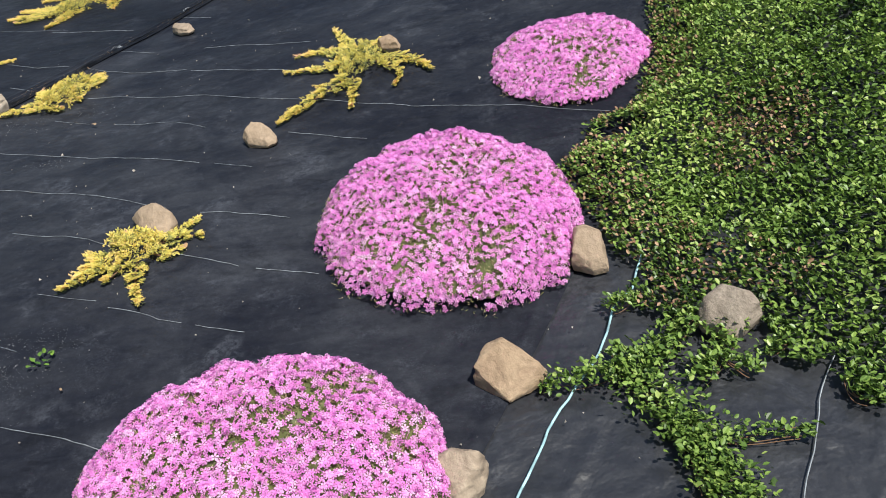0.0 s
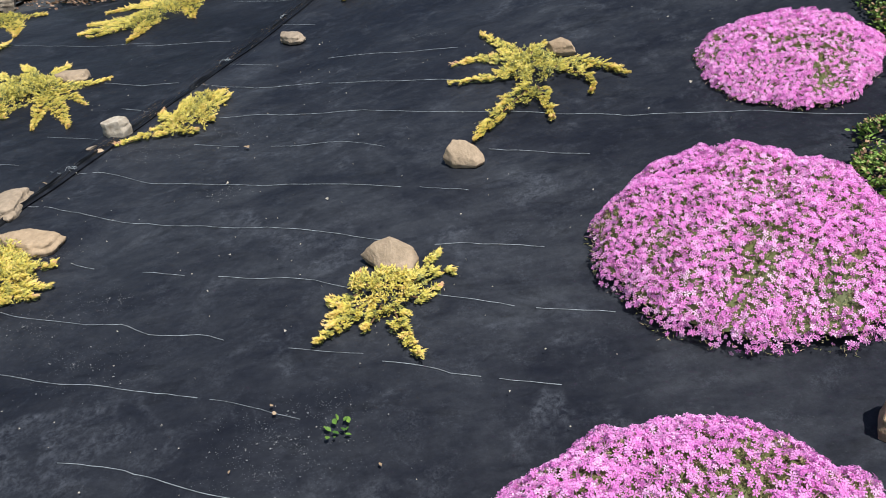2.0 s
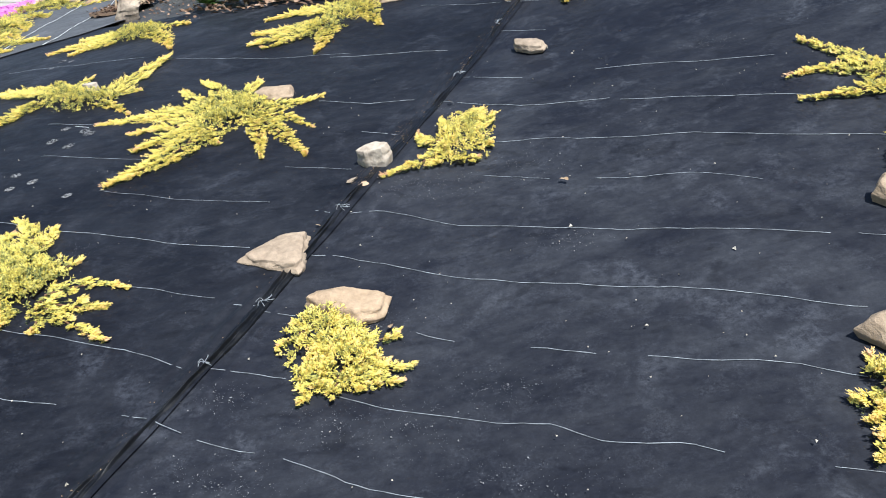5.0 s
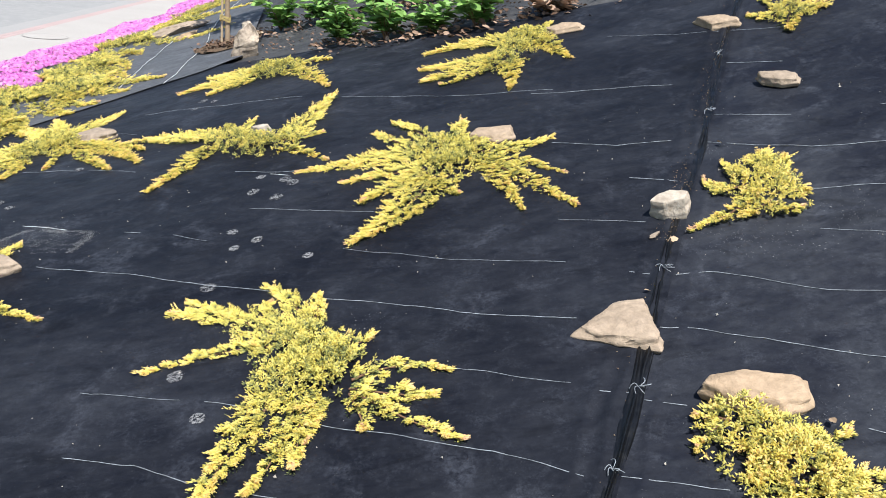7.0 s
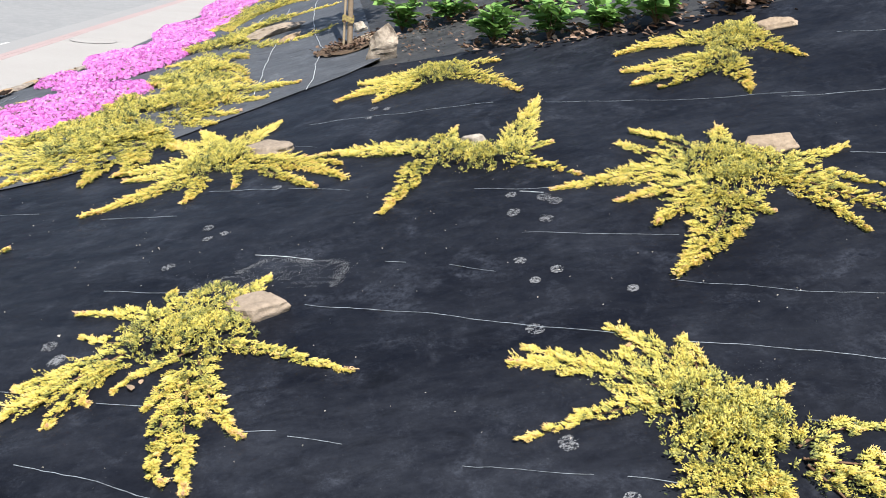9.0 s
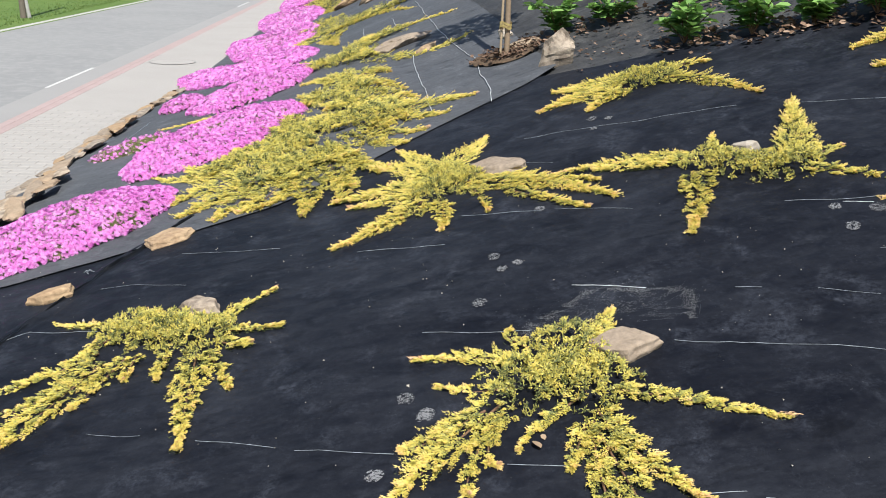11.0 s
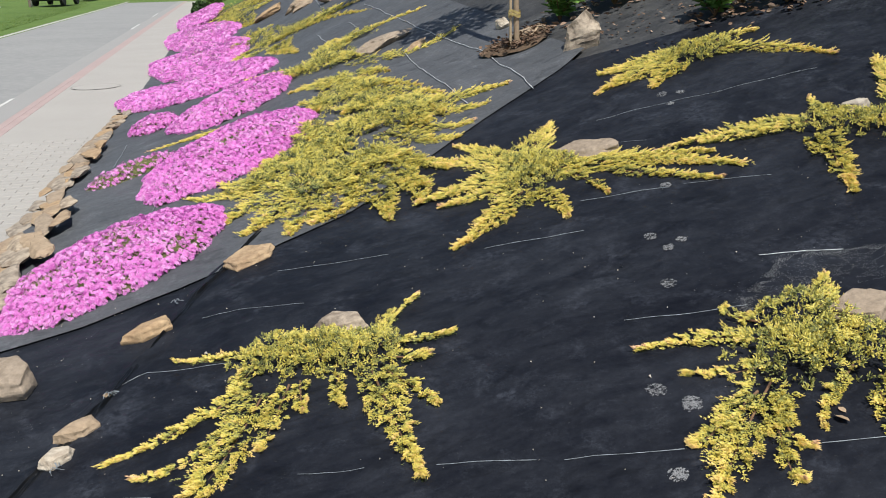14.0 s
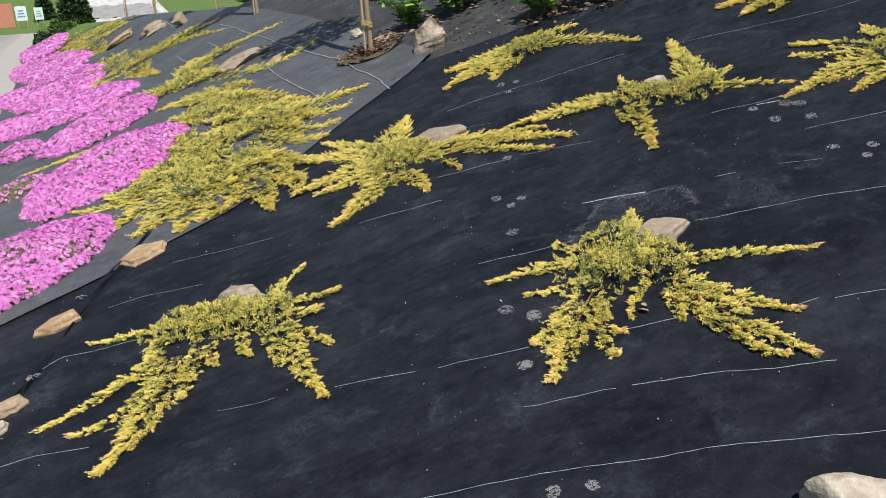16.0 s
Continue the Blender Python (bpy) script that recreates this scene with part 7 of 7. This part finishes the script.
def leafy_mass(name, x, y, z, rx, ry, rz, count, size, material, seed, label, category, group="", trunk=0.0, cone=False):
    """A bush or tree crown of many small leaf clumps, with a trunk where one shows."""
    rng = np.random.default_rng(seed)
    ob = thing(name, (x, y, z), label, category, group)
    u = unit(rng.normal(size=(count, 3)))
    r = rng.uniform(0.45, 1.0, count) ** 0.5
    lump = 1 + 0.18 * np.sin(4 * u[:, 0] + seed) + 0.15 * np.sin(7 * u[:, 1] - seed) + 0.12 * np.sin(9 * u[:, 2])
    p = u * (r * lump)[:, None] * np.array([rx, ry, rz])
    p[:, 2] = np.abs(p[:, 2]) if trunk == 0 else p[:, 2] + rz * 0.8 + trunk
    if cone:
        rise = rng.uniform(0, 1, count) ** 1.4
        reach = (1 - rise) ** 0.75 * rng.uniform(0.3, 1.0, count) ** 0.4 * (1 + 0.12 * np.sin(rise * 40 + 3 * u[:, 0]))
        flat = unit(u[:, :2])
        p = np.column_stack([flat[:, 0] * reach * rx, flat[:, 1] * reach * ry, rise * rz])
    d = unit(u + rng.normal(0, 0.5, (count, 3)) + np.array([0, 0, 0.3]))
    L = rng.uniform(0.6, 1.3, count) * size
    v, f = leaves(p, d, rng.normal(size=(count, 3)), L, L * 0.7, 0.3, rng)
    # inner leaves are coloured darker, the crown's own shade put into their colour
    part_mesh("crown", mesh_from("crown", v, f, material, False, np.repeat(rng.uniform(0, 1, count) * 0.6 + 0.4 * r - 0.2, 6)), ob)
    t = np.linspace(0, 1, 5)
    tv, tf = tube(np.column_stack([0 * t, 0 * t, -0.1 + (trunk + rz * 0.7) * t]), 0.05 * rx + 0.03 - 0.04 * rx * t, 8)
    part_mesh("trunk", mesh_from("trunk", tv, tf, MAT["bark"], True), ob)
    return ob


leafy_mass("columnar_conifer", -4.85, 38.5, -0.18, 0.58, 0.58, 3.0, 6000, 0.13, MAT["conifer"], 1, "dark green conical conifer behind the bank", "conifer", cone=True)
leafy_mass("columnar_conifer", -5.0, 80.0, -0.7, 0.8, 0.8, 3.0, 3800, 0.2, MAT["conifer"], 2, "dark green conifer near the sign boards", "conifer", cone=True)
leafy_mass("conifer_bush", -6.05, 34.5, -0.84, 0.40, 0.8, 0.40, 4200, 0.11, MAT["conifer"], 3, "spreading dark green conifer bush at the walk", "bush")
leafy_mass("conifer_bush", -5.4, 37.0, -0.50, 0.42, 0.8, 0.40, 3200, 0.11, MAT["far_leaf"], 4, "low yellow-green bush on the far bank", "bush")
for k, (x, y, s) in enumerate([(-3.35, 12.6, 0.28), (-3.05, 11.6, 0.30), (-2.75, 12.9, 0.35), (-3.3, 10.4, 0.24), (-2.75, 9.7, 0.28), (-2.2, 11.0, 0.4), (-3.4, 15.5, 0.32), (-2.4, 18.5, 0.5)]):
    leafy_mass("bush", x, y, gz(x, y) - 0.03, s, s, s * 0.8, 900, 0.085, MAT["hydrangea"], 20 + k, "leafy green bush on the upper bank", "bush", "bushes of the upper bank")

me = grid_mesh("gravel_slope", np.linspace(-4.6, -0.4, 40), np.linspace(44, 58, 36), lambda px, py, gx, gy: -0.35 + 0.16 * (gy - 44) + 0.05 * np.sin(px * 7) * np.sin(py * 6), MAT["white_gravel"])
tagged(new("gravel_slope", me), "white gravel slope behind the bank", "gravel", kind="structure")
me = grid_mesh("gravel_patch", np.linspace(-4.4, -1.5, 30), np.linspace(39.5, 43.5, 24), lambda px, py, gx, gy: -0.10 + 0.12 * (gy - 39.5) + 0.05 * np.sin(px * 9) * np.sin(py * 8), MAT["grey_gravel"])
tagged(new("gravel_patch", me), "grey gravel patch behind the far junipers", "gravel", kind="structure")


def sign_board(x, y, w, h, ink, label):
    ob = thing("sign_board", (x, y, -0.86), label, "sign", "sign boards")
    bm = bmesh.new()
    bmesh.ops.create_cube(bm, size=1.0, matrix=Matrix.Translation((0, 0, 0.5 + h / 2)) @ Matrix.Diagonal((w, 0.05, h, 1)))
    bmesh.ops.bevel(bm, geom=list(bm.edges), offset=0.01, segments=1, affect="EDGES")
    part_mesh("panel", from_bm("panel", bm, MAT["board_white"]), ob, "white panel")
    for k in range(3):
        bm = bmesh.new()
        bmesh.ops.create_cube(bm, size=1.0, matrix=Matrix.Translation((0, -0.03, 0.5 + h * (0.3 + 0.2 * k))) @ Matrix.Diagonal((w * (0.7 - 0.12 * k), 0.012, h * 0.09, 1)))
        part_mesh("bar", from_bm("bar", bm, ink), ob)
    for sx in (-0.4, 0.4):
        v, f = tube([(sx * w, 0.03, -0.1), (sx * w, 0.03, 0.3), (sx * w, 0.03, 0.5 + h)], 0.03, 8)
        part_mesh("post", mesh_from("post", v, f, MAT["stake"], True), ob)


sign_board(-6.72, 72.0, 0.75, 1.0, MAT["print_blue"], "white notice board with blue bars on posts")
sign_board(-5.57, 72.0, 0.58, 0.85, MAT["print_green"], "small white notice board with green bars")
ob = thing("garden_wall", (-8.55, 75.0, -0.80), "salmon-coloured rendered garden wall at the bend", "wall")
bm = bmesh.new()
bmesh.ops.create_cube(bm, size=1.0, matrix=Matrix.Translation((0, 0, 0.75)) @ Matrix.Diagonal((2.6, 0.35, 1.9, 1)))
bmesh.ops.bevel(bm, geom=list(bm.edges), offset=0.04, segments=2, affect="EDGES")
part_mesh("wall_body", from_bm("wall_body", bm, MAT["brick_red"]), ob)

rng = np.random.default_rng(18)
for k in range(16):
    x, y = -46 + 2.0 * k + rng.uniform(-0.8, 0.8), 92 + 1.2 * k + rng.uniform(-2, 2)
    leafy_mass("hedge_bush", x, y, -1.05, rng.uniform(1.2, 1.9), rng.uniform(1.0, 1.6), rng.uniform(1.2, 2.2), 900, 0.30, MAT["far_leaf" if k % 3 else "conifer"], 840 + k, "leafy hedge bush beyond the meadow", "bush", "hedge bushes")

rng = np.random.default_rng(8)
for k in range(26):
    x, y = -130 + 4.6 * k + rng.uniform(-2, 2), 150 + rng.uniform(-12, 25)
    leafy_mass("far_tree", x, y, 0.5, rng.uniform(3, 5), rng.uniform(3, 5), rng.uniform(3.5, 6), 700, 1.2, MAT["far_leaf"], 900 + k, "leafy tree in the distance beyond the meadow", "tree", "far trees", 1.6)
